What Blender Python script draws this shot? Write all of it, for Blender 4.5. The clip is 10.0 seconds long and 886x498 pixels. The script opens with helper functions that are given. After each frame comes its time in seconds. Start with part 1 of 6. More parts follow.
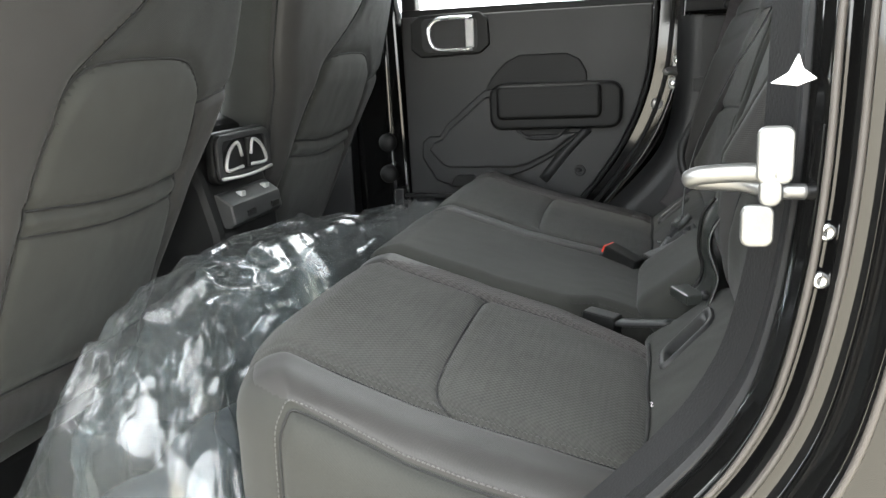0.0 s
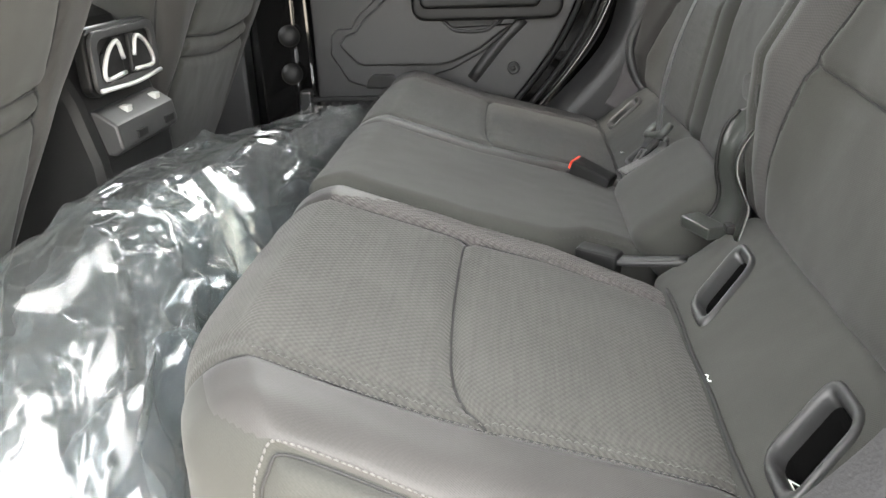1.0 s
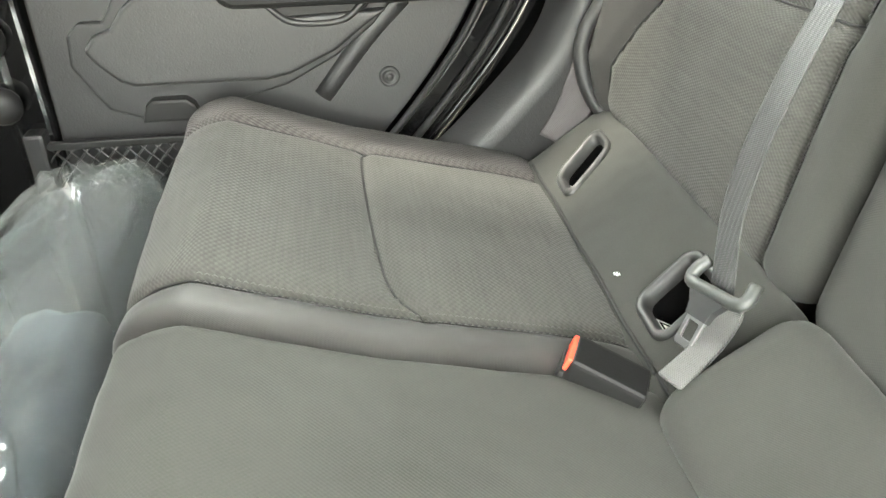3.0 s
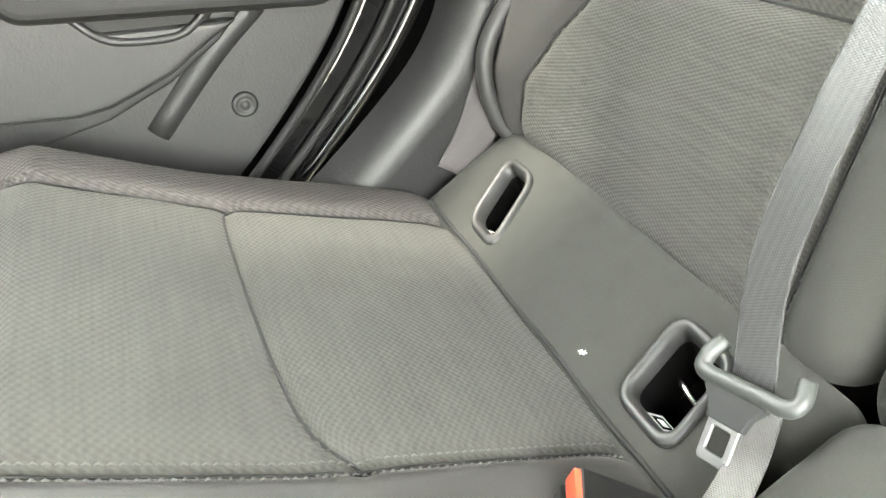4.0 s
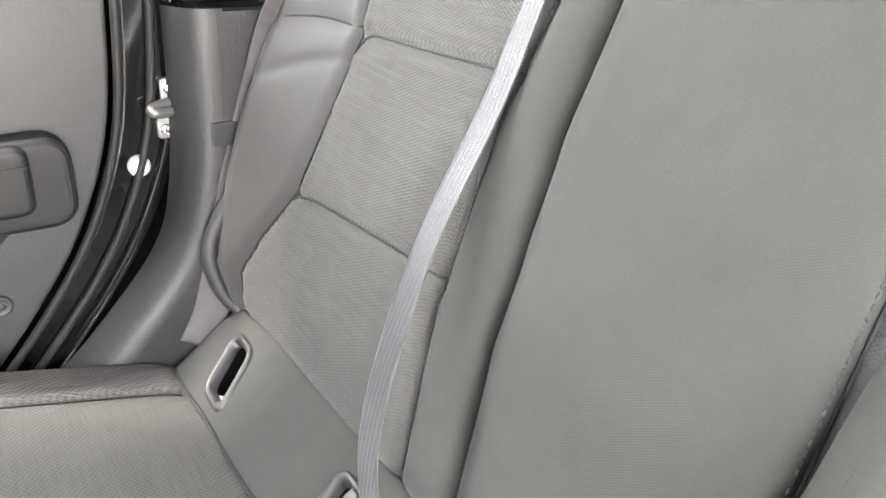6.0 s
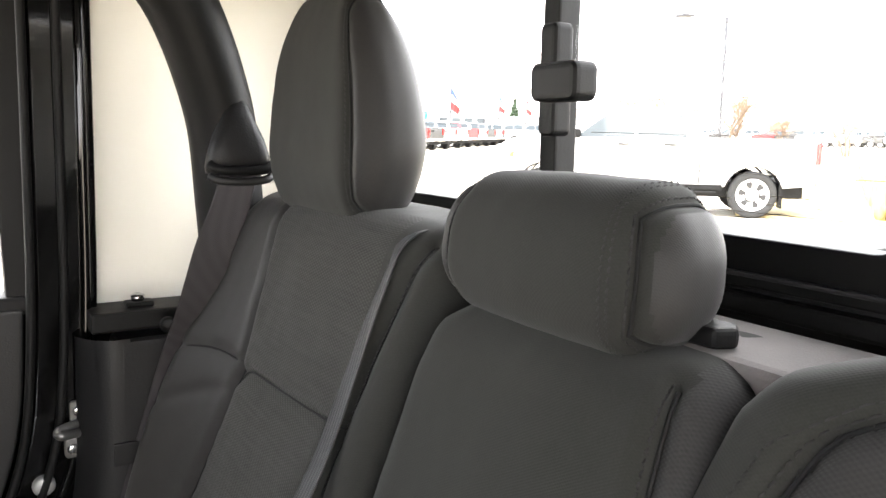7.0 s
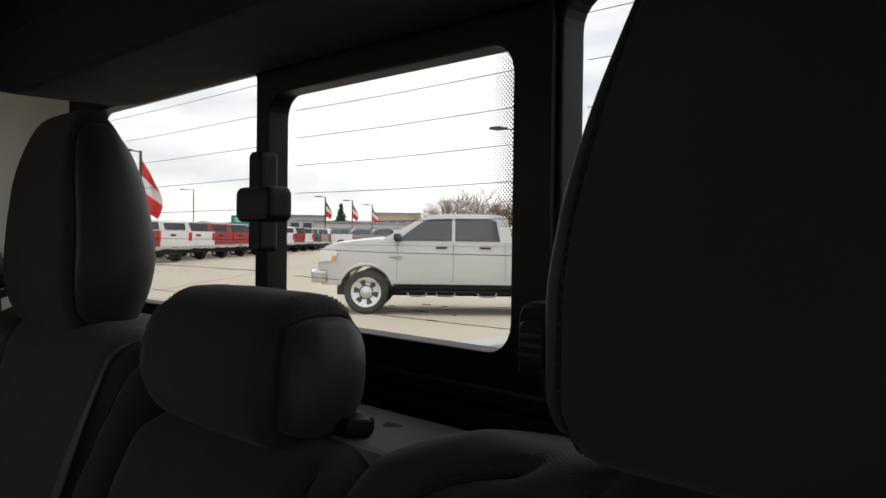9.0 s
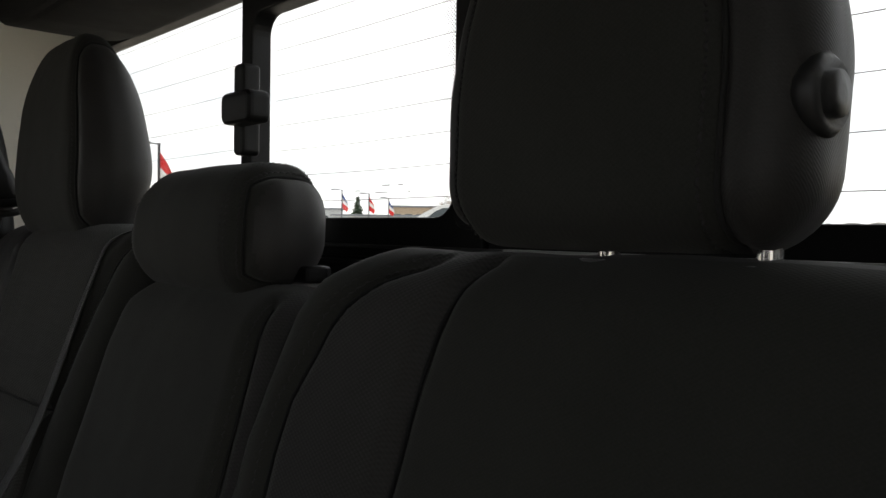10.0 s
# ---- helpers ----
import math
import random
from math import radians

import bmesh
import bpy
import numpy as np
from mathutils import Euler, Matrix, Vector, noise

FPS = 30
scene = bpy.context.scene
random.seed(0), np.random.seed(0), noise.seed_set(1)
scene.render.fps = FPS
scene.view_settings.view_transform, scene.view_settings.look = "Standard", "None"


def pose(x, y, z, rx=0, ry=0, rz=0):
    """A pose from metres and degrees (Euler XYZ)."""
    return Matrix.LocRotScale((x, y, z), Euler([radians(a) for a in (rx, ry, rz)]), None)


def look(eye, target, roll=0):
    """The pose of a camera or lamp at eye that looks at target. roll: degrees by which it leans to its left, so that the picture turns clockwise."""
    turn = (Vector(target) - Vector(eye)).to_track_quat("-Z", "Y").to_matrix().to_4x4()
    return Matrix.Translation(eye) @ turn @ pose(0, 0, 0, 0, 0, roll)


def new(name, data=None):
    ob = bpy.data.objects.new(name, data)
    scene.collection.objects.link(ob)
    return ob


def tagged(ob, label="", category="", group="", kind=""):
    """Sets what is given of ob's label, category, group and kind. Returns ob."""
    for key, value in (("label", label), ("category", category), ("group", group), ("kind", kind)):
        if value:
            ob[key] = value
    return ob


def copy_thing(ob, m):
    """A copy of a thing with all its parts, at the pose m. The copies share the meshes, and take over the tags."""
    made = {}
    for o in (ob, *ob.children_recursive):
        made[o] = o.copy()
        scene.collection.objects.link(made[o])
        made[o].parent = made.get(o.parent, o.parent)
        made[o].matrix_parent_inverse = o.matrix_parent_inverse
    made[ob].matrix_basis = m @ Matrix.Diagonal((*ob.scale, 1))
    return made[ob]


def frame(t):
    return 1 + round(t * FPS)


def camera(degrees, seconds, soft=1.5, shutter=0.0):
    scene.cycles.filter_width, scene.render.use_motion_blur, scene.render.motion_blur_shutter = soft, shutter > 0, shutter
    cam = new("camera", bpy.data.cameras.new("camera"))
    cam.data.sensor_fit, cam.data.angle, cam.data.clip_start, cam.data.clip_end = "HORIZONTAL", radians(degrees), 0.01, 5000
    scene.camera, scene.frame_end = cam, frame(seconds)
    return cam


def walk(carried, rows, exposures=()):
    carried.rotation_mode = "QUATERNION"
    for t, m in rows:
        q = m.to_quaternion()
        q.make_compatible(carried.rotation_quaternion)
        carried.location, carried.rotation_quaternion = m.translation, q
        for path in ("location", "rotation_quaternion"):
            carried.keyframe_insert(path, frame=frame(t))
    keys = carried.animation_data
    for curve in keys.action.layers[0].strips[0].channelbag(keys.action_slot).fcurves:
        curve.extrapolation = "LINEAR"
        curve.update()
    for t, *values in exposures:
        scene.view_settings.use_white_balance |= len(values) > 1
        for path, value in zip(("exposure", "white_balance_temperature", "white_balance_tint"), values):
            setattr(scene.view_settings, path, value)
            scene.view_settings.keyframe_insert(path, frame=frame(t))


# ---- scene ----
cam = camera(57.7, 10.0)
PATH = [
    (0, (0.007, -1.26, 1.192), (-0.499, 0.617, 0.722), -2.8),
    (0.5, (-0.104, -1.176, 1.184), (-0.419, 0.733, 0.68), -2.4),
    (1, (-0.162, -1.047, 1.183), (-0.346, 0.803, 0.445), -2.0),
    (1.5, (-0.18, -0.861, 1.197), (-0.322, 0.922, 0.303), -2.3),
    (2, (-0.206, -0.703, 1.209), (-0.352, 1.041, 0.241), -3.0),
    (2.5, (-0.249, -0.479, 1.22), (-0.294, 1.245, 0.207), -2.6),
    (3, (-0.247, -0.317, 1.246), (-0.011, 1.39, 0.231), -0.8),
    (3.2, (-0.249, -0.267, 1.243), (0.097, 1.426, 0.234), 0.1),
    (4.3, (-0.276, -0.051, 1.178), (0.436, 1.516, 0.158), 1.5),
    (4.5, (-0.27, -0.037, 1.164), (0.488, 1.513, 0.153), 1.7),
    (5, (-0.245, -0.053, 1.193), (0.605, 1.449, 0.182), 1.9),
    (5.2, (-0.23, -0.081, 1.233), (0.647, 1.399, 0.214), 1.9),
    (6.3, (-0.165, -0.329, 1.461), (0.882, 1.227, 0.764), 1.4),
    (6.5, (-0.113, -0.342, 1.489), (0.915, 1.282, 0.934), 1.3),
    (6.7, (-0.085, -0.355, 1.502), (0.935, 1.310, 1.067), 0.9),
    (7, (-0.073, -0.385, 1.519), (0.969, 1.297, 1.226), 0.9),
    (7.3, (-0.060, -0.398, 1.525), (1.007, 1.285, 1.329), 0.7),
    (7.5, (-0.056, -0.416, 1.530), (1.050, 1.244, 1.377), 0.8),
    (8, (-0.033, -0.453, 1.534), (1.219, 1.105, 1.457), 0.9),
    (8.5, (-0.033, -0.482, 1.533), (1.309, 1.001, 1.504), 0.8),
    (9, (-0.030, -0.510, 1.532), (1.356, 0.932, 1.501), 0.7),
    (9.5, (-0.028, -0.542, 1.511), (1.350, 0.910, 1.476), 0.6),
    (10, (-0.043, -0.600, 1.440), (1.313, 0.870, 1.392), 0.8),
]
EXPOSURE = [(0, 3.55, 6500, 6), (0.5, 4.05, 6850, 9), (1, 4.55, 6800, 9), (2, 5.1, 6900, 7), (2.5, 5.6, 7000, 4), (3.2, 6.2, 7100, 2), (4.3, 6.5, 7000, 4), (5.2, 6.5, 6900, 5), (6.3, 6.2, 6600, 17), (6.5, 5.85, 6600, 18), (6.8, 4.8, 6600, 16), (7, 3.6, 6700, 13), (7.3, 2.3, 6900, 13), (7.5, 1.2, 6900, 12), (8, 0.18, 6800, 13), (9.5, 0.2, 6700, 12), (10, 0.6, 6700, 10)]
walk(cam, [(t, look(e, g, r)) for t, e, g, r in PATH], EXPOSURE)

# ---- world and light: an overcast day ----
world = bpy.data.worlds.new("overcast_sky")
scene.world = world
world.use_nodes = True
wn, wl = world.node_tree.nodes, world.node_tree.links
wn.clear()
w_out = wn.new("ShaderNodeOutputWorld")
w_bg = wn.new("ShaderNodeBackground")
w_sky = wn.new("ShaderNodeTexSky")
w_sky.sky_type = "NISHITA"
w_sky.sun_disc = False
w_sky.sun_elevation = radians(67)
w_sky.sun_rotation = radians(200)
w_tc = wn.new("ShaderNodeTexCoord")
w_map = wn.new("ShaderNodeMapping")
w_map.inputs["Scale"].default_value = (1.0, 1.0, 5.0)
w_noise = wn.new("ShaderNodeTexNoise")
w_noise.inputs["Scale"].default_value = 3.2
w_noise.inputs["Detail"].default_value = 6.0
w_ramp = wn.new("ShaderNodeValToRGB")
w_ramp.color_ramp.elements[0].position, w_ramp.color_ramp.elements[0].color = 0.36, (6.2, 6.5, 7.0, 1)
w_ramp.color_ramp.elements[1].position, w_ramp.color_ramp.elements[1].color = 0.56, (9.0, 9.0, 9.0, 1)
w_mix = wn.new("ShaderNodeMix")
w_mix.data_type = "RGBA"
w_mix.inputs[0].default_value = 0.9
wl.new(w_tc.outputs["Generated"], w_map.inputs["Vector"])
wl.new(w_map.outputs["Vector"], w_noise.inputs["Vector"])
wl.new(w_noise.outputs["Fac"], w_ramp.inputs["Fac"])
wl.new(w_sky.outputs["Color"], w_mix.inputs[6])
wl.new(w_ramp.outputs["Color"], w_mix.inputs[7])
wl.new(w_mix.outputs[2], w_bg.inputs["Color"])
w_bg.inputs["Strength"].default_value = 0.13
wl.new(w_bg.outputs["Background"], w_out.inputs["Surface"])

sun_data = bpy.data.lights.new("sun", "SUN")
sun_data.energy = 0.7
sun_data.angle = radians(20)
sun_data.color = (1.0, 0.97, 0.93)
sun = new("sun", sun_data)
sun.matrix_world = look((-5, 3, 14), (0, 0, 0))


# ---- materials ----
def node_mat(name):
    m = bpy.data.materials.new(name)
    m.use_nodes = True
    nt = m.node_tree
    return m, nt.nodes, nt.links, nt.nodes["Principled BSDF"]


def mixed(nodes, links, a, b, fac_socket):
    mx = nodes.new("ShaderNodeMix")
    mx.data_type = "RGBA"
    mx.inputs[6].default_value, mx.inputs[7].default_value = (*a, 1), (*b, 1)
    links.new(fac_socket, mx.inputs[0])
    return mx.outputs[2]


def plain(name, col, rough=0.5, metal=0.0, vary=0.15, scale=30.0, bump=0.0, bump_scale=300.0, spec=0.5, coat=0.0):
    """Paint, plastic, metal: colour that varies a little, fine relief."""
    m, n, l, b = node_mat(name)
    tc = n.new("ShaderNodeTexCoord")
    no = n.new("ShaderNodeTexNoise")
    no.inputs["Scale"].default_value, no.inputs["Detail"].default_value = scale, 5
    l.new(tc.outputs["Object"], no.inputs["Vector"])
    lo, hi = [c * (1 - vary) for c in col], [min(1, c * (1 + vary)) for c in col]
    l.new(mixed(n, l, lo, hi, no.outputs["Fac"]), b.inputs["Base Color"])
    b.inputs["Metallic"].default_value = metal
    b.inputs["Specular IOR Level"].default_value = spec
    b.inputs["Coat Weight"].default_value = coat
    mr = n.new("ShaderNodeMapRange")
    mr.inputs["To Min"].default_value, mr.inputs["To Max"].default_value = max(0.02, rough * 0.85), min(1, rough * 1.15)
    l.new(no.outputs["Fac"], mr.inputs["Value"])
    l.new(mr.outputs["Result"], b.inputs["Roughness"])
    if bump:
        n2 = n.new("ShaderNodeTexNoise")
        n2.inputs["Scale"].default_value, n2.inputs["Detail"].default_value = bump_scale, 3
        l.new(tc.outputs["Object"], n2.inputs["Vector"])
        bp = n.new("ShaderNodeBump")
        bp.inputs["Strength"].default_value, bp.inputs["Distance"].default_value = bump, 0.001
        l.new(n2.outputs["Fac"], bp.inputs["Height"])
        l.new(bp.outputs["Normal"], b.inputs["Normal"])
    return m


def weave(name, col, pitch=0.0022, strength=0.5, lift=0.5, rough=0.85, long=1.3, streak=0.0, ribs=0.0):
    """Seat cloth: staggered knots at the given pitch in metres, longer across the seat, heathered by streak, worn and mottled."""
    m, n, l, b = node_mat(name)
    tc = n.new("ShaderNodeTexCoord")
    sp = n.new("ShaderNodeSeparateXYZ")
    l.new(tc.outputs["Object"], sp.inputs[0])

    def math_node(op, a, c=None):
        q = n.new("ShaderNodeMath")
        q.operation = op
        for k, v in enumerate((a, c)):
            if v is None:
                continue
            if isinstance(v, (int, float)):
                q.inputs[k].default_value = v
            else:
                l.new(v, q.inputs[k])
        return q.outputs[0]
    k = 2 * math.pi / pitch
    wa = math_node("SINE", math_node("MULTIPLY", sp.outputs["Y"], k / long))
    wb = math_node("SINE", math_node("MULTIPLY", math_node("ADD", sp.outputs["X"], sp.outputs["Z"]), k))
    th = math_node("MULTIPLY", wa, wb)
    th01 = math_node("ADD", math_node("MULTIPLY", th, 0.5), 0.5)
    if ribs:
        rib = math_node("SINE", math_node("MULTIPLY", sp.outputs["Y"], 2 * math.pi / ribs))
        th01 = math_node("ADD", math_node("MULTIPLY", th01, 0.5), math_node("ADD", math_node("MULTIPLY", rib, 0.2), 0.25))
    no = n.new("ShaderNodeTexNoise")
    no.inputs["Scale"].default_value, no.inputs["Detail"].default_value = 9, 5
    l.new(tc.outputs["Object"], no.inputs["Vector"])
    fi = n.new("ShaderNodeTexNoise")
    fi.inputs["Scale"].default_value, fi.inputs["Detail"].default_value = 700, 2
    l.new(tc.outputs["Object"], fi.inputs["Vector"])
    f = math_node("ADD", math_node("MULTIPLY", th01, lift), math_node("MULTIPLY", fi.outputs["Fac"], 0.35))
    f = math_node("ADD", f, math_node("MULTIPLY", math_node("SUBTRACT", no.outputs["Fac"], 0.5), 0.5))
    if streak:
        mp = n.new("ShaderNodeMapping")
        mp.inputs["Scale"].default_value = (330, 16, 330)
        l.new(tc.outputs["Object"], mp.inputs["Vector"])
        sn = n.new("ShaderNodeTexNoise")
        sn.inputs["Scale"].default_value, sn.inputs["Detail"].default_value = 1.0, 2
        l.new(mp.outputs["Vector"], sn.inputs["Vector"])
        f = math_node("ADD", f, math_node("MULTIPLY", math_node("SUBTRACT", sn.outputs["Fac"], 0.5), streak))
    l.new(mixed(n, l, [c * 0.62 for c in col], [c * 1.5 for c in col], f), b.inputs["Base Color"])
    b.inputs["Roughness"].default_value = rough
    b.inputs["Specular IOR Level"].default_value = 0.18
    b.inputs["Sheen Weight"].default_value = 0.06
    b.inputs["Sheen Roughness"].default_value = 0.5
    bp = n.new("ShaderNodeBump")
    bp.inputs["Strength"].default_value, bp.inputs["Distance"].default_value = strength, pitch * 0.4
    l.new(math_node("ADD", th01, math_node("MULTIPLY", fi.outputs["Fac"], 0.3)), bp.inputs["Height"])
    l.new(bp.outputs["Normal"], b.inputs["Normal"])
    return m


def film_mat(name, tint, rough=0.06, gain=1.0, base=0.06, milk=0.0, crinkle=0.0):
    """Clear film: lets the view through, gloss by Fresnel."""
    m, n, l, b = node_mat(name)
    n.remove(b)
    out = n["Material Output"]
    tr = n.new("ShaderNodeBsdfTransparent")
    tr.inputs["Color"].default_value = (*tint, 1)
    gl = n.new("ShaderNodeBsdfGlossy")
    gl.inputs["Roughness"].default_value = rough
    if crinkle:
        tc = n.new("ShaderNodeTexCoord")
        wob = n.new("ShaderNodeTexNoise")
        wob.inputs["Scale"].default_value, wob.inputs["Detail"].default_value = 7, 2
        l.new(tc.outputs["Object"], wob.inputs["Vector"])
        ad = n.new("ShaderNodeVectorMath")
        ad.operation = "MULTIPLY_ADD"
        ad.inputs[1].default_value = (0.16, 0.16, 0.16)
        l.new(wob.outputs["Color"], ad.inputs[0])
        l.new(tc.outputs["Object"], ad.inputs[2])
        vo = n.new("ShaderNodeTexVoronoi")
        vo.inputs["Scale"].default_value = 14
        l.new(ad.outputs[0], vo.inputs["Vector"])
        bp = n.new("ShaderNodeBump")
        bp.inputs["Strength"].default_value, bp.inputs["Distance"].default_value = crinkle, 0.022
        l.new(vo.outputs["Distance"], bp.inputs["Height"])
        l.new(bp.outputs["Normal"], gl.inputs["Normal"])
    lw = n.new("ShaderNodeLayerWeight")
    lw.inputs["Blend"].default_value = 0.5
    fr = n.new("ShaderNodeMath")
    fr.operation = "POWER"
    fr.inputs[1].default_value = 4.0
    l.new(lw.outputs["Facing"], fr.inputs[0])
    mu = n.new("ShaderNodeMath")
    mu.operation = "MULTIPLY_ADD"
    mu.inputs[1].default_value, mu.inputs[2].default_value = gain, base
    mu.use_clamp = True
    mx = n.new("ShaderNodeMixShader")
    l.new(fr.outputs[0], mu.inputs[0])
    l.new(mu.outputs[0], mx.inputs[0])
    l.new(tr.outputs[0], mx.inputs[1])
    l.new(gl.outputs[0], mx.inputs[2])
    if milk:
        di = n.new("ShaderNodeBsdfDiffuse")
        di.inputs["Color"].default_value = (0.86, 0.9, 0.9, 1)
        tl = n.new("ShaderNodeBsdfTranslucent")
        tl.inputs["Color"].default_value = (0.86, 0.9, 0.9, 1)
        m2, m3 = n.new("ShaderNodeMixShader"), n.new("ShaderNodeMixShader")
        m2.inputs[0].default_value, m3.inputs[0].default_value = 0.5, milk
        l.new(di.outputs[0], m2.inputs[1])
        l.new(tl.outputs[0], m2.inputs[2])
        l.new(mx.outputs[0], m3.inputs[1])
        l.new(m2.outputs[0], m3.inputs[2])
        mx = m3
    l.new(mx.outputs[0], out.inputs["Surface"])
    return m


M_CLOTH = weave("seat_cloth", (0.033, 0.0335, 0.030), 0.0026, 0.10, 0.10)
M_RIB = weave("insert_cloth", (0.036, 0.0355, 0.032), 0.0044, 0.34, 0.50, long=1.6, streak=0.8)
M_MESH = weave("mesh_cloth", (0.043, 0.0395, 0.0385), 0.0066, 0.7, 0.9, long=1.0)
M_FINE = weave("fine_mesh_cloth", (0.036, 0.035, 0.034), 0.0036, 0.22, 0.30)
M_BOLSTER = weave("bolster_cloth", (0.035, 0.0335, 0.032), 0.0020, 0.12, 0.12, rough=0.5)
M_DARKCLOTH = weave("dark_cloth", (0.022, 0.0225, 0.021), 0.0030, 0.25, 0.20)
# seam thread, also the dark put between cushion and flap for shade
M_SEAM_CREASE = plain("seam_thread_and_crease_shade", (0.008, 0.008, 0.008), 0.95)
M_STITCH = plain("stitch_thread", (0.050, 0.048, 0.046), 0.8)
M_THREAD = plain("dark_stitch_thread", (0.018, 0.0175, 0.017), 0.8)
M_TRIM = plain("grained_trim_plastic", (0.010, 0.010, 0.0105), 0.46, bump=0.35, bump_scale=420, scale=8, spec=0.32)
M_TRIM_LT = plain("grey_trim_plastic", (0.0135, 0.0135, 0.014), 0.48, bump=0.3, bump_scale=420, scale=8, spec=0.32)
M_BLACK = plain("black_plastic", (0.006, 0.006, 0.006), 0.5, bump=0.15, bump_scale=500, spec=0.2)
# near-black that puts the shade inside the anchor pockets into the colour
M_VOID = plain("recess_shade_black", (0.003, 0.003, 0.003), 0.9, spec=0.05)
M_GLOSSBLK = plain("black_car_paint", (0.003, 0.003, 0.003), 0.06, scale=4, spec=0.5)
M_RUBBER = plain("weather_strip_rubber", (0.008, 0.008, 0.008), 0.6, spec=0.2)
M_SILVER = plain("silver_paint", (0.36, 0.36, 0.35), 0.32, metal=0.25)
M_JOINT = plain("joint_sealer", (0.20, 0.18, 0.15), 0.9)
M_BRUSH = plain("brown_scrub", (0.16, 0.12, 0.08), 0.95, vary=0.4, scale=0.4)
M_SEAL = plain("dusty_seal_rubber", (0.036, 0.031, 0.027), 0.6)
M_STRIKER = plain("zinc_striker", (0.17, 0.17, 0.165), 0.38, metal=0.75, vary=0.3, bump=0.2)
M_BLACKSAT = plain("satin_black_plastic", (0.017, 0.017, 0.017), 0.5, bump=0.15)
M_OUTLET = plain("grey_green_plastic", (0.024, 0.026, 0.0235), 0.34, bump=0.1)
M_WIRE = plain("heater_wire_metal", (0.05, 0.035, 0.02), 0.5)
M_PRINT = plain("faded_glass_print", (0.16, 0.145, 0.12), 0.7)
M_MAT = plain("dark_mat", (0.03, 0.034, 0.038), 0.8, vary=0.4, scale=12, bump=0.6, bump_scale=80)
M_STEELB = plain("bright_tongue_steel", (0.16, 0.16, 0.16), 0.35, metal=0.8)
M_STEEL = plain("bright_steel", (0.7, 0.7, 0.7), 0.25, metal=1.0)
M_CHROME = plain("chrome", (0.82, 0.82, 0.82), 0.12, metal=0.75)
M_WHITEPL = plain("white_plastic", (0.8, 0.8, 0.78), 0.4)
M_RED = plain("red_plastic", (0.75, 0.06, 0.03), 0.4)
M_SHELL = plain("hardtop_inner_shell", (0.80, 0.78, 0.72), 0.6, vary=0.06, scale=3, bump=0.3, bump_scale=160)
sh_n, sh_l = M_SHELL.node_tree.nodes, M_SHELL.node_tree.links
sh_t = sh_n.new("ShaderNodeBsdfTranslucent")
sh_t.inputs["Color"].default_value = (0.90, 0.88, 0.80, 1)
sh_m = sh_n.new("ShaderNodeMixShader")
sh_m.inputs[0].default_value = 0.165
sh_l.new(sh_n["Principled BSDF"].outputs[0], sh_m.inputs[1])
sh_l.new(sh_t.outputs[0], sh_m.inputs[2])
sh_l.new(sh_m.outputs[0], sh_n["Material Output"].inputs["Surface"])
M_LINER = plain("black_headliner", (0.007, 0.007, 0.007), 0.9, bump=0.3, bump_scale=600)
M_SHELF = plain("grey_ledge_carpet", (0.17, 0.155, 0.15), 0.95, bump=0.5, bump_scale=500)
M_CARPET = plain("black_carpet", (0.009, 0.009, 0.0095), 0.95, bump=1.0, bump_scale=500)
M_WEB = weave("belt_webbing", (0.037, 0.0375, 0.038), 0.0026, 0.45, 0.5, rough=0.32, ribs=0.006)
M_FRAY = weave("frayed_webbing", (0.075, 0.074, 0.073), 0.0022, 0.6, 0.8, rough=0.6)
M_GRIP = plain("grip_plastic", (0.032, 0.034, 0.032), 0.5, bump=0.12)
M_DULL = plain("dull_black_plastic", (0.006, 0.0065, 0.007), 0.7)
M_WEB_DK = weave("dark_belt_webbing", (0.042, 0.038, 0.039), 0.0028, 0.5, 0.5, rough=0.55, ribs=0.007)
M_GLASS = film_mat("window_glass", (0.96, 0.97, 0.965), 0.0, 0.5, 0.02)
M_FILM = film_mat("clear_plastic_film", (0.95, 0.965, 0.97), 0.02, 1.05, 0.04, 0.035, 0.1)
M_HAZE = film_mat("hazy_plastic_film", (0.86, 0.91, 0.93), 0.04, 1.2, 0.08, 0.022)
M_MILK = film_mat("milky_plastic_film", (0.84, 0.90, 0.93), 0.04, 1.2, 0.10, 0.05)


# ---- mesh helpers ----
def mesh_ob(name, verts, faces, mat, parent=None, label="", smooth=True):
    me = bpy.data.meshes.new(name)
    me.from_pydata([tuple(v) for v in verts], [], [tuple(f) for f in faces])
    me.materials.append(mat)
    if smooth:
        me.polygons.foreach_set("use_smooth", [True] * len(me.polygons))
    me.update()
    ob = new(name, me)
    ob.parent = parent
    if label:
        ob["label"] = label
    return ob


def part(name, bm, mat, parent=None, label="", smooth=False):
    me = bpy.data.meshes.new(name)
    bmesh.ops.recalc_face_normals(bm, faces=bm.faces)
    bm.to_mesh(me)
    bm.free()
    me.materials.append(mat)
    if smooth:
        me.polygons.foreach_set("use_smooth", [True] * len(me.polygons))
    ob = new(name, me)
    ob.parent = parent
    if label:
        ob["label"] = label
    return ob


def thing(name, at, label, category, group="", kind=""):
    e = new(name)
    e.empty_display_size = 0.05
    e.location = at
    return tagged(e, label, category, group, kind)


def world_of(ob):
    m = Matrix.LocRotScale(ob.location, ob.rotation_euler, None)
    return world_of(ob.parent) @ ob.matrix_parent_inverse @ m if ob.parent else m


def under(ob, parent):
    """Parents ob, whose mesh is in world places, without moving it."""
    ob.parent = parent
    ob.matrix_parent_inverse = world_of(parent).inverted()
    return ob


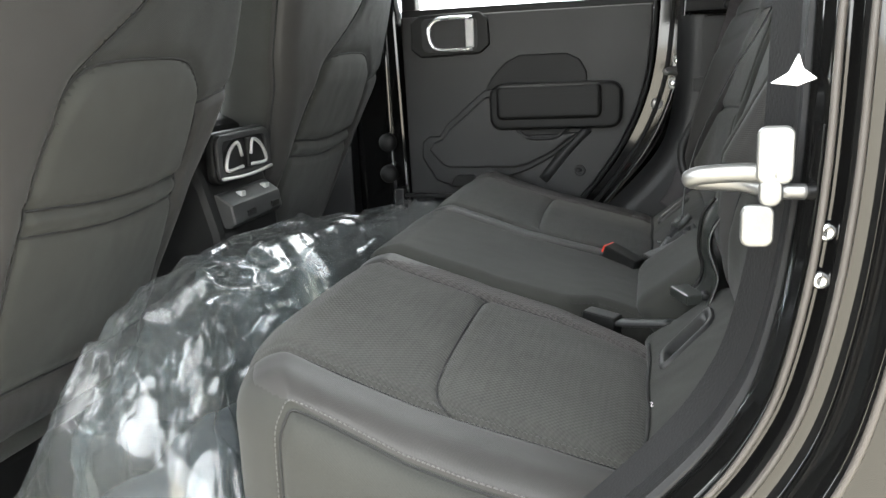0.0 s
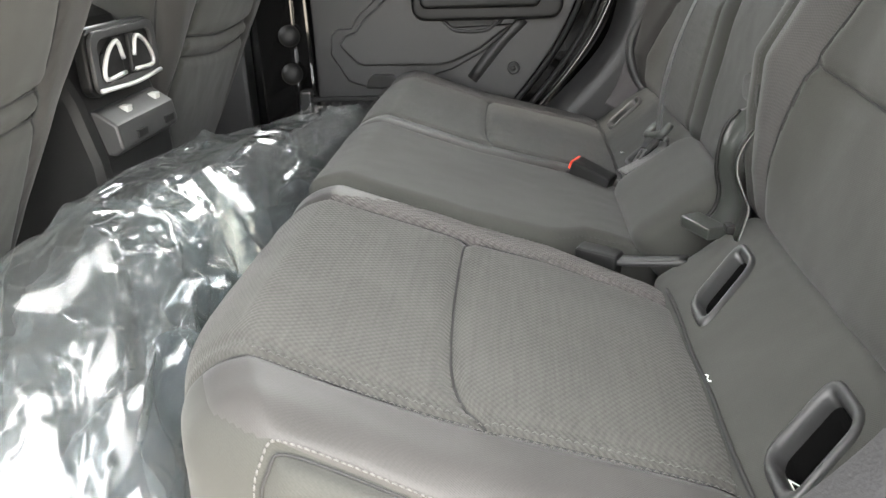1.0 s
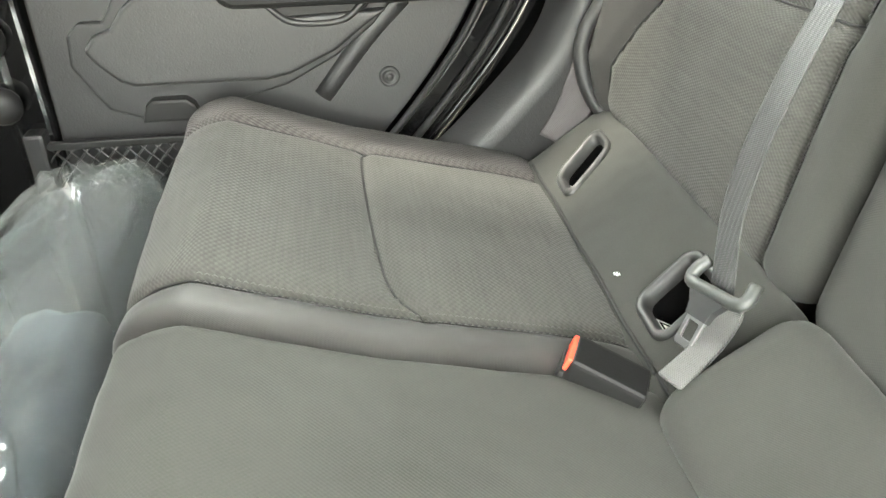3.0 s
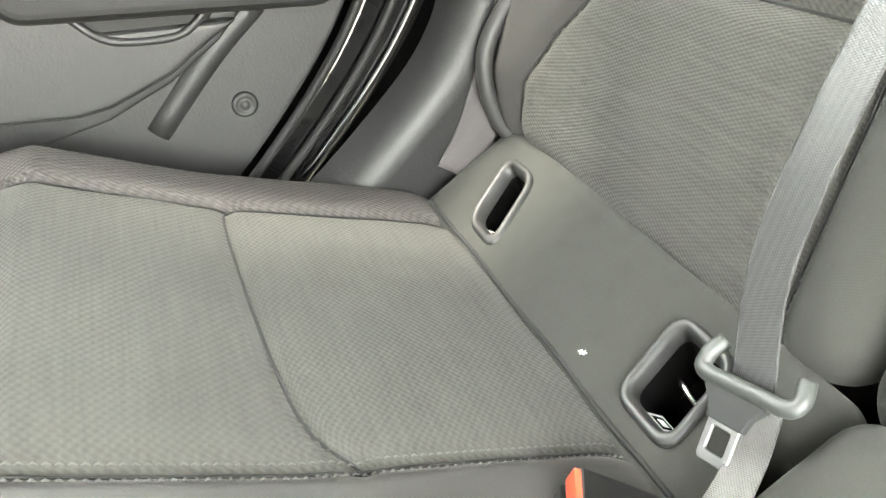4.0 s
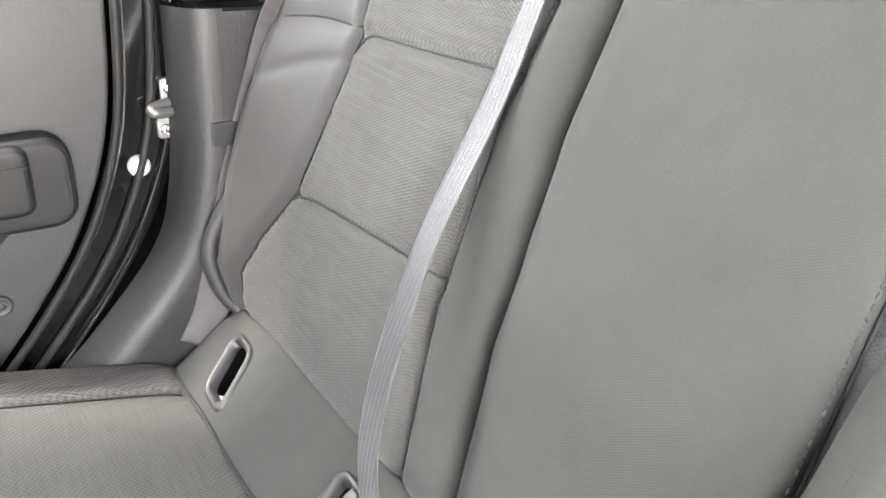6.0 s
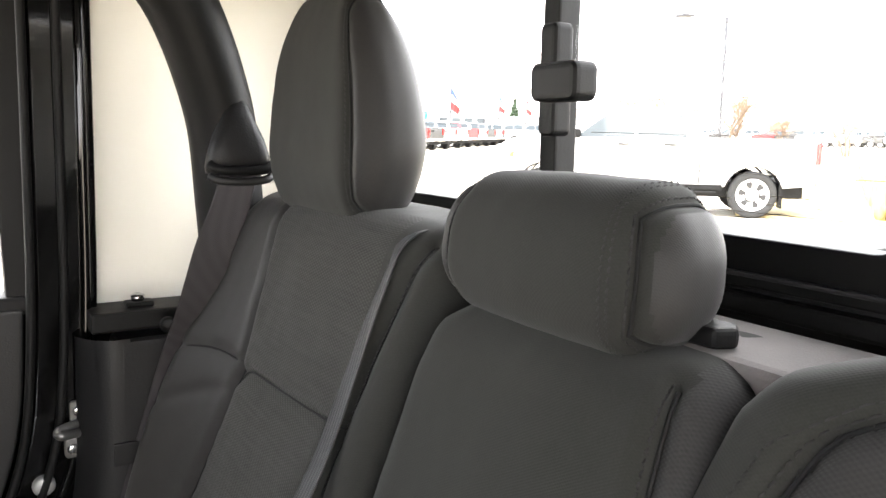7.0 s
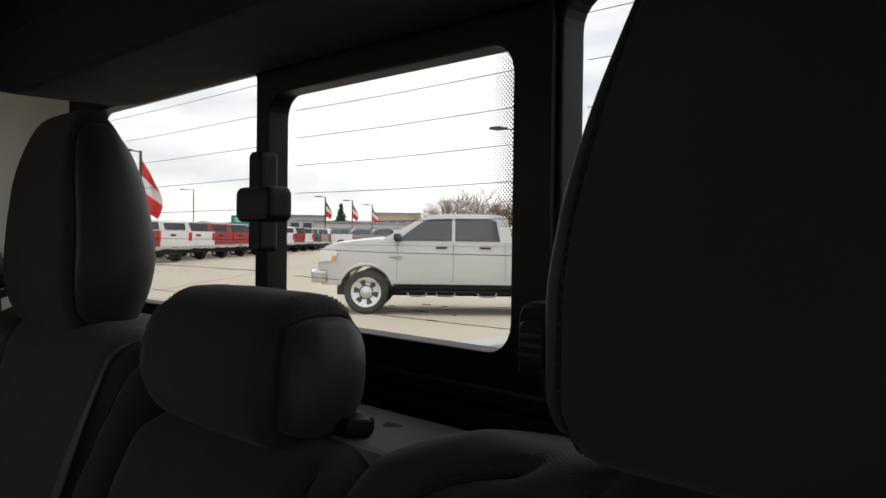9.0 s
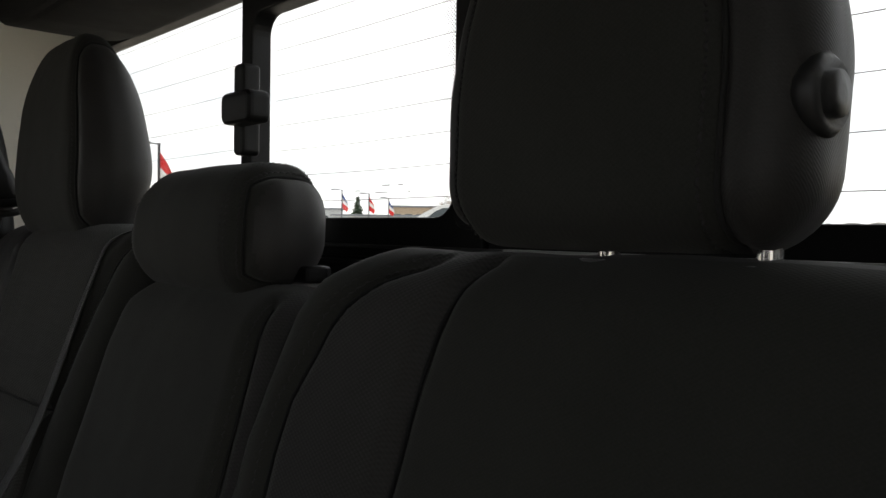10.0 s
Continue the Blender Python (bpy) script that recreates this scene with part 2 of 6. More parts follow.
def add_box(bm, lo, hi, bevel=0.0, seg=2, m=None):
    vs = [bm.verts.new((x, y, z)) for x in (lo[0], hi[0]) for y in (lo[1], hi[1]) for z in (lo[2], hi[2])]
    fs = [bm.faces.new([vs[i] for i in f]) for f in ((0, 1, 3, 2), (4, 6, 7, 5), (0, 4, 5, 1), (2, 3, 7, 6), (0, 2, 6, 4), (1, 5, 7, 3))]
    bmesh.ops.recalc_face_normals(bm, faces=fs)
    if bevel:
        es = list({e for f in fs for e in f.edges})
        r = bmesh.ops.bevel(bm, geom=es, offset=bevel, segments=seg, affect="EDGES", profile=0.6)
        vs = list({v for f in r["faces"] for v in f.verts})
    if m is not None:
        bmesh.ops.transform(bm, matrix=m, verts=[v for v in vs if v.is_valid])
    return vs


def box_part(name, lo, hi, mat, parent=None, bevel=0.004, label="", m=None, seg=2):
    bm = bmesh.new()
    add_box(bm, lo, hi, bevel, seg)
    if m is not None:
        bm.transform(m)
    ob = part(name, bm, mat, None, label, smooth=False)
    return under(ob, parent) if parent else ob


def prism(name, outline, axis, a, b, mat, parent=None, bevel=0.004, label="", seg=2, hole=None):
    """A plate with the outline (pairs) pulled along one axis from a to b."""
    def at(p, c):
        return {"x": (c, p[0], p[1]), "y": (p[0], c, p[1]), "z": (p[0], p[1], c)}[axis]
    bm = bmesh.new()
    if hole is None:
        f = bm.faces.new([bm.verts.new(at(p, a)) for p in outline])
    else:
        lo = [bm.verts.new(at(p, a)) for p in outline]
        li = [bm.verts.new(at(p, a)) for p in hole]
        k = len(lo)
        f = None
        for i in range(k):
            j = (i + 1) % k
            bm.faces.new((lo[i], lo[j], li[j], li[i]))
    r = bmesh.ops.extrude_face_region(bm, geom=list(bm.faces))
    top = [v for v in r["geom"] if isinstance(v, bmesh.types.BMVert)]
    d = {"x": (b - a, 0, 0), "y": (0, b - a, 0), "z": (0, 0, b - a)}[axis]
    bmesh.ops.translate(bm, verts=top, vec=d)
    bmesh.ops.recalc_face_normals(bm, faces=bm.faces)
    if bevel:
        es = [e for e in bm.edges if len(e.link_faces) == 2 and e.calc_face_angle(0) > 0.6]
        bmesh.ops.bevel(bm, geom=es, offset=bevel, segments=seg, affect="EDGES", profile=0.6, clamp_overlap=True)
    ob = part(name, bm, mat, None, label)
    for p in ob.data.polygons:
        p.use_smooth = False
    return under(ob, parent) if parent else ob


def rounded(x0, x1, z0, z1, r, n=6):
    """Outline of a rectangle with round corners."""
    out = []
    for cx, cz, a0 in ((x1 - r, z1 - r, 0), (x0 + r, z1 - r, 90), (x0 + r, z0 + r, 180), (x1 - r, z0 + r, 270)):
        for i in range(n + 1):
            a = radians(a0 + 90 * i / n)
            out.append((cx + r * math.cos(a), cz + r * math.sin(a)))
    return out


def smooth_line(pts, n=8):
    """A Catmull-Rom line through the points."""
    p = [np.array(q, float) for q in pts]
    p = [2 * p[0] - p[1]] + p + [2 * p[-1] - p[-2]]
    out = []
    for i in range(1, len(p) - 2):
        for k in range(n):
            t = k / n
            a, b, c, d = p[i - 1:i + 3]
            out.append(0.5 * (2 * b + (c - a) * t + (2 * a - 5 * b + 4 * c - d) * t * t + (3 * b - a - 3 * c + d) * t ** 3))
    out.append(p[-2])
    return out


def tube(name, pts, radius, mat, parent=None, n=8, seg=10, label="", flat=None):
    """A round (or, with flat=(w, h, side), a strap-like) bar along a smooth line."""
    line = smooth_line(pts, n)
    vs, fs = [], []
    prev = None
    for i, p in enumerate(line):
        d = line[min(i + 1, len(line) - 1)] - line[max(i - 1, 0)]
        d = d / (np.linalg.norm(d) + 1e-9)
        f = i / (len(line) - 1)
        ref = (np.array(flat[2], float) * (1 - f) + np.array(flat[-1], float) * f) if flat else (prev if prev is not None else np.array((0.3, 0.5, 0.81)))
        s = ref - d * (ref @ d)
        s = s / np.linalg.norm(s)
        u = np.cross(d, s)
        prev = s
        rad = radius[min(i * len(radius) // len(line), len(radius) - 1)] if isinstance(radius, (list, tuple)) else radius
        for k in range(seg):
            a = 2 * math.pi * (k + 0.5) / seg
            if flat:
                ca, sa = math.cos(a), math.sin(a)
                vs.append(p + s * flat[0] / 2 * np.sign(ca) * abs(ca) ** 0.35 + u * flat[1] / 2 * np.sign(sa) * abs(sa) ** 0.35)
            else:
                vs.append(p + rad * (s * math.cos(a) + u * math.sin(a)))
    for i in range(len(line) - 1):
        for k in range(seg):
            fs.append((i * seg + k, i * seg + (k + 1) % seg, (i + 1) * seg + (k + 1) % seg, (i + 1) * seg + k))
    fs.append(tuple(range(seg))[::-1])
    fs.append(tuple((len(line) - 1) * seg + k for k in range(seg)))
    ob = mesh_ob(name, vs, fs, mat, None, label)
    return under(ob, parent) if parent else ob


def lathe(name, prof, centre, axis, mat, parent=None, n=20, label=""):
    """Turned shape: prof is pairs (radius, height) along axis."""
    vs, fs = [], []
    ax = Vector(axis).normalized()
    q = ax.to_track_quat("Z", "Y").to_matrix()
    for r, h in prof:
        for k in range(n):
            a = 2 * math.pi * k / n
            vs.append(Vector(centre) + q @ Vector((r * math.cos(a), r * math.sin(a), h)))
    for i in range(len(prof) - 1):
        for k in range(n):
            fs.append((i * n + k, i * n + (k + 1) % n, (i + 1) * n + (k + 1) % n, (i + 1) * n + k))
    fs.append(tuple(range(n))[::-1])
    fs.append(tuple((len(prof) - 1) * n + k for k in range(n)))
    ob = mesh_ob(name, vs, fs, mat, None, label)
    return under(ob, parent) if parent else ob


def seg_dist(p, line):
    """Distance of the points p (n x 3) to a polyline."""
    best = np.full(len(p), 9.0)
    line = np.asarray(line, float)
    for a, b in zip(line[:-1], line[1:]):
        d = b - a
        t = np.clip(((p - a) @ d) / (d @ d + 1e-12), 0, 1)
        best = np.minimum(best, np.linalg.norm(p - (a + t[:, None] * d), axis=1))
    return best


def dense(line, step):
    """The same polyline with points no farther apart than step."""
    a = np.asarray(line, float)
    cuts = [a[0]]
    for u, v in zip(a[:-1], a[1:]):
        k = max(1, int(np.linalg.norm(v - u) / step))
        cuts += [u + (v - u) * (i + 1) / k for i in range(k)]
    return np.array(cuts)


def soft_body(lo, hi, radius, step, deform, seams, panels, parent, puff=0.0, wrinkle=0.0012, skip=(), threads=(), cord_r=0.0013, rise=0.0010, thread=None):
    """A padded body: a box with rounded edges, seams pressed in, bent by deform, cut into the panels (name, material, test, label).
    seams: (line, width, depth, cord or not) on the unbent box; threads: lines of stitches; tests take points and normals of the unbent box."""
    lo, hi = np.array(lo, float), np.array(hi, float)
    n = np.maximum(2, np.round((hi - lo) / step).astype(int))
    r = np.array(radius if isinstance(radius, (list, tuple)) else (radius,) * 3, float)
    ids, vs, fs = {}, [], []

    def vert(i, j, k):
        key = (i, j, k)
        if key not in ids:
            ids[key] = len(vs)
            vs.append(lo + (hi - lo) * np.array(key) / n)
        return ids[key]
    for ax in range(3):
        a, b = [q for q in range(3) if q != ax]
        for side in (0, 1):
            if (ax, side) in skip:
                continue
            for i in range(n[a]):
                for j in range(n[b]):
                    quad = []
                    for di, dj in ((0, 0), (1, 0), (1, 1), (0, 1)):
                        c = [0, 0, 0]
                        c[ax], c[a], c[b] = side * n[ax], i + di, j + dj
                        quad.append(vert(*c))
                    flip = (side == 1) == (ax == 1)
                    fs.append(quad[::-1] if flip else quad)

    def onto(a):
        core = np.clip(a, lo + r, hi - r)
        off = (a - core) / r
        ln = np.linalg.norm(off, axis=1, keepdims=True)
        ln[ln < 1e-9] = 1
        nrm = off / ln
        nr = nrm / r
        nr /= np.maximum(np.linalg.norm(nr, axis=1, keepdims=True), 1e-9)
        return core + nrm * r, nr
    lines = [(onto(dense(sm[0], 0.012))[0], sm[1], sm[2], len(sm) < 4 or sm[3]) for sm in seams]

    def relief(p):
        disp = np.zeros(len(p))
        near = np.full(len(p), 9.0)
        for line, w, depth, cord in lines:
            d = seg_dist(p, line)
            near = np.minimum(near, d)
            disp -= depth * np.exp(-(d / (w * 1.15)) ** 2)
        return disp + puff * (1 - np.exp(-np.minimum(near, 0.2) / 0.05))
    p, nr = onto(np.array(vs))
    disp = relief(p)
    if wrinkle:
        disp = disp + np.array([wrinkle * noise.noise(Vector(q * 14)) + 0.4 * wrinkle * noise.noise(Vector(q * 45)) for q in p])
    q = deform(p + nr * disp[:, None])
    for line, w, depth, cord in lines:
        if cord:
            a, an = onto(line)
            tube("seam", deform(a + an * (relief(a) * 0.78 + 0.0004)[:, None]), cord_r, M_SEAM_CREASE, parent, 1, 5)
    for line, pitch in threads:
        c = []
        a = dense(line, 0.02)
        carry = 0.0
        for u, v in zip(a[:-1], a[1:]):
            d = np.linalg.norm(v - u)
            while carry < d:
                c.append((u + (v - u) * carry / d, (v - u) / d))
                carry += pitch
            carry -= d
        mid, nn = onto(np.array([x[0] for x in c]))
        tn = np.array([x[1] for x in c])
        tn = tn - nn * (tn * nn).sum(1, keepdims=True)
        tn /= np.maximum(np.linalg.norm(tn, axis=1, keepdims=True), 1e-9)
        base = mid + nn * (relief(mid) * 0.75 + rise)[:, None]
        sd = np.cross(nn, tn)
        tv, tf = [], []
        for f, hgt, wd in ((-0.38, -0.0004, 0.0006), (0.0, 0.0012, 0.0010), (0.38, -0.0004, 0.0006)):
            for g in (-1, 0, 1):
                tv.append(deform(base + tn * pitch * f + sd * wd * g + nn * (hgt - 0.0004 * abs(g))))
        tv = np.stack(tv, axis=1)
        k9 = len(tv)
        for i in range(k9):
            for r0 in (0, 3):
                for u0 in (0, 1):
                    o = 9 * i + r0 + u0
                    tf.append((o, o + 1, o + 4, o + 3))
        under(mesh_ob("stitching", tv.reshape(-1, 3), tf, thread or M_THREAD), parent)
    fs = np.array(fs)
    mid, mn = p[fs].mean(axis=1), nr[fs].mean(axis=1)
    taken = np.zeros(len(fs), bool)
    made = []
    for name, mat, test, label in panels:
        pick = test(mid, mn) & ~taken
        taken |= pick
        sub = fs[pick]
        if not len(sub) or mat is None:
            continue
        used, inv = np.unique(sub, return_inverse=True)
        inv = inv.reshape(sub.shape)
        ob = mesh_ob(name, q[used], inv, mat, None, label)
        made.append(under(ob, parent))
    return made


def everywhere(p, q):
    return np.ones(len(p), bool)


def sweep(name, line, section, mat, parent=None, label=""):
    """A moulding along an outline in x and z: section pairs are (offset behind the outline, y)."""
    pts = [np.array(q, float) for q in line]
    vs, fs = [], []
    k = len(section)
    for i, p in enumerate(pts):
        d = pts[min(i + 1, len(pts) - 1)] - pts[max(i - 1, 0)]
        nrm = np.array((-d[1], d[0])) / (np.linalg.norm(d) + 1e-9)
        for o, y in section:
            vs.append((p[0] + nrm[0] * o, y, p[1] + nrm[1] * o))
    for i in range(len(pts) - 1):
        for j in range(k - 1):
            fs.append((i * k + j, i * k + j + 1, (i + 1) * k + j + 1, (i + 1) * k + j))
    ob = mesh_ob(name, vs, fs, mat, None, label)
    return under(ob, parent) if parent else ob


# ---- the cab: floor, walls, roof ----
FLOOR, SILL, ROOF = 0.47, 1.29, 1.80
GROUND = 0.0

cab_floor = tagged(box_part("floor", (-1.9, -0.70, FLOOR - 0.05), (0.42, 0.70, FLOOR), M_CARPET, bevel=0.0), "black carpeted cab floor", "floor", kind="structure")
under_floor = tagged(box_part("tunnel", (-1.9, -0.12, FLOOR + 0.002), (-0.60, 0.12, FLOOR + 0.10), M_CARPET, bevel=0.03, seg=4), "black carpeted floor hump between the front seats", "floor hump", kind="structure")
roof = tagged(box_part("ceiling", (-1.15, -0.72, ROOF), (0.40, 0.72, ROOF + 0.04), M_LINER, bevel=0.0), "black headliner under the roof", "ceiling", kind="structure")

# rear wall with three panes
WX = 0.395
WZ0, WZ1 = 1.45, 1.69
rear_wall = tagged(box_part("wall_rear", (WX, -0.74, FLOOR), (WX + 0.03, 0.74, WZ0 - 0.035), M_LINER, bevel=0.0), "black carpeted panel behind the rear seat", "wall", kind="structure")
box_part("rear_ledge_trim", (WX - 0.012, -0.70, WZ0 - 0.052), (WX + 0.004, 0.70, WZ0 - 0.038), M_BLACK, rear_wall, 0.003)


def pane(name, y0, y1, z0, z1, r, x, frame_w, parent_label):
    t = thing(name, (x, (y0 + y1) / 2, z0), parent_label, "window", "rear windows", "structure")
    hole = rounded(y0, y1, z0, z1, r)
    outer = rounded(y0 - frame_w[0], y1 + frame_w[1], z0 - frame_w[2], z1 + frame_w[3], 0.004)
    prism("window_frame", outer, "x", x - 0.004, x + 0.02, M_BLACK, t, 0.002, hole=hole)
    g = prism("pane", rounded(y0 - 0.002, y1 + 0.002, z0 - 0.002, z1 + 0.002, r), "x", x + 0.006, x + 0.010, M_GLASS, t, 0.0)
    g.visible_shadow = False
    return t


win_mid = pane("window_2", -0.140, 0.177, WZ0, 1.668, 0.022, WX, (0.034, 0.022, 0.035, 0.06), "sliding rear window pane in a black frame")
win_pas = pane("window_1", 0.207, 0.655, WZ0 - 0.004, 1.70, 0.02, WX + 0.006, (0.014, 0.085, 0.031, 0.06), "fixed rear window pane with thin heater wires")
win_drv = pane("window_3", -0.655, -0.178, WZ0 - 0.004, 1.695, 0.022, WX + 0.006, (0.085, 0.014, 0.031, 0.06), "fixed rear window pane with thin heater wires")

shelf = tagged(box_part("ledge_rear", (0.285, -0.66, 1.375), (0.372, 0.66, 1.398), M_SHELF, bevel=0.006), "grey carpeted ledge behind the seat backs", "rear ledge", kind="structure")

# rear roof bar, padded black
for y0, y1, mat, lab in ((-0.64, -0.20, M_SILVER, "thin pale strip under the fixed rear window"), (-0.198, 0.198, M_BLACKSAT, "thin satin black strip under the sliding window"), (0.20, 0.64, M_SILVER, "thin pale strip under the fixed rear window")):
    tagged(box_part("trim_sill_strip", (WX - 0.010, y0, 1.4232), (WX - 0.001, y1, 1.4262), mat, bevel=0.001), lab, "trim", kind="structure")
header = tagged(prism("trim_header", [(-0.62, 1.715), (-0.60, 1.706), (-0.53, 1.694), (-0.45, 1.688), (0.45, 1.688), (0.53, 1.694), (0.60, 1.706), (0.62, 1.715), (0.62, 1.763), (-0.62, 1.763)], "x", 0.25, WX - 0.005, M_LINER, bevel=0.014, seg=4), "black padded bar across the roof above the rear window", "roof bar", kind="structure")

# filler added so that no light leaks in above the padded bar
tagged(box_part("trim_header_filler", (0.262, -0.597, 1.755), (WX - 0.001, 0.597, 1.799), M_LINER, bevel=0.004), "black filler added to close the light gap above the padded bar", "roof trim", kind="structure")

# side walls: inner hardtop shell behind the doors
for side, nm in ((1, "wall_passenger_side"), (-1, "wall_driver_side")):
    y = 0.745 * side
    tagged(prism(nm, [(0.03, SILL - 0.02), (0.425, SILL - 0.02), (0.425, ROOF), (0.03, ROOF)], "y", y, y + 0.025 * side, M_SHELL, bevel=0.0),
           "off-white moulded inner shell of the hardtop", "wall", kind="structure")
tagged(prism("roof_shell", [(0.03, 1.765), (0.425, 1.765), (0.425, 1.795), (0.03, 1.795)], "y", 0.60, 0.744, M_SHELL, bevel=0.004), "off-white moulded corner of the hardtop", "roof corner", kind="structure")


def jamb_line(dx=0.0):
    """Rear edge of the door opening: upright, then forward along the wheel arch."""
    return [(float(p[0]) + dx, float(p[1])) for p in smooth_line([(0.02, 1.75), (0.015, 1.45), (0.01, 1.28), (-0.005, 1.12), (-0.05, 0.99), (-0.12, 0.88), (-0.22, 0.76), (-0.33, 0.62), (-0.40, 0.46)], 5)]


TRIM_EDGE = smooth_line([(0.084, 1.25), (0.080, 1.10), (0.066, 1.0), (0.046, 0.945), (0.010, 0.893), (-0.062, 0.815), (-0.15, 0.73), (-0.26, 0.60), (-0.32, 0.46)], 6)
PILLAR_LINE = [np.array((0.088, 1.75)), np.array((0.088, 1.60)), np.array((0.087, 1.45)), np.array((0.086, 1.32))] + list(TRIM_EDGE)
for side, tag in ((1, "passenger"), (-1, "driver")):
    if side > 0:
        a, b = jamb_line(), jamb_line(0.075)
        pil = prism("pillar_" + tag, a + b[::-1], "y", 0.722, 0.80, M_GLOSSBLK, bevel=0.006)
        tagged(pil, "glossy black painted door pillar with rubber seal", "pillar", kind="structure")
        for dx, yy in ((0.060, 0.7205),):
            under(tube("painted_edge", [(q[0], yy, q[1]) for q in jamb_line(dx)[::3]], 0.0065, M_GLOSSBLK, None, 3, 10, "rounded painted edge"), pil)
        for dx in (-0.004, 0.034):
            ln = jamb_line(dx)
            under(tube("seal", [(q[0], 0.716, q[1]) for q in ln[::3]], 0.0055, M_RUBBER, None, 3, 8, "black rubber weather strip"), pil)
    else:
        pil = sweep("pillar_" + tag, PILLAR_LINE, [(0.014, -0.698), (0.015, -0.715), (0.018, -0.735), (0.021, -0.740), (0.023, -0.752), (0.026, -0.752), (0.029, -0.742), (0.034, -0.748), (0.036, -0.760), (0.041, -0.760), (0.044, -0.752), (0.054, -0.775), (0.058, -0.80), (0.066, -0.806), (0.30, -0.815)], M_GLOSSBLK)
        tagged(pil, "glossy black painted rear door pillar of the open doorway", "pillar", kind="structure")
        for o, yy in ((0.0235, -0.755), (0.0385, -0.763), (0.062, -0.806)):
            sw = []
            for i, q in enumerate(PILLAR_LINE):
                d = PILLAR_LINE[min(i + 1, len(PILLAR_LINE) - 1)] - PILLAR_LINE[max(i - 1, 0)]
                nn = np.array((-d[1], d[0])) / np.linalg.norm(d)
                sw.append((q[0] + nn[0] * o, yy, q[1] + nn[1] * o))
            under(tube("seal_lip", sw[::3], 0.0024, M_SEAL, None, 3, 8, "dusty brown-grey rubber seal lip"), pil)
        for bx, bz in ((0.087, 1.078), (0.085, 1.048)):
            lathe("bolt", [(0.0055, 0), (0.0055, 0.002), (0.0035, 0.0035), (0.002, 0.002)], (bx + 0.02, -0.749, bz), (0.2, -1, 0), M_STEEL, pil, 14, "bright steel bolt")
    y0, y1 = sorted((0.668 * side, 0.72 * side))
    face = [(float(q[0]) + 0.012, float(q[1])) for q in TRIM_EDGE] + [(0.40, 0.46), (0.40, 1.25)]
    tq = prism("trim_quarter_" + tag, face, "y", y0, y1, M_TRIM, bevel=0.010, seg=3)
    tagged(tq, "dark grained plastic panel beside the rear seat", "side trim", kind="structure")
    sweep("edge_roll", TRIM_EDGE, [(-0.030, 0.712), (-0.022, 0.694), (-0.008, 0.676), (0.008, 0.667), (0.03, 0.669)] if side > 0 else [(0.024, -0.706), (0.020, -0.705), (0.014, -0.699), (0.009, -0.690), (0.004, -0.678), (-0.002, -0.664)], M_TRIM, tq, "rolled plastic edge of the panel")
    box_part("clip_pad", (0.088, min(0.664 * side, 0.67 * side), 1.085), (0.128, max(0.664 * side, 0.67 * side), 1.115), M_TRIM, tq, 0.002)
    tagged(box_part("trim_ledge_" + tag, (0.070, min(0.675 * side, 0.77 * side), 1.258), (0.40, max(0.675 * side, 0.77 * side), 1.284), M_BLACK, bevel=0.004), "black ledge along the base of the hardtop", "ledge", kind="structure")

# outer skin below the doors and over the roof, windscreen end, to close the cab
tagged(box_part("wall_firewall", (-1.95, -0.74, FLOOR), (-1.90, 0.74, 1.22), M_TRIM, bevel=0.0), "dark panel at the front of the cab", "wall", kind="structure")
tagged(box_part("roof_edge", (-1.15, 0.70, 1.74), (0.03, 0.80, 1.84), M_BLACK, bevel=0.01), "black roof rail above the doors", "roof rail", kind="structure")
tagged(box_part("roof_edge_driver", (-1.15, -0.80, 1.74), (0.03, -0.70, 1.84), M_BLACK, bevel=0.01), "black roof rail above the doors", "roof rail", kind="structure")
tagged(prism("pillar_mid_passenger", [(-0.72, 0.47), (-0.60, 0.47), (-0.62, 1.30), (-0.66, 1.76), (-0.74, 1.76), (-0.74, 1.30)], "y", 0.715, 0.80, M_GLOSSBLK, bevel=0.006), "glossy black painted door pillar", "pillar", kind="structure")
tagged(prism("pillar_mid_driver", [(-0.78, 0.47), (-0.66, 0.47), (-0.68, 1.30), (-0.70, 1.76), (-0.78, 1.76), (-0.78, 1.30)], "y", -0.80, -0.715, M_GLOSSBLK, bevel=0.006), "glossy black painted door pillar", "pillar", kind="structure")
for side, tag in ((1, "passenger"), (-1, "driver")):
    tagged(box_part("wall_front_door_" + tag, (-1.9, min(0.74 * side, 0.80 * side), 0.45), (-0.77, max(0.74 * side, 0.80 * side), 1.28), M_TRIM, bevel=0.01), "dark trim of the closed front door", "door", kind="structure")

# unseen outer panels, added to stop light leaking round door and shell
tagged(prism("body_side_passenger", [(-1.95, 0.32), (0.46, 0.32), (0.46, 1.275), (-1.95, 1.275)], "y", 0.801, 0.83, M_GLOSSBLK, bevel=0.006), "unseen black body side below the windows, stops light leaks", "body side", kind="structure")
tagged(prism("body_side_driver", [(0.22, 0.32), (0.46, 0.32), (0.46, 1.80), (0.22, 1.80)], "y", -0.83, -0.801, M_GLOSSBLK, bevel=0.006), "unseen black body side behind the open doorway, stops light leaks", "body side", kind="structure")
tagged(prism("ledge_filler", [(0.02, 1.20), (0.42, 1.20), (0.42, 1.30), (0.02, 1.30)], "y", 0.772, 0.80, M_BLACK, bevel=0.0), "black filler below the hardtop shell", "filler", kind="structure")

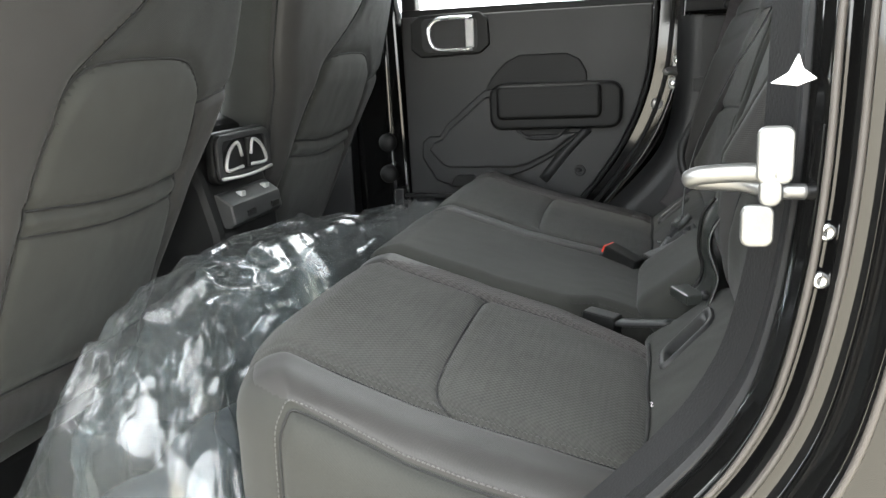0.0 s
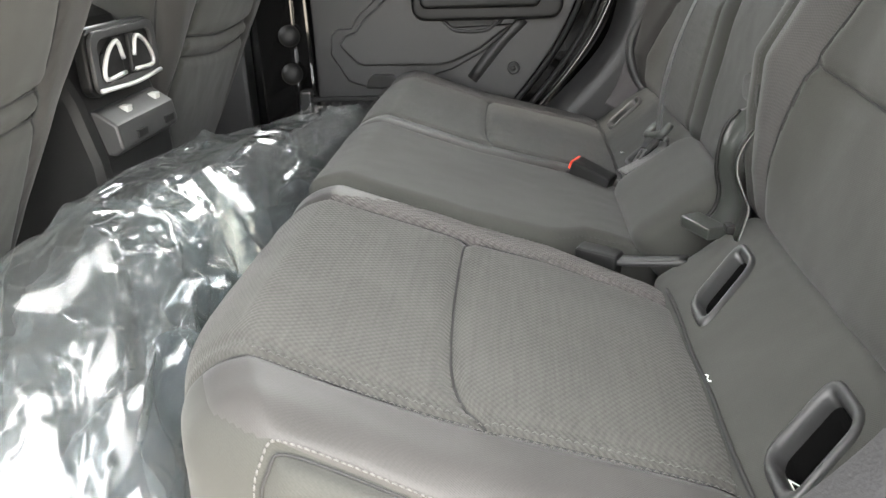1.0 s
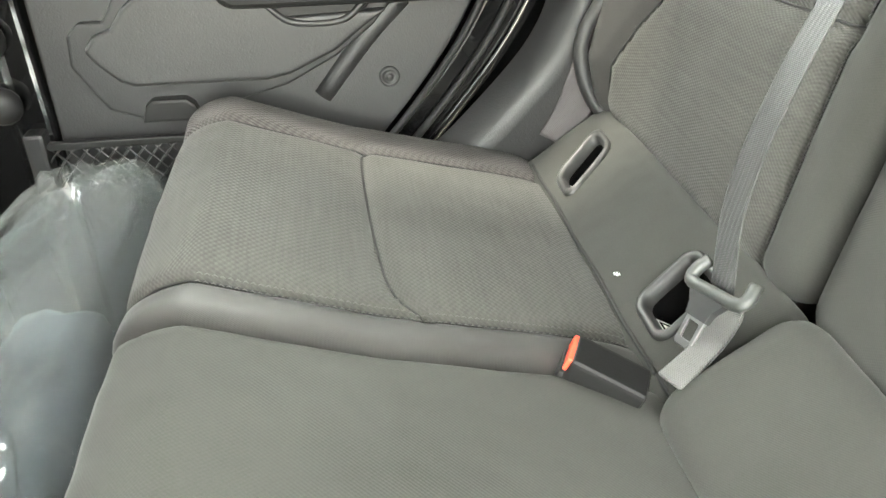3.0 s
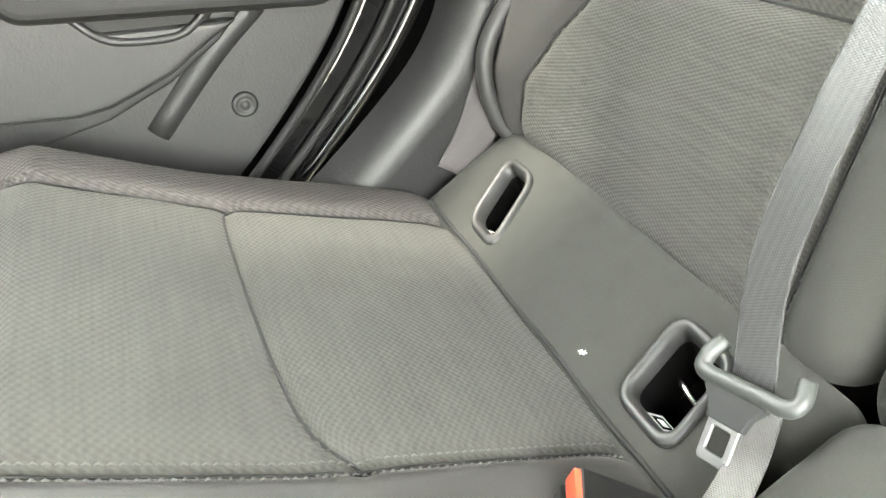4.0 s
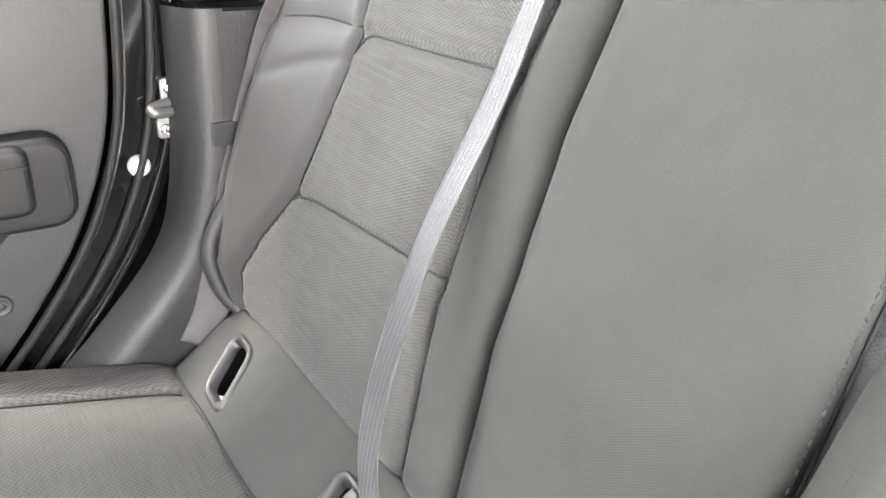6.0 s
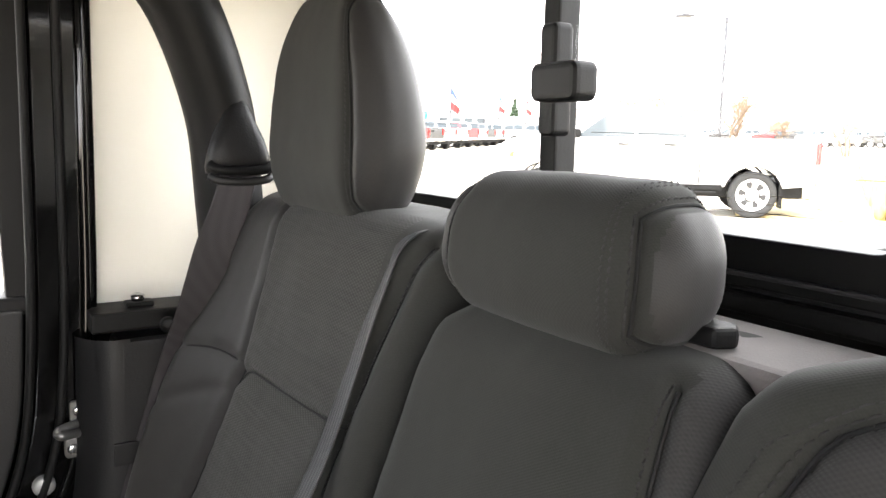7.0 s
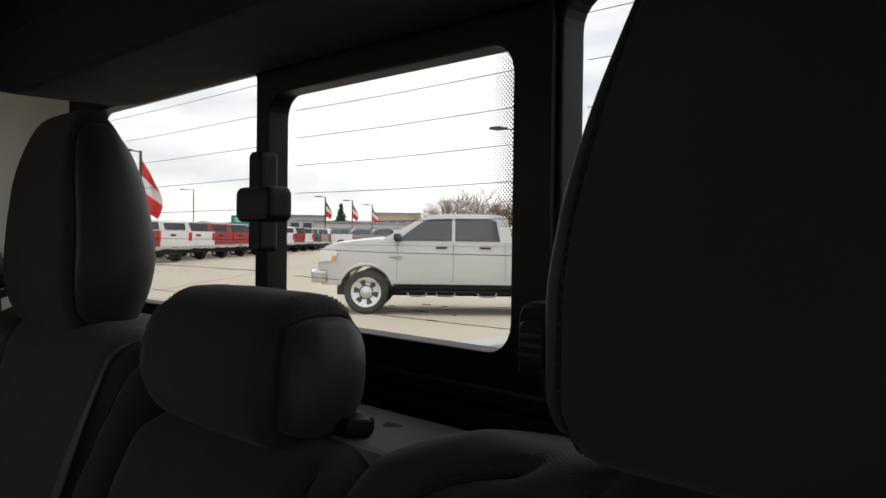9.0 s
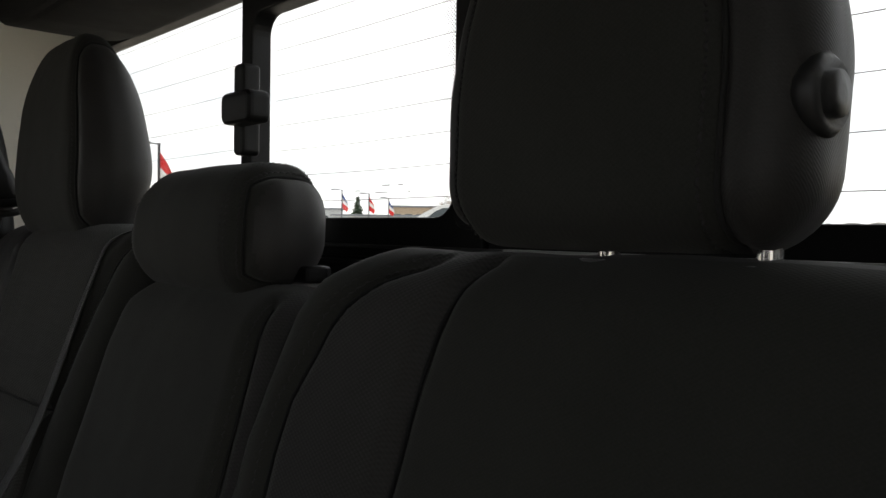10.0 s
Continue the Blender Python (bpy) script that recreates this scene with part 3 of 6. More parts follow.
# unseen front end, added with a small windscreen opening to dim the cab
tagged(prism("wall_windscreen_frame", [(-0.80, 1.22), (0.80, 1.22), (0.72, 1.80), (-0.72, 1.80)], "x", -1.62, -1.58, M_BLACK, bevel=0.0, hole=[(-0.68, 1.27), (0.68, 1.27), (0.62, 1.68), (-0.62, 1.68)]), "unseen black windscreen surround with a small opening to cut light", "windscreen frame", kind="structure")
tagged(box_part("dash_panel", (-1.90, -0.74, 1.10), (-1.45, 0.74, 1.22), M_TRIM, bevel=0.03), "unseen dark dashboard top that cuts windscreen light", "dashboard", kind="structure")
tagged(box_part("ceiling_front", (-1.60, -0.72, ROOF), (-1.151, 0.72, ROOF + 0.04), M_LINER, bevel=0.0), "black headliner under the roof", "ceiling", kind="structure")

# sport bar beside the window
sport_bar = tagged(tube("sport_bar", [(-0.5, 0.60, 1.768), (-0.06, 0.602, 1.768), (0.085, 0.607, 1.745), (0.168, 0.620, 1.68), (0.222, 0.635, 1.55), (0.238, 0.643, 1.42), (0.248, 0.645, 1.25)], 0.043, M_BLACK, None, 8, 18), "black padded roll bar curving down behind the door", "roll bar", kind="structure")


# ---- rear seat cushions ----
PX = [-0.50, -0.37, -0.32, -0.225, -0.10, 0.0, 0.05]
PZ = [0.912, 0.908, 0.890, 0.857, 0.826, 0.800, 0.790]
TOP = 0.24


def cush_deform(lift=0.0, edge=None, base=0.0, far=0.0):
    """Bends a cushion to the seat's slope; edge (x, y) bends the side at y = base, fading to nothing at y = far."""
    def f(p):
        q = p.copy()
        q[:, 2] = np.interp(p[:, 0], PX, PZ) + (p[:, 2] - TOP) + lift
        out = np.clip((-p[:, 1] - 0.45) / 0.2, 0, 1.2)
        q[:, 0] += 0.072 * out * out * np.clip((-0.15 - p[:, 0]) / 0.25, 0, 1)
        if edge:
            q[:, 1] += (np.interp(p[:, 0], *edge) - base) * np.clip((p[:, 1] - far) / (base - far), 0, 1)
        return q
    return f


def seat_cushion(name, y0, y1, s_in, s_out, label, sign, df):
    """An outboard seat cushion: two inserts, an inner strip and an outer bolster; sign is +1 where outboard is +y."""
    t = thing(name, (-0.22, (y0 + y1) / 2, FLOOR), label, "rear seat", "rear seats")
    yi, yo = s_in, s_out
    x_f = -0.375
    ya, yb = (yo, yi) if sign < 0 else (yi, yo)
    cross = smooth_line([(-0.185, ya, TOP), (-0.212, ya + 0.045 * (1 if ya < yb else -1), TOP), (-0.221, (yi + yo) / 2, TOP), (-0.222, yb + 0.03 * (1 if ya > yb else -1), TOP), (-0.213, yb, TOP)], 5)
    inner = [(0.03, yi, TOP), (x_f, yi, TOP), (-0.428, yi, TOP - 0.07)]
    outer = [(0.03, yo, TOP), (x_f, yo, TOP), (-0.428, yo, TOP - 0.07)]
    ys = y0 if sign < 0 else y1
    yt = ys - sign * 0.012
    side = smooth_line([(0.03, yt, TOP - 0.014), (-0.20, yt, TOP - 0.014), (-0.345, yt, TOP - 0.016), (-0.380, ys - sign * 0.006, TOP - 0.034), (-0.395, ys, TOP - 0.08), (-0.398, ys, TOP - 0.24)], 5)
    seams = [(inner, 0.006, 0.006), (outer, 0.006, 0.006), (cross, 0.005, 0.006), (side, 0.005, 0.006)]
    if sign < 0:
        seams.append(([(q[0], q[1] + 0.018, q[2]) for q in outer], 0.005, 0.0025, False))
    a, b = min(yi, yo), max(yi, yo)
    bend = sorted((c[1], c[0]) for c in cross)
    panels = [
        ("cushion_insert", M_RIB, lambda p, q: (p[:, 1] > a) & (p[:, 1] < b) & (p[:, 2] > TOP - 0.11) & (p[:, 0] > np.interp(p[:, 1], *zip(*bend))), "ribbed dark grey cloth insert"),
        ("cushion_front_insert", M_RIB, lambda p, q: (p[:, 1] > a) & (p[:, 1] < b) & (p[:, 2] > TOP - 0.11), "ribbed dark grey cloth insert")]
    if sign < 0:
        panels += [("cushion_mesh_strip", M_MESH, lambda p, q: (p[:, 1] >= b) & (p[:, 1] < b + 0.052 * np.clip((p[:, 0] + 0.385) / 0.10, 0.05, 1)) & (p[:, 2] > TOP - 0.05), "coarse woven strip along the inner edge"),
                   ("cushion_edge_band", M_BOLSTER, lambda p, q: (p[:, 1] >= b) & (p[:, 2] > TOP - 0.06), "plain band along the inner edge"),
                   ("cushion_bolster", M_BOLSTER, lambda p, q: (p[:, 1] <= a) & (p[:, 2] > TOP - 0.016), "smooth dark grey bolster")]
    else:
        panels += [("cushion_edge_band", M_BOLSTER, lambda p, q: (p[:, 1] <= a) & (p[:, 2] > TOP - 0.06), "plain band along the inner edge"),
                   ("cushion_bolster", M_MESH, lambda p, q: (p[:, 1] >= b) & (p[:, 2] > TOP - 0.055), "coarse woven dark grey bolster")]
    panels.append(("cushion_skirt", M_CLOTH, everywhere, ""))
    xs = np.linspace(0.0, x_f + 0.005, 12)
    threads = [([(x, yo + d, TOP) for x in xs], 0.0062) for d in ((-0.0065, 0.0065) if sign < 0 else (0.085,))]
    if sign < 0:
        threads += [([(q[0] - 0.004, q[1] + 0.005, q[2] + 0.005) for q in side], 0.006), ([(x, y1 - 0.022, TOP) for x in np.linspace(-0.12, x_f, 10)], 0.0058)]
    else:
        threads += [([(x, yi + d, TOP) for x in xs], 0.0058) for d in (-0.006, 0.006)]
    soft_body((-0.430, y0, 0.0), (0.04, y1, TOP), (0.068, 0.052, 0.060) if sign < 0 else (0.068, 0.036, 0.046), 0.0058, df, seams, panels, t, 0.004, 0.0012, (), threads, 0.0013, 0.0014, M_STITCH)
    return t


EDGE_D = ((-0.43, -0.25, -0.13, -0.08, -0.03, 0.04), (-0.122, -0.106, -0.120, -0.142, -0.165, -0.180))
EDGE_M = ((-0.43, -0.25, -0.13, -0.105, -0.075, -0.01, 0.05), (-0.128, -0.112, -0.120, -0.108, -0.078, -0.080, -0.05))
cush_d = seat_cushion("rear_seat", -0.655, -0.106, -0.192, -0.552, "dark grey cloth rear seat with woven inserts by the open doorway", -1, cush_deform(0.0, EDGE_D, -0.106, -0.45))
cush_p = seat_cushion("rear_seat", 0.174, 0.690, 0.244, 0.592, "dark grey cloth rear seat with woven inserts by the closed door", 1, cush_deform(0.0))

cush_c = thing("rear_seat", (-0.22, 0.0, FLOOR), "plain dark grey cloth middle rear seat", "rear seat", "rear seats")
soft_body((-0.420, -0.112, 0.0), (0.02, 0.186, TOP), (0.068, 0.016, 0.024), 0.007, cush_deform(0.003, EDGE_M, -0.112, 0.10), [], [("cushion", M_CLOTH, everywhere, "")], cush_c, 0.0, 0.0012, (),
          [([(x, -0.112 + 0.006, TOP - 0.012) for x in np.linspace(0.0, -0.115, 6)], 0.0058)])

# ---- valance between cushions and backs, with child-seat anchor pockets ----


def valance_deform(p):
    q = p.copy()
    s, h = p[:, 2], p[:, 0]
    q[:, 0] = s * 0.80 - h * 0.6
    q[:, 2] = 0.797 + s * 0.60 + h * 0.8
    return q


def pocket_outline(yb, slant, w, s0=0.031, s1=0.093, grow=0.0):
    """Round-cornered slanting opening on the flap, pairs (y, s)."""
    out = []
    for y, q in rounded(-w / 2 - grow, w / 2 + grow, s0 - grow, s1 + grow, 0.010 + grow * 0.75, 4):
        out.append((yb + y + slant * (q - s0) / (s1 - s0), q))
    return out


def inside_pocket(p, yb, slant, w, s0=0.031, s1=0.093):
    yc = yb + slant * (p[:, 2] - s0) / (s1 - s0)
    return (abs(p[:, 1] - yc) < w / 2 + 0.005) & (p[:, 2] > s0 - 0.005) & (p[:, 2] < s1 + 0.005) & (p[:, 0] > -0.006)


def on_flap(y, q, h):
    return (q * 0.80 - h * 0.6, y, 0.797 + q * 0.60 + h * 0.8)


def anchor_pocket(parent, yb, slant, w):
    """Black plastic frame with a deep recess, a wire anchor and a small white mark."""
    rings = []
    for grow, h in ((0.0100, 0.000), (0.0097, 0.0024), (0.0082, 0.0046), (0.0058, 0.0054), (0.003, 0.0046), (0.0, 0.001), (-0.001, -0.010)):
        rings += [on_flap(*p, h) for p in pocket_outline(yb, slant, w, grow=grow)]
    deep = [on_flap(yb + (a - yb) * 0.92, q - 0.008, -0.050) for a, q in pocket_outline(yb, slant, w, grow=-0.003)]
    k = len(deep)
    fs = [(r * k + i, r * k + (i + 1) % k, (r + 1) * k + (i + 1) % k, (r + 1) * k + i) for r in range(6) for i in range(k)]
    fr = under(mesh_ob("anchor_pocket", rings, fs, M_BLACKSAT, None, "satin black plastic anchor pocket frame"), parent)
    f2 = [(i, (i + 1) % k, k + (i + 1) % k, k + i) for i in range(k)] + [tuple(k + i for i in range(k))]
    under(mesh_ob("recess", rings[6 * k:] + deep, f2, M_VOID, None, "recess painted near-black for its shade", False), fr)
    tube("anchor_wire", [on_flap(yb - 0.5 * w + 0.004, 0.060, -0.032), on_flap(yb + 0.01, 0.064, -0.022), on_flap(yb + 0.5 * w + 0.012, 0.068, -0.032)], 0.0022, M_STEEL, fr, 4, 8, "steel anchor wire")
    for y_a, y_b, s_a, s_b in ((-0.010, 0.010, 0.0, 0.0014), (-0.010, -0.008, 0.0014, 0.011), (0.008, 0.010, 0.0014, 0.011), (-0.010, 0.010, 0.011, 0.0124), (-0.004, 0.004, 0.004, 0.009)):
        c = []
        for dh in (0.0, 0.0008):
            for yy, ss in ((y_a, s_a), (y_b, s_a), (y_b, s_b), (y_a, s_b)):
                c.append(on_flap(yb + yy, 0.032 + ss * 0.55, -0.012 - ss * 1.3 + dh))
        under(mesh_ob("printed_mark", c, [(3, 2, 1, 0), (4, 5, 6, 7), (0, 1, 5, 4), (1, 2, 6, 5), (2, 3, 7, 6), (3, 0, 4, 7)], M_WHITEPL, None, "small white printed mark", False), fr)


for y0, y1, lab, pks in ((-0.66, -0.155, "dark grey cloth flap with two anchor pockets behind the cushion", ((-0.294, 0.046, 0.042), (-0.561, 0.034, 0.044))),
                         (0.150, 0.655, "dark grey cloth flap with two anchor pockets behind the cushion", ((0.252, 0.013, 0.050), (0.538, 0.031, 0.042)))):
    t = cush_d if y0 < 0 else cush_p
    holes = [("hole", None, (lambda p, q, k=k: inside_pocket(p, *k)), "") for k in pks]
    soft_body((-0.06, y0, -0.01), (0.0, y1, 0.134), (0.014, 0.02, 0.016), 0.004, valance_deform, [], holes + [("flap", M_CLOTH, everywhere, lab)], t)
    for k in pks:
        anchor_pocket(t, *k)
soft_body((-0.06, -0.095, -0.01), (0.03, 0.150, 0.134), (0.02, 0.03, 0.03), 0.01, valance_deform, [], [("flap", M_CLOTH, everywhere, "cloth flap behind the cushion")], cush_c)


# dark cords added for the shade line where cushion meets flap
for t, y0, y1, lift in ((cush_d, -0.625, -0.215, 0.0), (cush_p, 0.19, 0.635, 0.0), (cush_c, -0.075, 0.185, 0.003)):
    under(tube("crease_shade_cord", [(0.0035 + 0.001 * math.sin(y * 40), y, 0.8035 + lift) for y in np.linspace(y0, y1, 14)], 0.0022, M_SEAM_CREASE, None, 2, 6), t)

# ---- seat backs ----
BZ = [0.84, 0.88, 1.055, 1.23, 1.40, 1.46]
BX = [0.095, 0.105, 0.140, 0.195, 0.245, 0.262]


def back_deform(p):
    q = p.copy()
    q[:, 0] = p[:, 0] + np.interp(p[:, 2], BZ, BX)
    return q


def seat_back(t, y0, y1, top, seams, panels, wing=0, depth=0.13, threads=(), edge=None, fall=0.0, bulge=0.0):
    panels = [("backrest_" + n, m, f, l) for n, m, f, l in panels]

    def bend(p):
        q = back_deform(p)
        if wing:
            w = np.clip((p[:, 1] * wing - 0.50) / 0.13, 0, 1)
            q[:, 0] -= 0.045 * w * w * np.clip((p[:, 2] - 0.84) / 0.10, 0, 1) * np.clip((1.42 - p[:, 2]) / 0.25, 0, 1)
            q[:, 1] += wing * 0.006 * w * np.clip((1.36 - p[:, 2]) / 0.2, 0, 1)
            q[:, 1] -= wing * 0.045 * w * np.clip((p[:, 2] - 1.32) / 0.11, 0, 1) ** 1.5
        if edge:
            q[:, 1] += (np.interp(p[:, 2], *edge) - edge[1][0]) * np.clip((p[:, 1] - edge[2]) / (edge[1][0] - edge[2]), 0, 1)
        q[:, 0] -= bulge * np.clip((p[:, 1] + 0.31) / 0.11, 0, 1) ** 2 * np.interp(p[:, 2], [0.87, 0.93, 0.99, 1.05, 1.12, 1.20, 1.27], [0, 0.45, 0.75, 0.95, 0.65, 0.2, 0])
        q[:, 2] -= fall * (np.clip(p[:, 0], 0, depth) / depth) ** 1.5 * np.clip((p[:, 2] - 1.34) / 0.08, 0, 1)
        return q
    soft_body((0.0, y0, 0.858), (depth, y1, top), (0.034, 0.040, 0.034), 0.0065, bend, seams, panels, t, 0.003, 0.0012, (), threads)
    return t


PV = ([0.86, 0.89, 0.935, 0.99, 1.06, 1.14, 1.20, 1.25, 1.32, 1.44], [0.612, 0.613, 0.608, 0.585, 0.540, 0.522, 0.506, 0.498, 0.498, 0.506])
PI = [(0, 0.190, 1.436), (0, 0.205, 1.40), (0, 0.222, 1.32), (0, 0.236, 1.20), (0, 0.242, 1.05), (0, 0.24, 0.85)]
G = (0.0058, 0.0095)
back_p = seat_back(cush_p, 0.172, 0.662, 1.438,
                   [([(0, y, z) for z, y in zip(*PV)], *G),
                    (smooth_line([(0, 0.498, 1.232), (0, 0.475, 1.245), (0, 0.44, 1.248), (0, 0.33, 1.252), (0, 0.232, 1.257)], 5), *G),
                    (smooth_line([(0, 0.540, 1.053), (0, 0.50, 1.060), (0, 0.394, 1.068), (0, 0.255, 1.076), (0, 0.240, 1.076)], 5), *G),
                    (smooth_line([(0, 0.498, 1.25), (0, 0.58, 1.250), (0, 0.660, 1.238)], 4), 0.005, 0.004),
                    (smooth_line([(0, 0.506, 1.215), (0, 0.58, 1.198), (0, 0.660, 1.16)], 4), 0.005, 0.003, False),
                    (PI, *G)],
                   [("bolster", M_BOLSTER, lambda p, q: p[:, 1] > np.interp(p[:, 2], *PV), "smooth woven dark grey bolster"),
                    ("insert", M_RIB, lambda p, q: (p[:, 1] > 0.243) & (p[:, 0] < 0.03), ""),
                    ("inner_bolster", M_CLOTH, everywhere, "")], 1, 0.13,
                   [([(0, y - 0.006, z) for _, y, z in PI], 0.006)],
                   ([0.84, 1.228, 1.30, 1.36, 1.40, 1.43], [0.172, 0.172, 0.162, 0.154, 0.148, 0.144], 0.40))
back_c = seat_back(cush_c, -0.130, 0.168, 1.395,
                   [([(0, -0.104, 1.40), (0, -0.106, 1.1), (0, -0.108, 0.85)], *G)],
                   [("edge_strip", M_FINE, lambda p, q: (p[:, 1] < -0.105) & (p[:, 0] < 0.09), "coarse woven dark grey edge strip"), ("insert", M_CLOTH, everywhere, "")],
                   0, 0.13, [([(0, -0.098, 1.40), (0, -0.100, 1.1), (0, -0.102, 0.85)], 0.006)],
                   ([0.84, 1.228, 1.283, 1.334, 1.375, 1.397], [0.168, 0.168, 0.160, 0.153, 0.140, 0.112], 0.0))
D1 = ([0.86, 1.00, 1.15, 1.27, 1.331, 1.378, 1.416, 1.44], [-0.132, -0.132, -0.132, -0.134, -0.138, -0.148, -0.178, -0.20])
D2 = ([0.86, 0.92, 1.00, 1.105, 1.20, 1.273, 1.333, 1.392, 1.42, 1.44], [-0.162, -0.164, -0.168, -0.166, -0.163, -0.160, -0.157, -0.174, -0.200, -0.22])
D3 = ([0.86, 0.95, 1.05, 1.15, 1.25, 1.31, 1.36, 1.44], [-0.195, -0.205, -0.230, -0.256, -0.272, -0.274, -0.272, -0.274])
back_d = seat_back(cush_d, -0.680, -0.112, 1.430,
                   [([(0, y, z) for z, y in zip(*D2)], *G), ([(0, y, z) for z, y in zip(*D3)], *G),
                    (smooth_line([(0, -0.233, 1.05), (0, -0.30, 1.035), (0, -0.42, 1.03), (0, -0.56, 1.04)], 5), *G),
                    (smooth_line([(0, -0.56, 0.86), (0, -0.57, 1.10), (0, -0.55, 1.43)], 4), *G)],
                   [("bolster", M_CLOTH, lambda p, q: p[:, 1] > np.interp(p[:, 2], *D2), "dark grey cloth bolster"),
                    ("mesh_strip", M_FINE, lambda p, q: (p[:, 1] > np.interp(p[:, 2], *D3)) & (p[:, 0] < 0.04), "coarse woven dark grey strip"),
                    ("insert", M_CLOTH, lambda p, q: (p[:, 0] < 0.02) & (p[:, 1] > -0.56), ""),
                    ("cover", M_CLOTH, everywhere, "")], -1, 0.13,
                   [([(0, y + 0.007, z) for z, y in zip(*D2)], 0.006), ([(0, y, z) for z, y in zip(*D1)], 0.006)],
                   ([0.84, 1.30, 1.335, 1.383, 1.408, 1.43], [-0.112, -0.112, -0.120, -0.133, -0.152, -0.19], -0.40), 0.028, 0.050)


# ---- headrests ----
def headrest(y0, y1, z0, z1, x0, x1, label, tall, taper, seam_ys, narrow=0.0, rz=0.046, extra=(), gap=0.07, ry=0.048):
    """Seam lines at the given y, each with one row of stitches; narrow draws the sides in towards the back."""
    t = thing("headrest", ((x0 + x1) / 2, (y0 + y1) / 2, z0), label, "headrest", "rear headrests")
    yc, h = (y0 + y1) / 2, z1 - z0

    def df(p):
        q = p.copy()
        f = (p[:, 2] - z0) / h
        g = np.clip((p[:, 0] - x0) / (x1 - x0), 0, 1)
        q[:, 1] = yc + (p[:, 1] - yc) * (1 - taper * np.clip((f - 0.30) / 0.70, 0, 1) ** 1.7 - 0.10 * np.clip(0.30 - f, 0, 1)) * (1 - narrow * g * g)
        if tall:
            q[:, 0] = x0 + (p[:, 0] - x0) * (1 - 0.36 * np.clip((f - 0.35) / 0.65, 0, 1) ** 1.4) + 0.07 * (p[:, 2] - z0)
        else:
            q[:, 0] = p[:, 0] + 0.10 * (p[:, 2] - z0)
        return q
    r = (min(0.045, (x1 - x0) * 0.42), ry, rz)
    loops, threads = [], []
    for yy in seam_ys:
        ring = [(x0 + r[0], yy, z0), (x0, yy, z0), (x0, yy, z1), (x1, yy, z1)]
        loops.append((ring, 0.005, 0.0045))
        s = 1 if yy < yc else -1
        threads.append(([(q[0], yy + s * 0.007, q[2]) for q in ring], 0.006))
    for yy in extra:
        for d in (-0.003, 0.003):
            threads.append(([(x0 + r[0], yy + d, z0), (x0, yy + d, z0), (x0, yy + d, z1), (x1, yy + d, z1)], 0.006))
    cuts = sorted(seam_ys)
    panels = [("side_panel", M_BOLSTER, lambda p, q: p[:, 1] <= cuts[0], ""), ("side_panel", M_BOLSTER, lambda p, q: p[:, 1] >= cuts[-1], "")]
    panels.append(("front_panel", M_CLOTH, everywhere, ""))
    soft_body((x0, y0, z0), (x1, y1, z1), r, 0.0052, df, loops, panels, t, 0.002, 0.0010, (), threads, 0.0013, 0.0002)
    xm = (x0 + x1) / 2
    for s in (-1, 1):
        yy = yc + s * gap - (0.033 if gap < 0.06 else 0.0)
        tube("post", [(xm + 0.012, yy, z0 - 0.06), (xm + 0.004, yy, z0 - 0.02), (xm + 0.004, yy, z0 + 0.02)], 0.0055, M_CHROME, t, 3, 12, "chrome headrest post")
        # bright metal on the collar rim stands in for its glint
        lathe("collar", [(0.010, -0.0020), (0.0155, -0.0020), (0.0160, -0.0010), (0.0152, 0.0004), (0.0135, 0.0008), (0.0115, -0.0006), (0.007, -0.0006)], (xm + 0.004, yy, z0 - 0.0056), (0, 0, 1), M_STRIKER, t, 18, "post collar in bright metal that stands for its glint")
    return t


hr_p = headrest(0.294, 0.565, 1.420, 1.662, 0.245, 0.345, "tall dark grey cloth headrest with stitched side panels", True, 0.38, (0.316, 0.546), 0.10, 0.085)
hr_c = headrest(-0.092, 0.148, 1.386, 1.490, 0.232, 0.325, "low wide dark grey cloth middle headrest", False, 0.05, (-0.080, 0.122), 0.10, extra=(-0.056,))
hr_d = headrest(-0.475, -0.273, 1.432, 1.672, 0.240, 0.318, "tall dark grey cloth headrest with a black release button", True, 0.66, (-0.444, -0.288), 0.06, 0.034, gap=0.040, ry=0.032)


# ---- front seats, seen from behind ----
SEAT_HALF = ([0.60, 0.72, 0.85, 0.90, 1.03, 1.10, 1.20, 1.30, 1.46], [0.165, 0.165, 0.178, 0.186, 0.216, 0.248, 0.282, 0.288, 0.286])


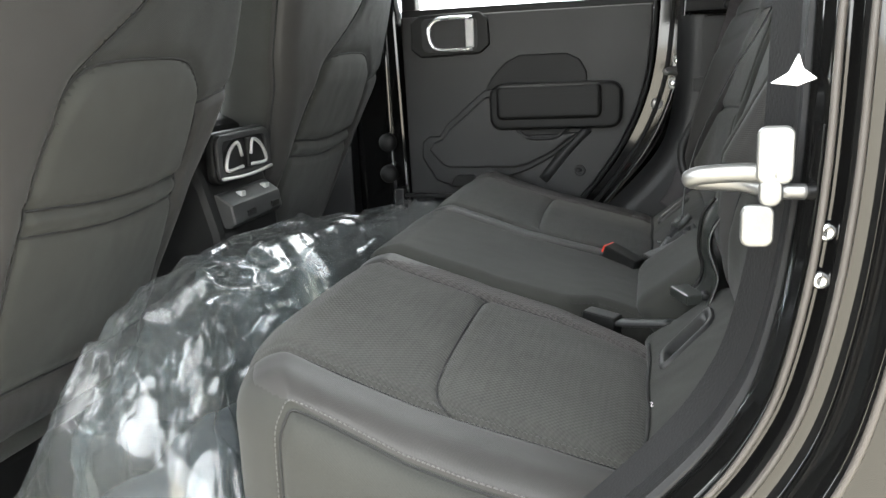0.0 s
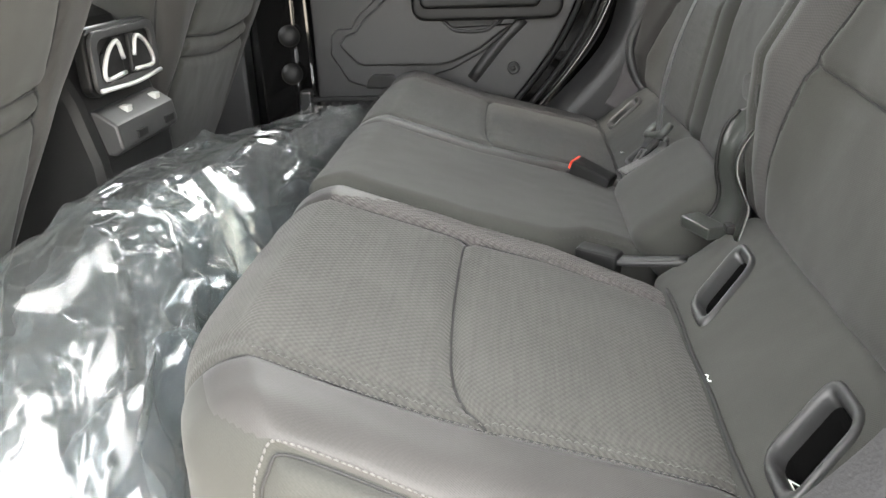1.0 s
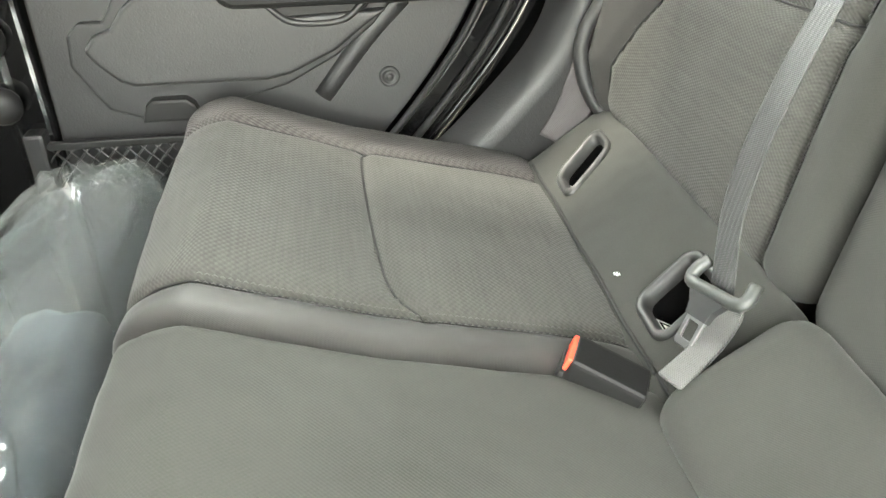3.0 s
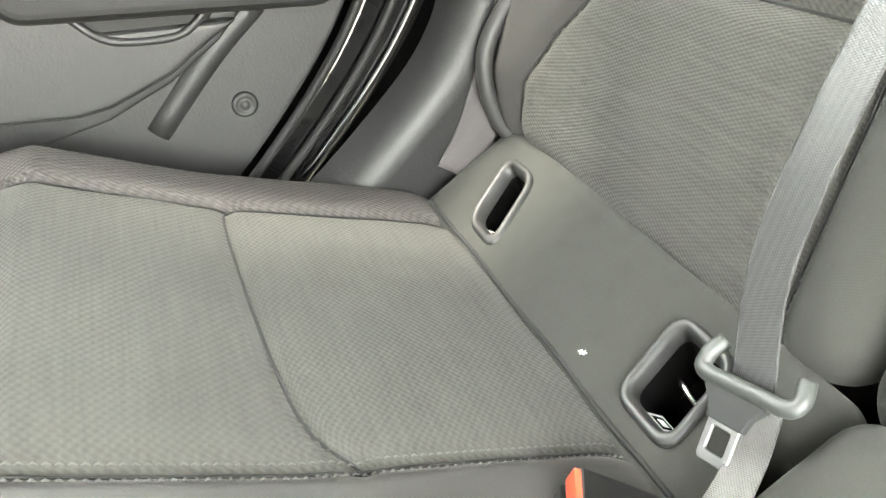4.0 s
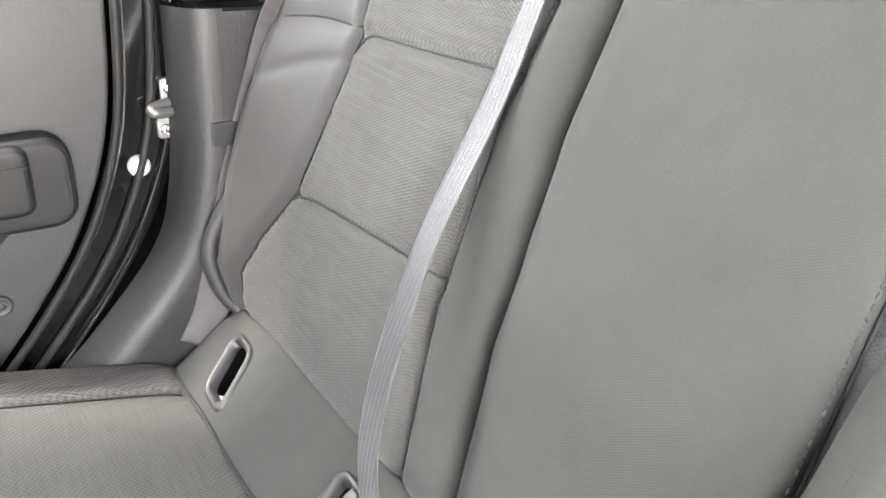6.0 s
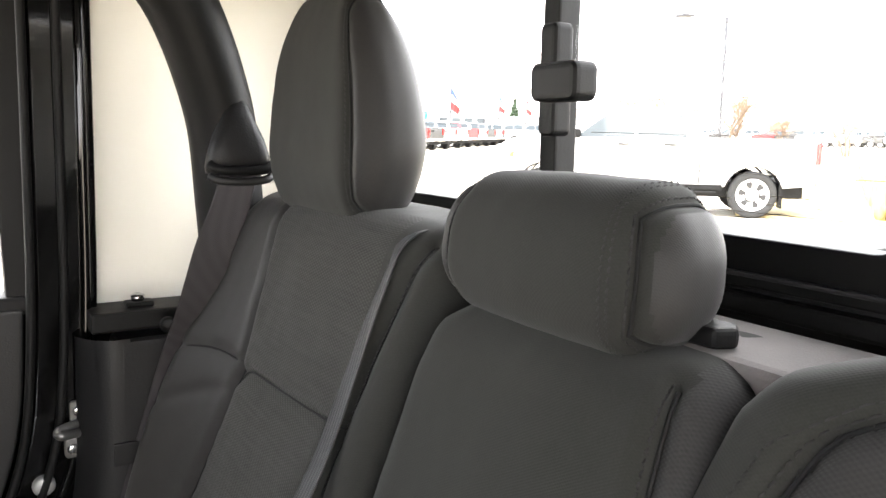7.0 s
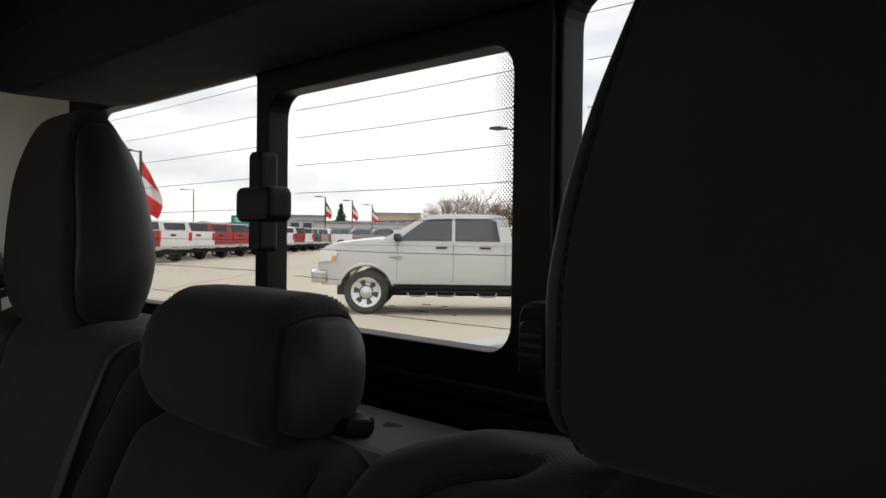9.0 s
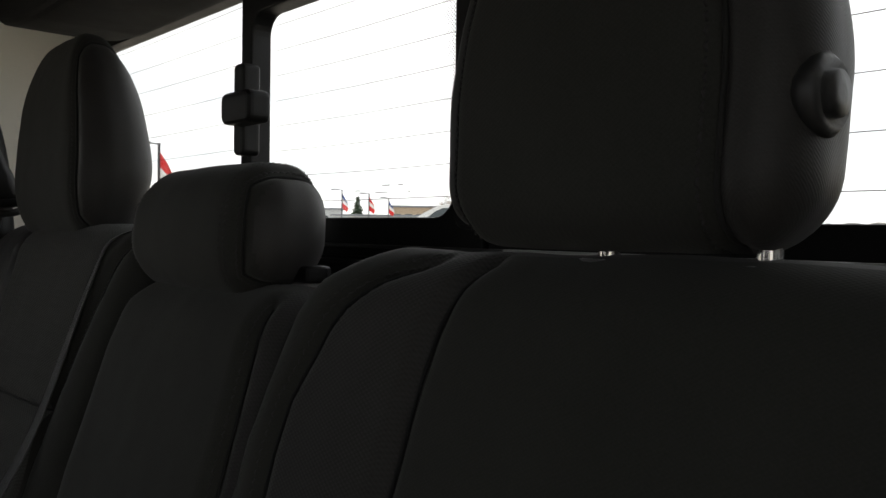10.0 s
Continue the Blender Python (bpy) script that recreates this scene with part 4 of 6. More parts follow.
def front_seat(yc, label):
    """A bucket seat from behind: the back narrows downwards; u is measured from the middle of the bent back."""
    t = thing("front_seat", (-0.85, yc, FLOOR), label, "front seat", "front seats")
    H, x1 = 0.285, -0.635

    def df(p):
        q = p.copy()
        q[:, 1] = yc + (p[:, 1] - yc) * np.interp(p[:, 2], *SEAT_HALF) / H
        q[:, 0] = p[:, 0] + np.interp(p[:, 2], [0.55, 1.15, 1.46], [-0.245, 0.022, 0.095]) - 0.25 * ((q[:, 1] - yc) ** 2)
        return q

    def at(u, z):
        return (x1, yc + u * H / float(np.interp(z, *SEAT_HALF)), z)

    def u_of(p):
        return (p[:, 1] - yc) * np.interp(p[:, 2], *SEAT_HALF) / H
    rim = [(-0.160, 0.82), (-0.165, 0.92), (-0.157, 1.06), (-0.138, 1.15), (-0.105, 1.190), (-0.05, 1.202), (0.086, 1.202), (0.130, 1.178), (0.146, 1.141), (0.146, 1.04), (0.150, 0.92), (0.150, 0.82)]
    pk = smooth_line([at(*q) for q in rim], 5)
    wing_l = smooth_line([at(*q) for q in ((-0.138, 1.15), (-0.122, 1.18), (-0.084, 1.214), (0.0, 1.273), (0.04, 1.32), (0.06, 1.42))], 5)
    wing_r = smooth_line([at(*q) for q in ((0.146, 1.141), (0.20, 1.152), (0.262, 1.165), (0.282, 1.20))], 5)
    mouth = smooth_line([at(-0.158, 1.043), at(0.0, 1.030), at(0.146, 1.038)], 6)
    hem_line = smooth_line([at(-0.158, 1.012), at(0.0, 0.998), at(0.146, 1.008)], 6)
    foot = [at(-0.160, 0.806), at(0.0, 0.800), at(0.155, 0.806)]
    edge = [[(x1 - 0.02, yc + s * H, 0.74), (x1 - 0.02, yc + s * H, 1.40)] for s in (-1, 1)]

    def in_pocket(p, q):
        u = u_of(p)
        return (p[:, 0] > x1 - 0.012) & (u > np.interp(p[:, 2], [0.82, 0.92, 1.06, 1.15, 1.19, 1.202], [-0.16, -0.165, -0.157, -0.138, -0.105, -0.05])) & (u < np.interp(p[:, 2], [0.82, 1.04, 1.141, 1.178, 1.202], [0.15, 0.146, 0.146, 0.13, 0.086])) & (p[:, 2] < 1.202) & (p[:, 2] > 0.80)

    def in_wing(p, q):
        u = u_of(p)
        return (p[:, 0] > x1 - 0.03) & (p[:, 2] > np.interp(u, [-0.138, -0.084, 0.0, 0.086, 0.146, 0.262], [1.15, 1.19, 1.202, 1.20, 1.141, 1.165])) & (u > np.interp(p[:, 2], [1.15, 1.18, 1.214, 1.273, 1.32, 1.42], [-0.138, -0.122, -0.084, 0.0, 0.04, 0.06]))
    soft_body((x1 - 0.14, yc - H, 0.715), (x1, yc + H, 1.46), (0.045, 0.05, 0.06), 0.0075, df,
              [(pk, 0.007, 0.007), (mouth, 0.006, 0.010), (hem_line, 0.006, 0.008), (foot, 0.010, 0.009), (wing_l, 0.007, 0.007), (wing_r, 0.007, 0.007)] + [(e, 0.006, 0.004) for e in edge],
              [("map_pocket", M_CLOTH, in_pocket, "sagging cloth map pocket"), ("shoulder_panel", M_DARKCLOTH, in_wing, "darker cloth shoulder panel"),
               ("back_panel", M_BOLSTER, lambda p, q: p[:, 0] > x1 - 0.03, ""), ("cover", M_CLOTH, everywhere, "")], t, 0.004, 0.0015, (), (), 0.0018)
    soft_body((-1.25, yc - 0.26, 0.66), (-0.84, yc + 0.26, 0.82), 0.06, 0.03, lambda p: p, [], [("cushion", M_CLOTH, everywhere, "")], t)
    box_part("seat_base", (-1.10, yc - 0.22, FLOOR + 0.002), (-0.88, yc + 0.22, 0.67), M_BLACK, t, 0.02)
    return t


seat_fd = front_seat(-0.365, "dark grey cloth front seat back with a map pocket")
seat_fp = front_seat(0.345, "dark grey cloth front passenger seat back with a map pocket")


# the open rear door and its window frame, out of view, added to block side light
open_door = thing("door_2", (-0.74, -0.84, 0.5), "unseen open rear door swung forward with dark trim", "door", kind="structure")
prism("door_panel", [(-1.66, 0.52), (-0.84, 0.52), (-0.84, 1.285), (-1.70, 1.285)], "x", -0.815, -0.735, M_TRIM, open_door, 0.012, "dark trim panel", 2)
prism("window_frame", [(-1.70, 1.286), (-0.84, 1.286), (-0.84, 1.77), (-1.62, 1.77)], "x", -0.80, -0.75, M_BLACK, open_door, 0.004, "black door window frame", hole=[(-1.64, 1.30), (-0.90, 1.30), (-0.90, 1.72), (-1.58, 1.72)])
# ---- centre console end ----
console = thing("centre_console", (-0.75, 0.0, FLOOR), "dark plastic centre console end with air vents and sockets", "console")
prism("body", [(-0.665, 0.575), (-0.68, 0.92), (-0.70, 1.00), (-0.74, 1.09), (-0.78, 1.11), (-1.35, 1.11), (-1.35, 0.575)], "y", -0.108, 0.108, M_BLACK, console, 0.015)
vent = prism("vent_panel", rounded(-0.095, 0.095, 1.000, 1.085, 0.02), "x", -0.700, -0.684, M_BLACK, console, 0.004, "black vent panel")
prism("vent_surround", rounded(-0.092, 0.092, 1.004, 1.081, 0.018), "x", -0.6835, -0.677, M_BLACKSAT, vent, 0.002, "satin black vent surround", hole=rounded(-0.078, 0.078, 1.016, 1.070, 0.014))
for s in (-1, 1):
    louvre = prism("louvre", [(s * 0.012, 1.018), (s * 0.074, 1.018), (s * 0.062, 1.052), (s * 0.030, 1.068), (s * 0.012, 1.068)][::s], "x", -0.690, -0.678, M_BLACK, vent, 0.003)
    tube("louvre_rim", [(-0.676, s * 0.016, 1.022), (-0.676, s * 0.070, 1.022), (-0.676, s * 0.058, 1.050), (-0.676, s * 0.028, 1.064), (-0.676, s * 0.016, 1.040)], 0.0030, M_SILVER, vent, 4, 8, "silver rim")
tube("vent_bar", [(-0.675, -0.088, 1.010), (-0.673, 0.0, 1.006), (-0.675, 0.088, 1.010)], 0.003, M_SILVER, vent, 4, 8, "silver bar")
sock = prism("socket_panel", [(-0.700, 0.984), (-0.690, 0.984), (-0.664, 0.966), (-0.660, 0.935), (-0.672, 0.926), (-0.700, 0.930)], "y", -0.088, 0.088, M_BLACKSAT, console, 0.004, "dark grey socket panel")
for yy in (-0.030, 0.058):
    box_part("socket", (-0.664, yy - 0.014, 0.940), (-0.6585, yy + 0.014, 0.950), M_BLACK, sock, 0.001, "black socket")
    box_part("socket_light", (-0.684, yy - 0.007, 0.973), (-0.672, yy + 0.007, 0.9815), M_SILVER, sock, 0.001, "bright silver socket cover")
prism("cup_tray", [(-0.655, 0.58), (-0.60, 0.60), (-0.60, 0.76), (-0.655, 0.84)], "y", -0.095, 0.095, M_BLACK, console, 0.01, "black plastic lower tray")

# ---- passenger rear door ----
door = thing("door_1", (-0.3, 0.74, 0.5), "closed rear door with dark moulded trim panel", "door", kind="structure")
dl = [p for p in jamb_line(-0.010) if p[1] < SILL]
prism("door_panel", [(-0.605, 0.50), (-0.612, SILL - 0.005), (dl[0][0], SILL - 0.005)] + dl, "y", 0.735, 0.79, M_TRIM_LT, door, 0.010, "dark grey grained trim panel", 3)
prism("sill_cap", [(-0.612, SILL - 0.012), (-0.612, SILL + 0.012), (0.012, SILL + 0.012), (0.010, SILL - 0.012)], "y", 0.742, 0.80, M_BLACK, door, 0.005)
# proud plate in darker plastic, its colour standing for shade in the groove
prism("groove_shade_plate", [(-0.572, 0.936), (-0.568, 0.975), (-0.552, 0.990), (-0.522, 0.990), (-0.507, 1.015), (-0.405, 1.100), (-0.36, 1.106), (-0.30, 1.004), (-0.160, 1.004), (-0.190, 0.970), (-0.240, 0.932), (-0.305, 0.898), (-0.40, 0.872), (-0.494, 0.862), (-0.536, 0.876)], "y", 0.724, 0.7365, M_TRIM, door, 0.005, "darker plate for the shaded groove round the moulded panel", 3)
prism("moulded_panel", [(-0.548, 0.958), (-0.534, 0.976), (-0.512, 0.984), (-0.494, 1.008), (-0.40, 1.084), (-0.36, 1.090), (-0.335, 1.02), (-0.30, 0.990), (-0.170, 0.994), (-0.195, 0.978), (-0.24, 0.944), (-0.30, 0.916), (-0.33, 0.910), (-0.495, 0.911), (-0.512, 0.918), (-0.534, 0.940)], "y", 0.706, 0.7255, M_TRIM_LT, door, 0.014, "raised grey moulded panel", 5)
prism("pocket_notch", [(-0.495, 0.862), (-0.488, 0.884), (-0.478, 0.892), (-0.436, 0.892), (-0.426, 0.884), (-0.418, 0.862)], "y", 0.708, 0.728, M_BLACK, door, 0.004, "black pocket notch", 2)
tube("rib", [(-0.150, 0.745, 1.002), (-0.200, 0.744, 0.952), (-0.262, 0.745, 0.875)], 0.016, M_TRIM_LT, door, 4, 14, "moulded rib")
prism("elbow_recess", [(-0.415, 1.075), (-0.385, 1.13), (-0.350, 1.165), (-0.315, 1.182), (-0.200, 1.182), (-0.168, 1.166), (-0.152, 1.135), (-0.150, 1.075)], "y", 0.728, 0.737, M_BLACK, door, 0.005, "recess painted near-black for its shade above the armrest", 3)
prism("armrest", rounded(-0.385, -0.068, 1.004, 1.114, 0.030), "y", 0.690, 0.737, M_BLACK, door, 0.012, "black armrest base", 4)
prism("armrest_pad", rounded(-0.365, -0.115, 1.030, 1.112, 0.016), "y", 0.672, 0.700, M_BLACK, door, 0.012, "dark padded armrest", 5)
box_part("pad_seam", (-0.362, 0.6705, 1.089), (-0.118, 0.674, 1.091), M_BLACK, door, 0.0)
prism("pull_cup", [(-0.335, 1.010), (-0.300, 0.975), (-0.285, 0.970), (-0.230, 0.970), (-0.212, 0.978), (-0.185, 1.010)], "y", 0.712, 0.737, M_BLACK, door, 0.005, "black pull cup", 3)
tube("cup_lip", [(-0.322, 0.708, 1.005), (-0.290, 0.706, 0.983), (-0.230, 0.706, 0.983), (-0.200, 0.708, 1.005)], 0.004, M_TRIM_LT, door, 5, 8)
bez = prism("handle_bezel", [(-0.585, 1.205), (-0.585, 1.270), (-0.560, 1.287), (-0.410, 1.290), (-0.388, 1.270), (-0.386, 1.210), (-0.410, 1.190), (-0.560, 1.185)], "y", 0.722, 0.737, M_BLACK, door, 0.005, "black handle bezel", 3)
prism("handle_recess", rounded(-0.555, -0.415, 1.198, 1.278, 0.016), "y", 0.719, 0.7225, M_TRIM, bez, 0.0015)
tube("door_handle", [(-0.425, 0.712, 1.276), (-0.500, 0.710, 1.276), (-0.528, 0.709, 1.262), (-0.533, 0.708, 1.238), (-0.526, 0.709, 1.213), (-0.500, 0.710, 1.202), (-0.425, 0.712, 1.202)], 0.0052, M_CHROME, bez, 6, 10, "chrome inner door handle")
box_part("lock_slider", (-0.442, 0.708, 1.206), (-0.422, 0.719, 1.273), M_SILVER, bez, 0.003, "silver lock slider")
for sx, sz in ((-0.171, 0.898),):
    lathe("screw", [(0.014, 0.0), (0.014, 0.003), (0.010, 0.006), (0.009, 0.003), (0.004, 0.003), (0.004, 0.005), (0.001, 0.005)], (sx, 0.735, sz), (0, -1, 0), M_TRIM_LT, door, 20, "recessed trim screw")
net = prism("net_frame", rounded(-0.615, -0.40, 0.838, 0.848, 0.004), "y", 0.694, 0.704, M_BLACK, door, 0.002, "black pocket net hem")
for i in range(13):
    x = -0.615 + i * 0.018
    for s in (-1, 1):
        x2 = x + s * 0.05
        tube("net_cord", [(min(max(x, -0.615), -0.40), 0.699, 0.842), (min(max((x + x2) / 2, -0.62), -0.39), 0.697, 0.815), (min(max(x2, -0.62), -0.39), 0.699, 0.785)], 0.0014, M_TRIM, net, 2, 5)
box_part("net_post", (-0.640, 0.690, 0.74), (-0.615, 0.735, 0.862), M_TRIM, door, 0.005, "grey pocket end post")
gl = prism("pane", [(-0.605, SILL), (0.010, SILL), (0.012, 1.745), (-0.60, 1.745)], "y", 0.772, 0.776, M_GLASS, door, 0.0)
gl.visible_shadow = False
prism("window_frame", [(-0.612, SILL), (0.026, SILL), (0.026, 1.76), (-0.612, 1.76)], "y", 0.748, 0.79, M_BLACK, door, 0.004, "black door window frame", hole=[(-0.575, SILL + 0.008), (-0.018, SILL + 0.008), (-0.030, 1.715), (-0.575, 1.715)])
for i, (z, y) in enumerate(((0.98, 0.71), (0.90, 0.705))):
    lathe("hinge_cover", [(0.022, 0), (0.024, 0.012), (0.018, 0.022), (0.006, 0.024)], (-0.655, y, z), (0.2, -1, 0), M_BLACK, door, 14, "black hinge cover")
door_frame = tagged(prism("jamb_line", [(-0.655, 0.50), (-0.640, 0.50), (-0.645, 1.28), (-0.655, 1.28)], "y", 0.706, 0.722, M_GLOSSBLK, bevel=0.004), "glossy black edge of the door pillar", "door jamb", kind="structure")

# strikers on both rear pillars
for x, y, z, s in ((0.050, 0.722, 1.126, 1), (0.074, -0.735, 1.102, -1)):
    st = thing("door_striker", (x, y, z), "bright steel door striker on the painted pillar", "door striker", "door strikers")
    for nm, u0, u1, w0, w1 in (("plate", -0.006, 0.016, 0.002, 0.038), ("plate", -0.014, 0.006, -0.038, -0.011), ("plate", -0.004, 0.010, -0.012, 0.006)):
        prism(nm, rounded(x + u0, x + u1, z + w0, z + w1, 0.006), "y", *sorted((y - 0.001 * s, y - 0.008 * s)), M_STRIKER, st, 0.0025, "", 3)
    d = 1.0 if s < 0 else 0.5
    tube("loop", [(x + 0.008, y - 0.006 * s, z + 0.008), (x - 0.012 * d, y - 0.014 * s, z + 0.008), (x - 0.036 * d, y - 0.018 * s, z + 0.006), (x - 0.044 * d, y - 0.022 * s, z + 0.003), (x - 0.036 * d, y - 0.026 * s, z + 0.001), (x - 0.012 * d, y - 0.022 * s, z + 0.000), (x + 0.008, y - 0.008 * s, z - 0.004)], 0.0062, M_STRIKER, st, 5, 10)
    tube("bolt", [(x + 0.010, y - 0.006 * s, z - 0.003), (x + 0.018, y - 0.006 * s, z - 0.003), (x + 0.026, y - 0.005 * s, z - 0.003)], 0.005, M_STEELB, st, 2, 8)
    for du, dz in ((-0.004, -0.025), (0.005, 0.025)):
        lathe("screw", [(0.007, 0), (0.007, 0.003), (0.004, 0.004)], (x + du, y - 0.007 * s, z + dz), (0, -s, 0), M_STEEL, st, 12)
    if s > 0:
        lathe("bumper", [(0.014, 0), (0.014, 0.004), (0.009, 0.008), (0.003, 0.008)], (0.010, 0.722, 1.056), (0, -1, 0), M_SILVER, st, 18, "round steel bumper stud")
    else:
        prism("tag", [(0.073, 1.166), (0.083, 1.172), (0.088, 1.183), (0.091, 1.174), (0.099, 1.168), (0.088, 1.164)], "y", -0.740, -0.736, M_WHITEPL, st, 0.001, "torn white tag")

# ---- belts and buckles ----
belt = thing("seat_belt", (0.04, 0.19, 0.82), "grey middle seat belt with its tongue hanging down", "seat belt", "seat belts")
tube("webbing", [(0.38, 0.20, 1.425), (0.32, 0.208, 1.437), (0.262, 0.214, 1.428), (0.238, 0.222, 1.38), (0.192, 0.236, 1.24), (0.130, 0.233, 1.13), (0.084, 0.222, 1.03), (0.062, 0.214, 0.95), (0.055, 0.197, 0.880)], 0.02, M_WEB, belt, 8, 12, "grey woven webbing", (0.035, 0.0016, (0.34, 0.94, 0.0), (-0.05, 0.98, -0.1)))
tube("loose_webbing", [(0.064, 0.192, 0.868), (0.060, 0.188, 0.857), (0.040, 0.172, 0.847), (0.016, 0.156, 0.840), (-0.004, 0.146, 0.832)], 0.02, M_FRAY, belt, 6, 12, "frayed pale webbing end", (0.024, 0.005, (0.3, -0.9, 0.1), (0.75, -0.6, 0.1)))
tongue = tube("tongue_grip", [(0.060, 0.232, 0.887), (0.050, 0.233, 0.879), (0.043, 0.228, 0.871), (0.046, 0.208, 0.874), (0.049, 0.185, 0.880), (0.052, 0.166, 0.885), (0.058, 0.162, 0.891), (0.067, 0.169, 0.899)], 0.0058, M_GRIP, belt, 5, 14, "grey satin plastic tongue grip")
t_u, t_v = Vector((0.13, -0.96, 0.22)).normalized(), Vector((-0.55, -0.38, -0.72)).normalized()
t_n = t_u.cross(t_v).normalized()
m_t = Matrix((( t_u.x, t_v.x, t_n.x, 0.046), (t_u.y, t_v.y, t_n.y, 0.199), (t_u.z, t_v.z, t_n.z, 0.873), (0, 0, 0, 1)))


def tongue_part(name, ol, z0, z1, mat, label, hole=None):
    ob = prism(name, ol, "z", z0, z1, mat, None, 0.0006, label, 1, hole)
    ob.data.transform(m_t)
    return under(ob, belt)


tongue_part("tongue_neck", [(-0.027, 0.0), (0.027, 0.0), (0.017, 0.012), (0.014, 0.022), (-0.014, 0.022), (-0.017, 0.012)], -0.0030, 0.0030, M_DULL, "black plastic neck")
tongue_part("tongue_plate", rounded(-0.0125, 0.0125, 0.018, 0.048, 0.004), -0.0014, 0.0014, M_STEELB, "bright steel tongue with a slot", rounded(-0.0072, 0.0072, 0.025, 0.041, 0.0015))

belt_o = thing("seat_belt", (0.03, 0.62, 0.82), "dark outer seat belt running from the roll bar guide", "seat belt", "seat belts")
tube("webbing", [(0.238, 0.590, 1.475), (0.222, 0.590, 1.42), (0.202, 0.598, 1.365), (0.184, 0.622, 1.285), (0.163, 0.654, 1.20), (0.113, 0.662, 1.03), (0.069, 0.660, 0.875), (0.040, 0.655, 0.820)], 0.02, M_WEB_DK, belt_o, 8, 12, "dark woven webbing", (0.046, 0.0016, (0.80, -0.5, 0.2), (0.97, -0.1, 0.2)))
gv, gf = [], []
for k, (zz, xa, xb, ya) in enumerate(((1.462, 0.197, 0.270, 0.584), (1.470, 0.194, 0.274, 0.578), (1.484, 0.196, 0.273, 0.576), (1.505, 0.204, 0.267, 0.580), (1.528, 0.214, 0.257, 0.586), (1.545, 0.221, 0.250, 0.592), (1.552, 0.226, 0.245, 0.598))):
    for j in range(16):
        an = 2 * math.pi * j / 16
        ca, sa = math.cos(an), math.sin(an)
        gv.append(((xa + xb) / 2 + (xb - xa) / 2 * math.copysign(abs(ca) ** 0.6, ca), ya + 0.016 + 0.016 * math.copysign(abs(sa) ** 0.6, sa), zz))
        if k:
            gf.append(((k - 1) * 16 + j, (k - 1) * 16 + (j + 1) % 16, k * 16 + (j + 1) % 16, k * 16 + j))
gf += [tuple(range(16))[::-1], tuple(6 * 16 + j for j in range(16))]
under(mesh_ob("belt_guide", gv, gf, M_TRIM, None, "grey plastic shoulder belt guide"), belt_o)
tube("guide_slot", [(0.196, 0.582, 1.474), (0.206, 0.574, 1.468), (0.236, 0.571, 1.466), (0.264, 0.574, 1.468), (0.274, 0.582, 1.473)], 0.006, M_BLACK, belt_o, 5, 10, "black guide slot")
tube("guide_lip", [(0.196, 0.583, 1.460), (0.206, 0.576, 1.455), (0.236, 0.573, 1.453), (0.264, 0.576, 1.455), (0.274, 0.583, 1.460)], 0.005, M_BLACKSAT, belt_o, 5, 10, "black guide lip")
lathe("button", [(0.010, 0), (0.011, 0.004), (0.007, 0.008), (0.002, 0.008)], (0.158, 0.652, 1.268), (-0.3, -1, 0), M_BLACK, belt_o, 16, "black belt stop button")


def buckle(at, target, w, label, with_red=True):
    """A belt buckle body lying in the gap between two cushions."""
    a, b = Vector(at), Vector(target)
    t = thing("belt_buckle", at, label, "belt buckle", "belt buckles")
    d = (b - a).normalized()
    m = Matrix.Translation(a) @ d.to_track_quat("X", "Z").to_matrix().to_4x4()
    L = (b - a).length
    for ob in (box_part("body", (0, -w / 2, -0.020), (L, w / 2, 0.014), M_BLACK, None, 0.005, "", None, 3),):
        ob.data.transform(m)
        under(ob, t)
    if with_red:
        ob = box_part("release_button", (-0.003, -w / 2 + 0.002, -0.001), (0.006, w / 2 - 0.002, 0.0125), M_RED, None, 0.002, "red release button")
        ob.data.transform(m)
        under(ob, t)
    ob = box_part("slot_rim", (-0.004, -w / 2 + 0.002, -0.018), (0.006, w / 2 - 0.002, -0.003), M_TRIM_LT, None, 0.002, "grey slot surround")
    ob.data.transform(m)
    under(ob, t)
    return t


bk_p = buckle((-0.074, 0.188, 0.832), (-0.018, 0.160, 0.808), 0.038, "black belt buckle with a red release button")
bk_n = buckle((-0.088, -0.120, 0.807), (-0.040, -0.143, 0.803), 0.028, "black belt buckle lying in the cushion gap", False)
tube("stalk", [(-0.044, -0.141, 0.808), (-0.02, -0.150, 0.810), (0.035, -0.168, 0.818)], 0.011, M_TRIM_LT, bk_n, 5, 10, "grey plastic buckle stalk", (0.022, 0.008, (0.4, 0.9, 0.0)))

guide = thing("belt_outlet", (0.08, -0.14, 0.85), "curved grey plastic belt outlet between two seat backs", "belt outlet")


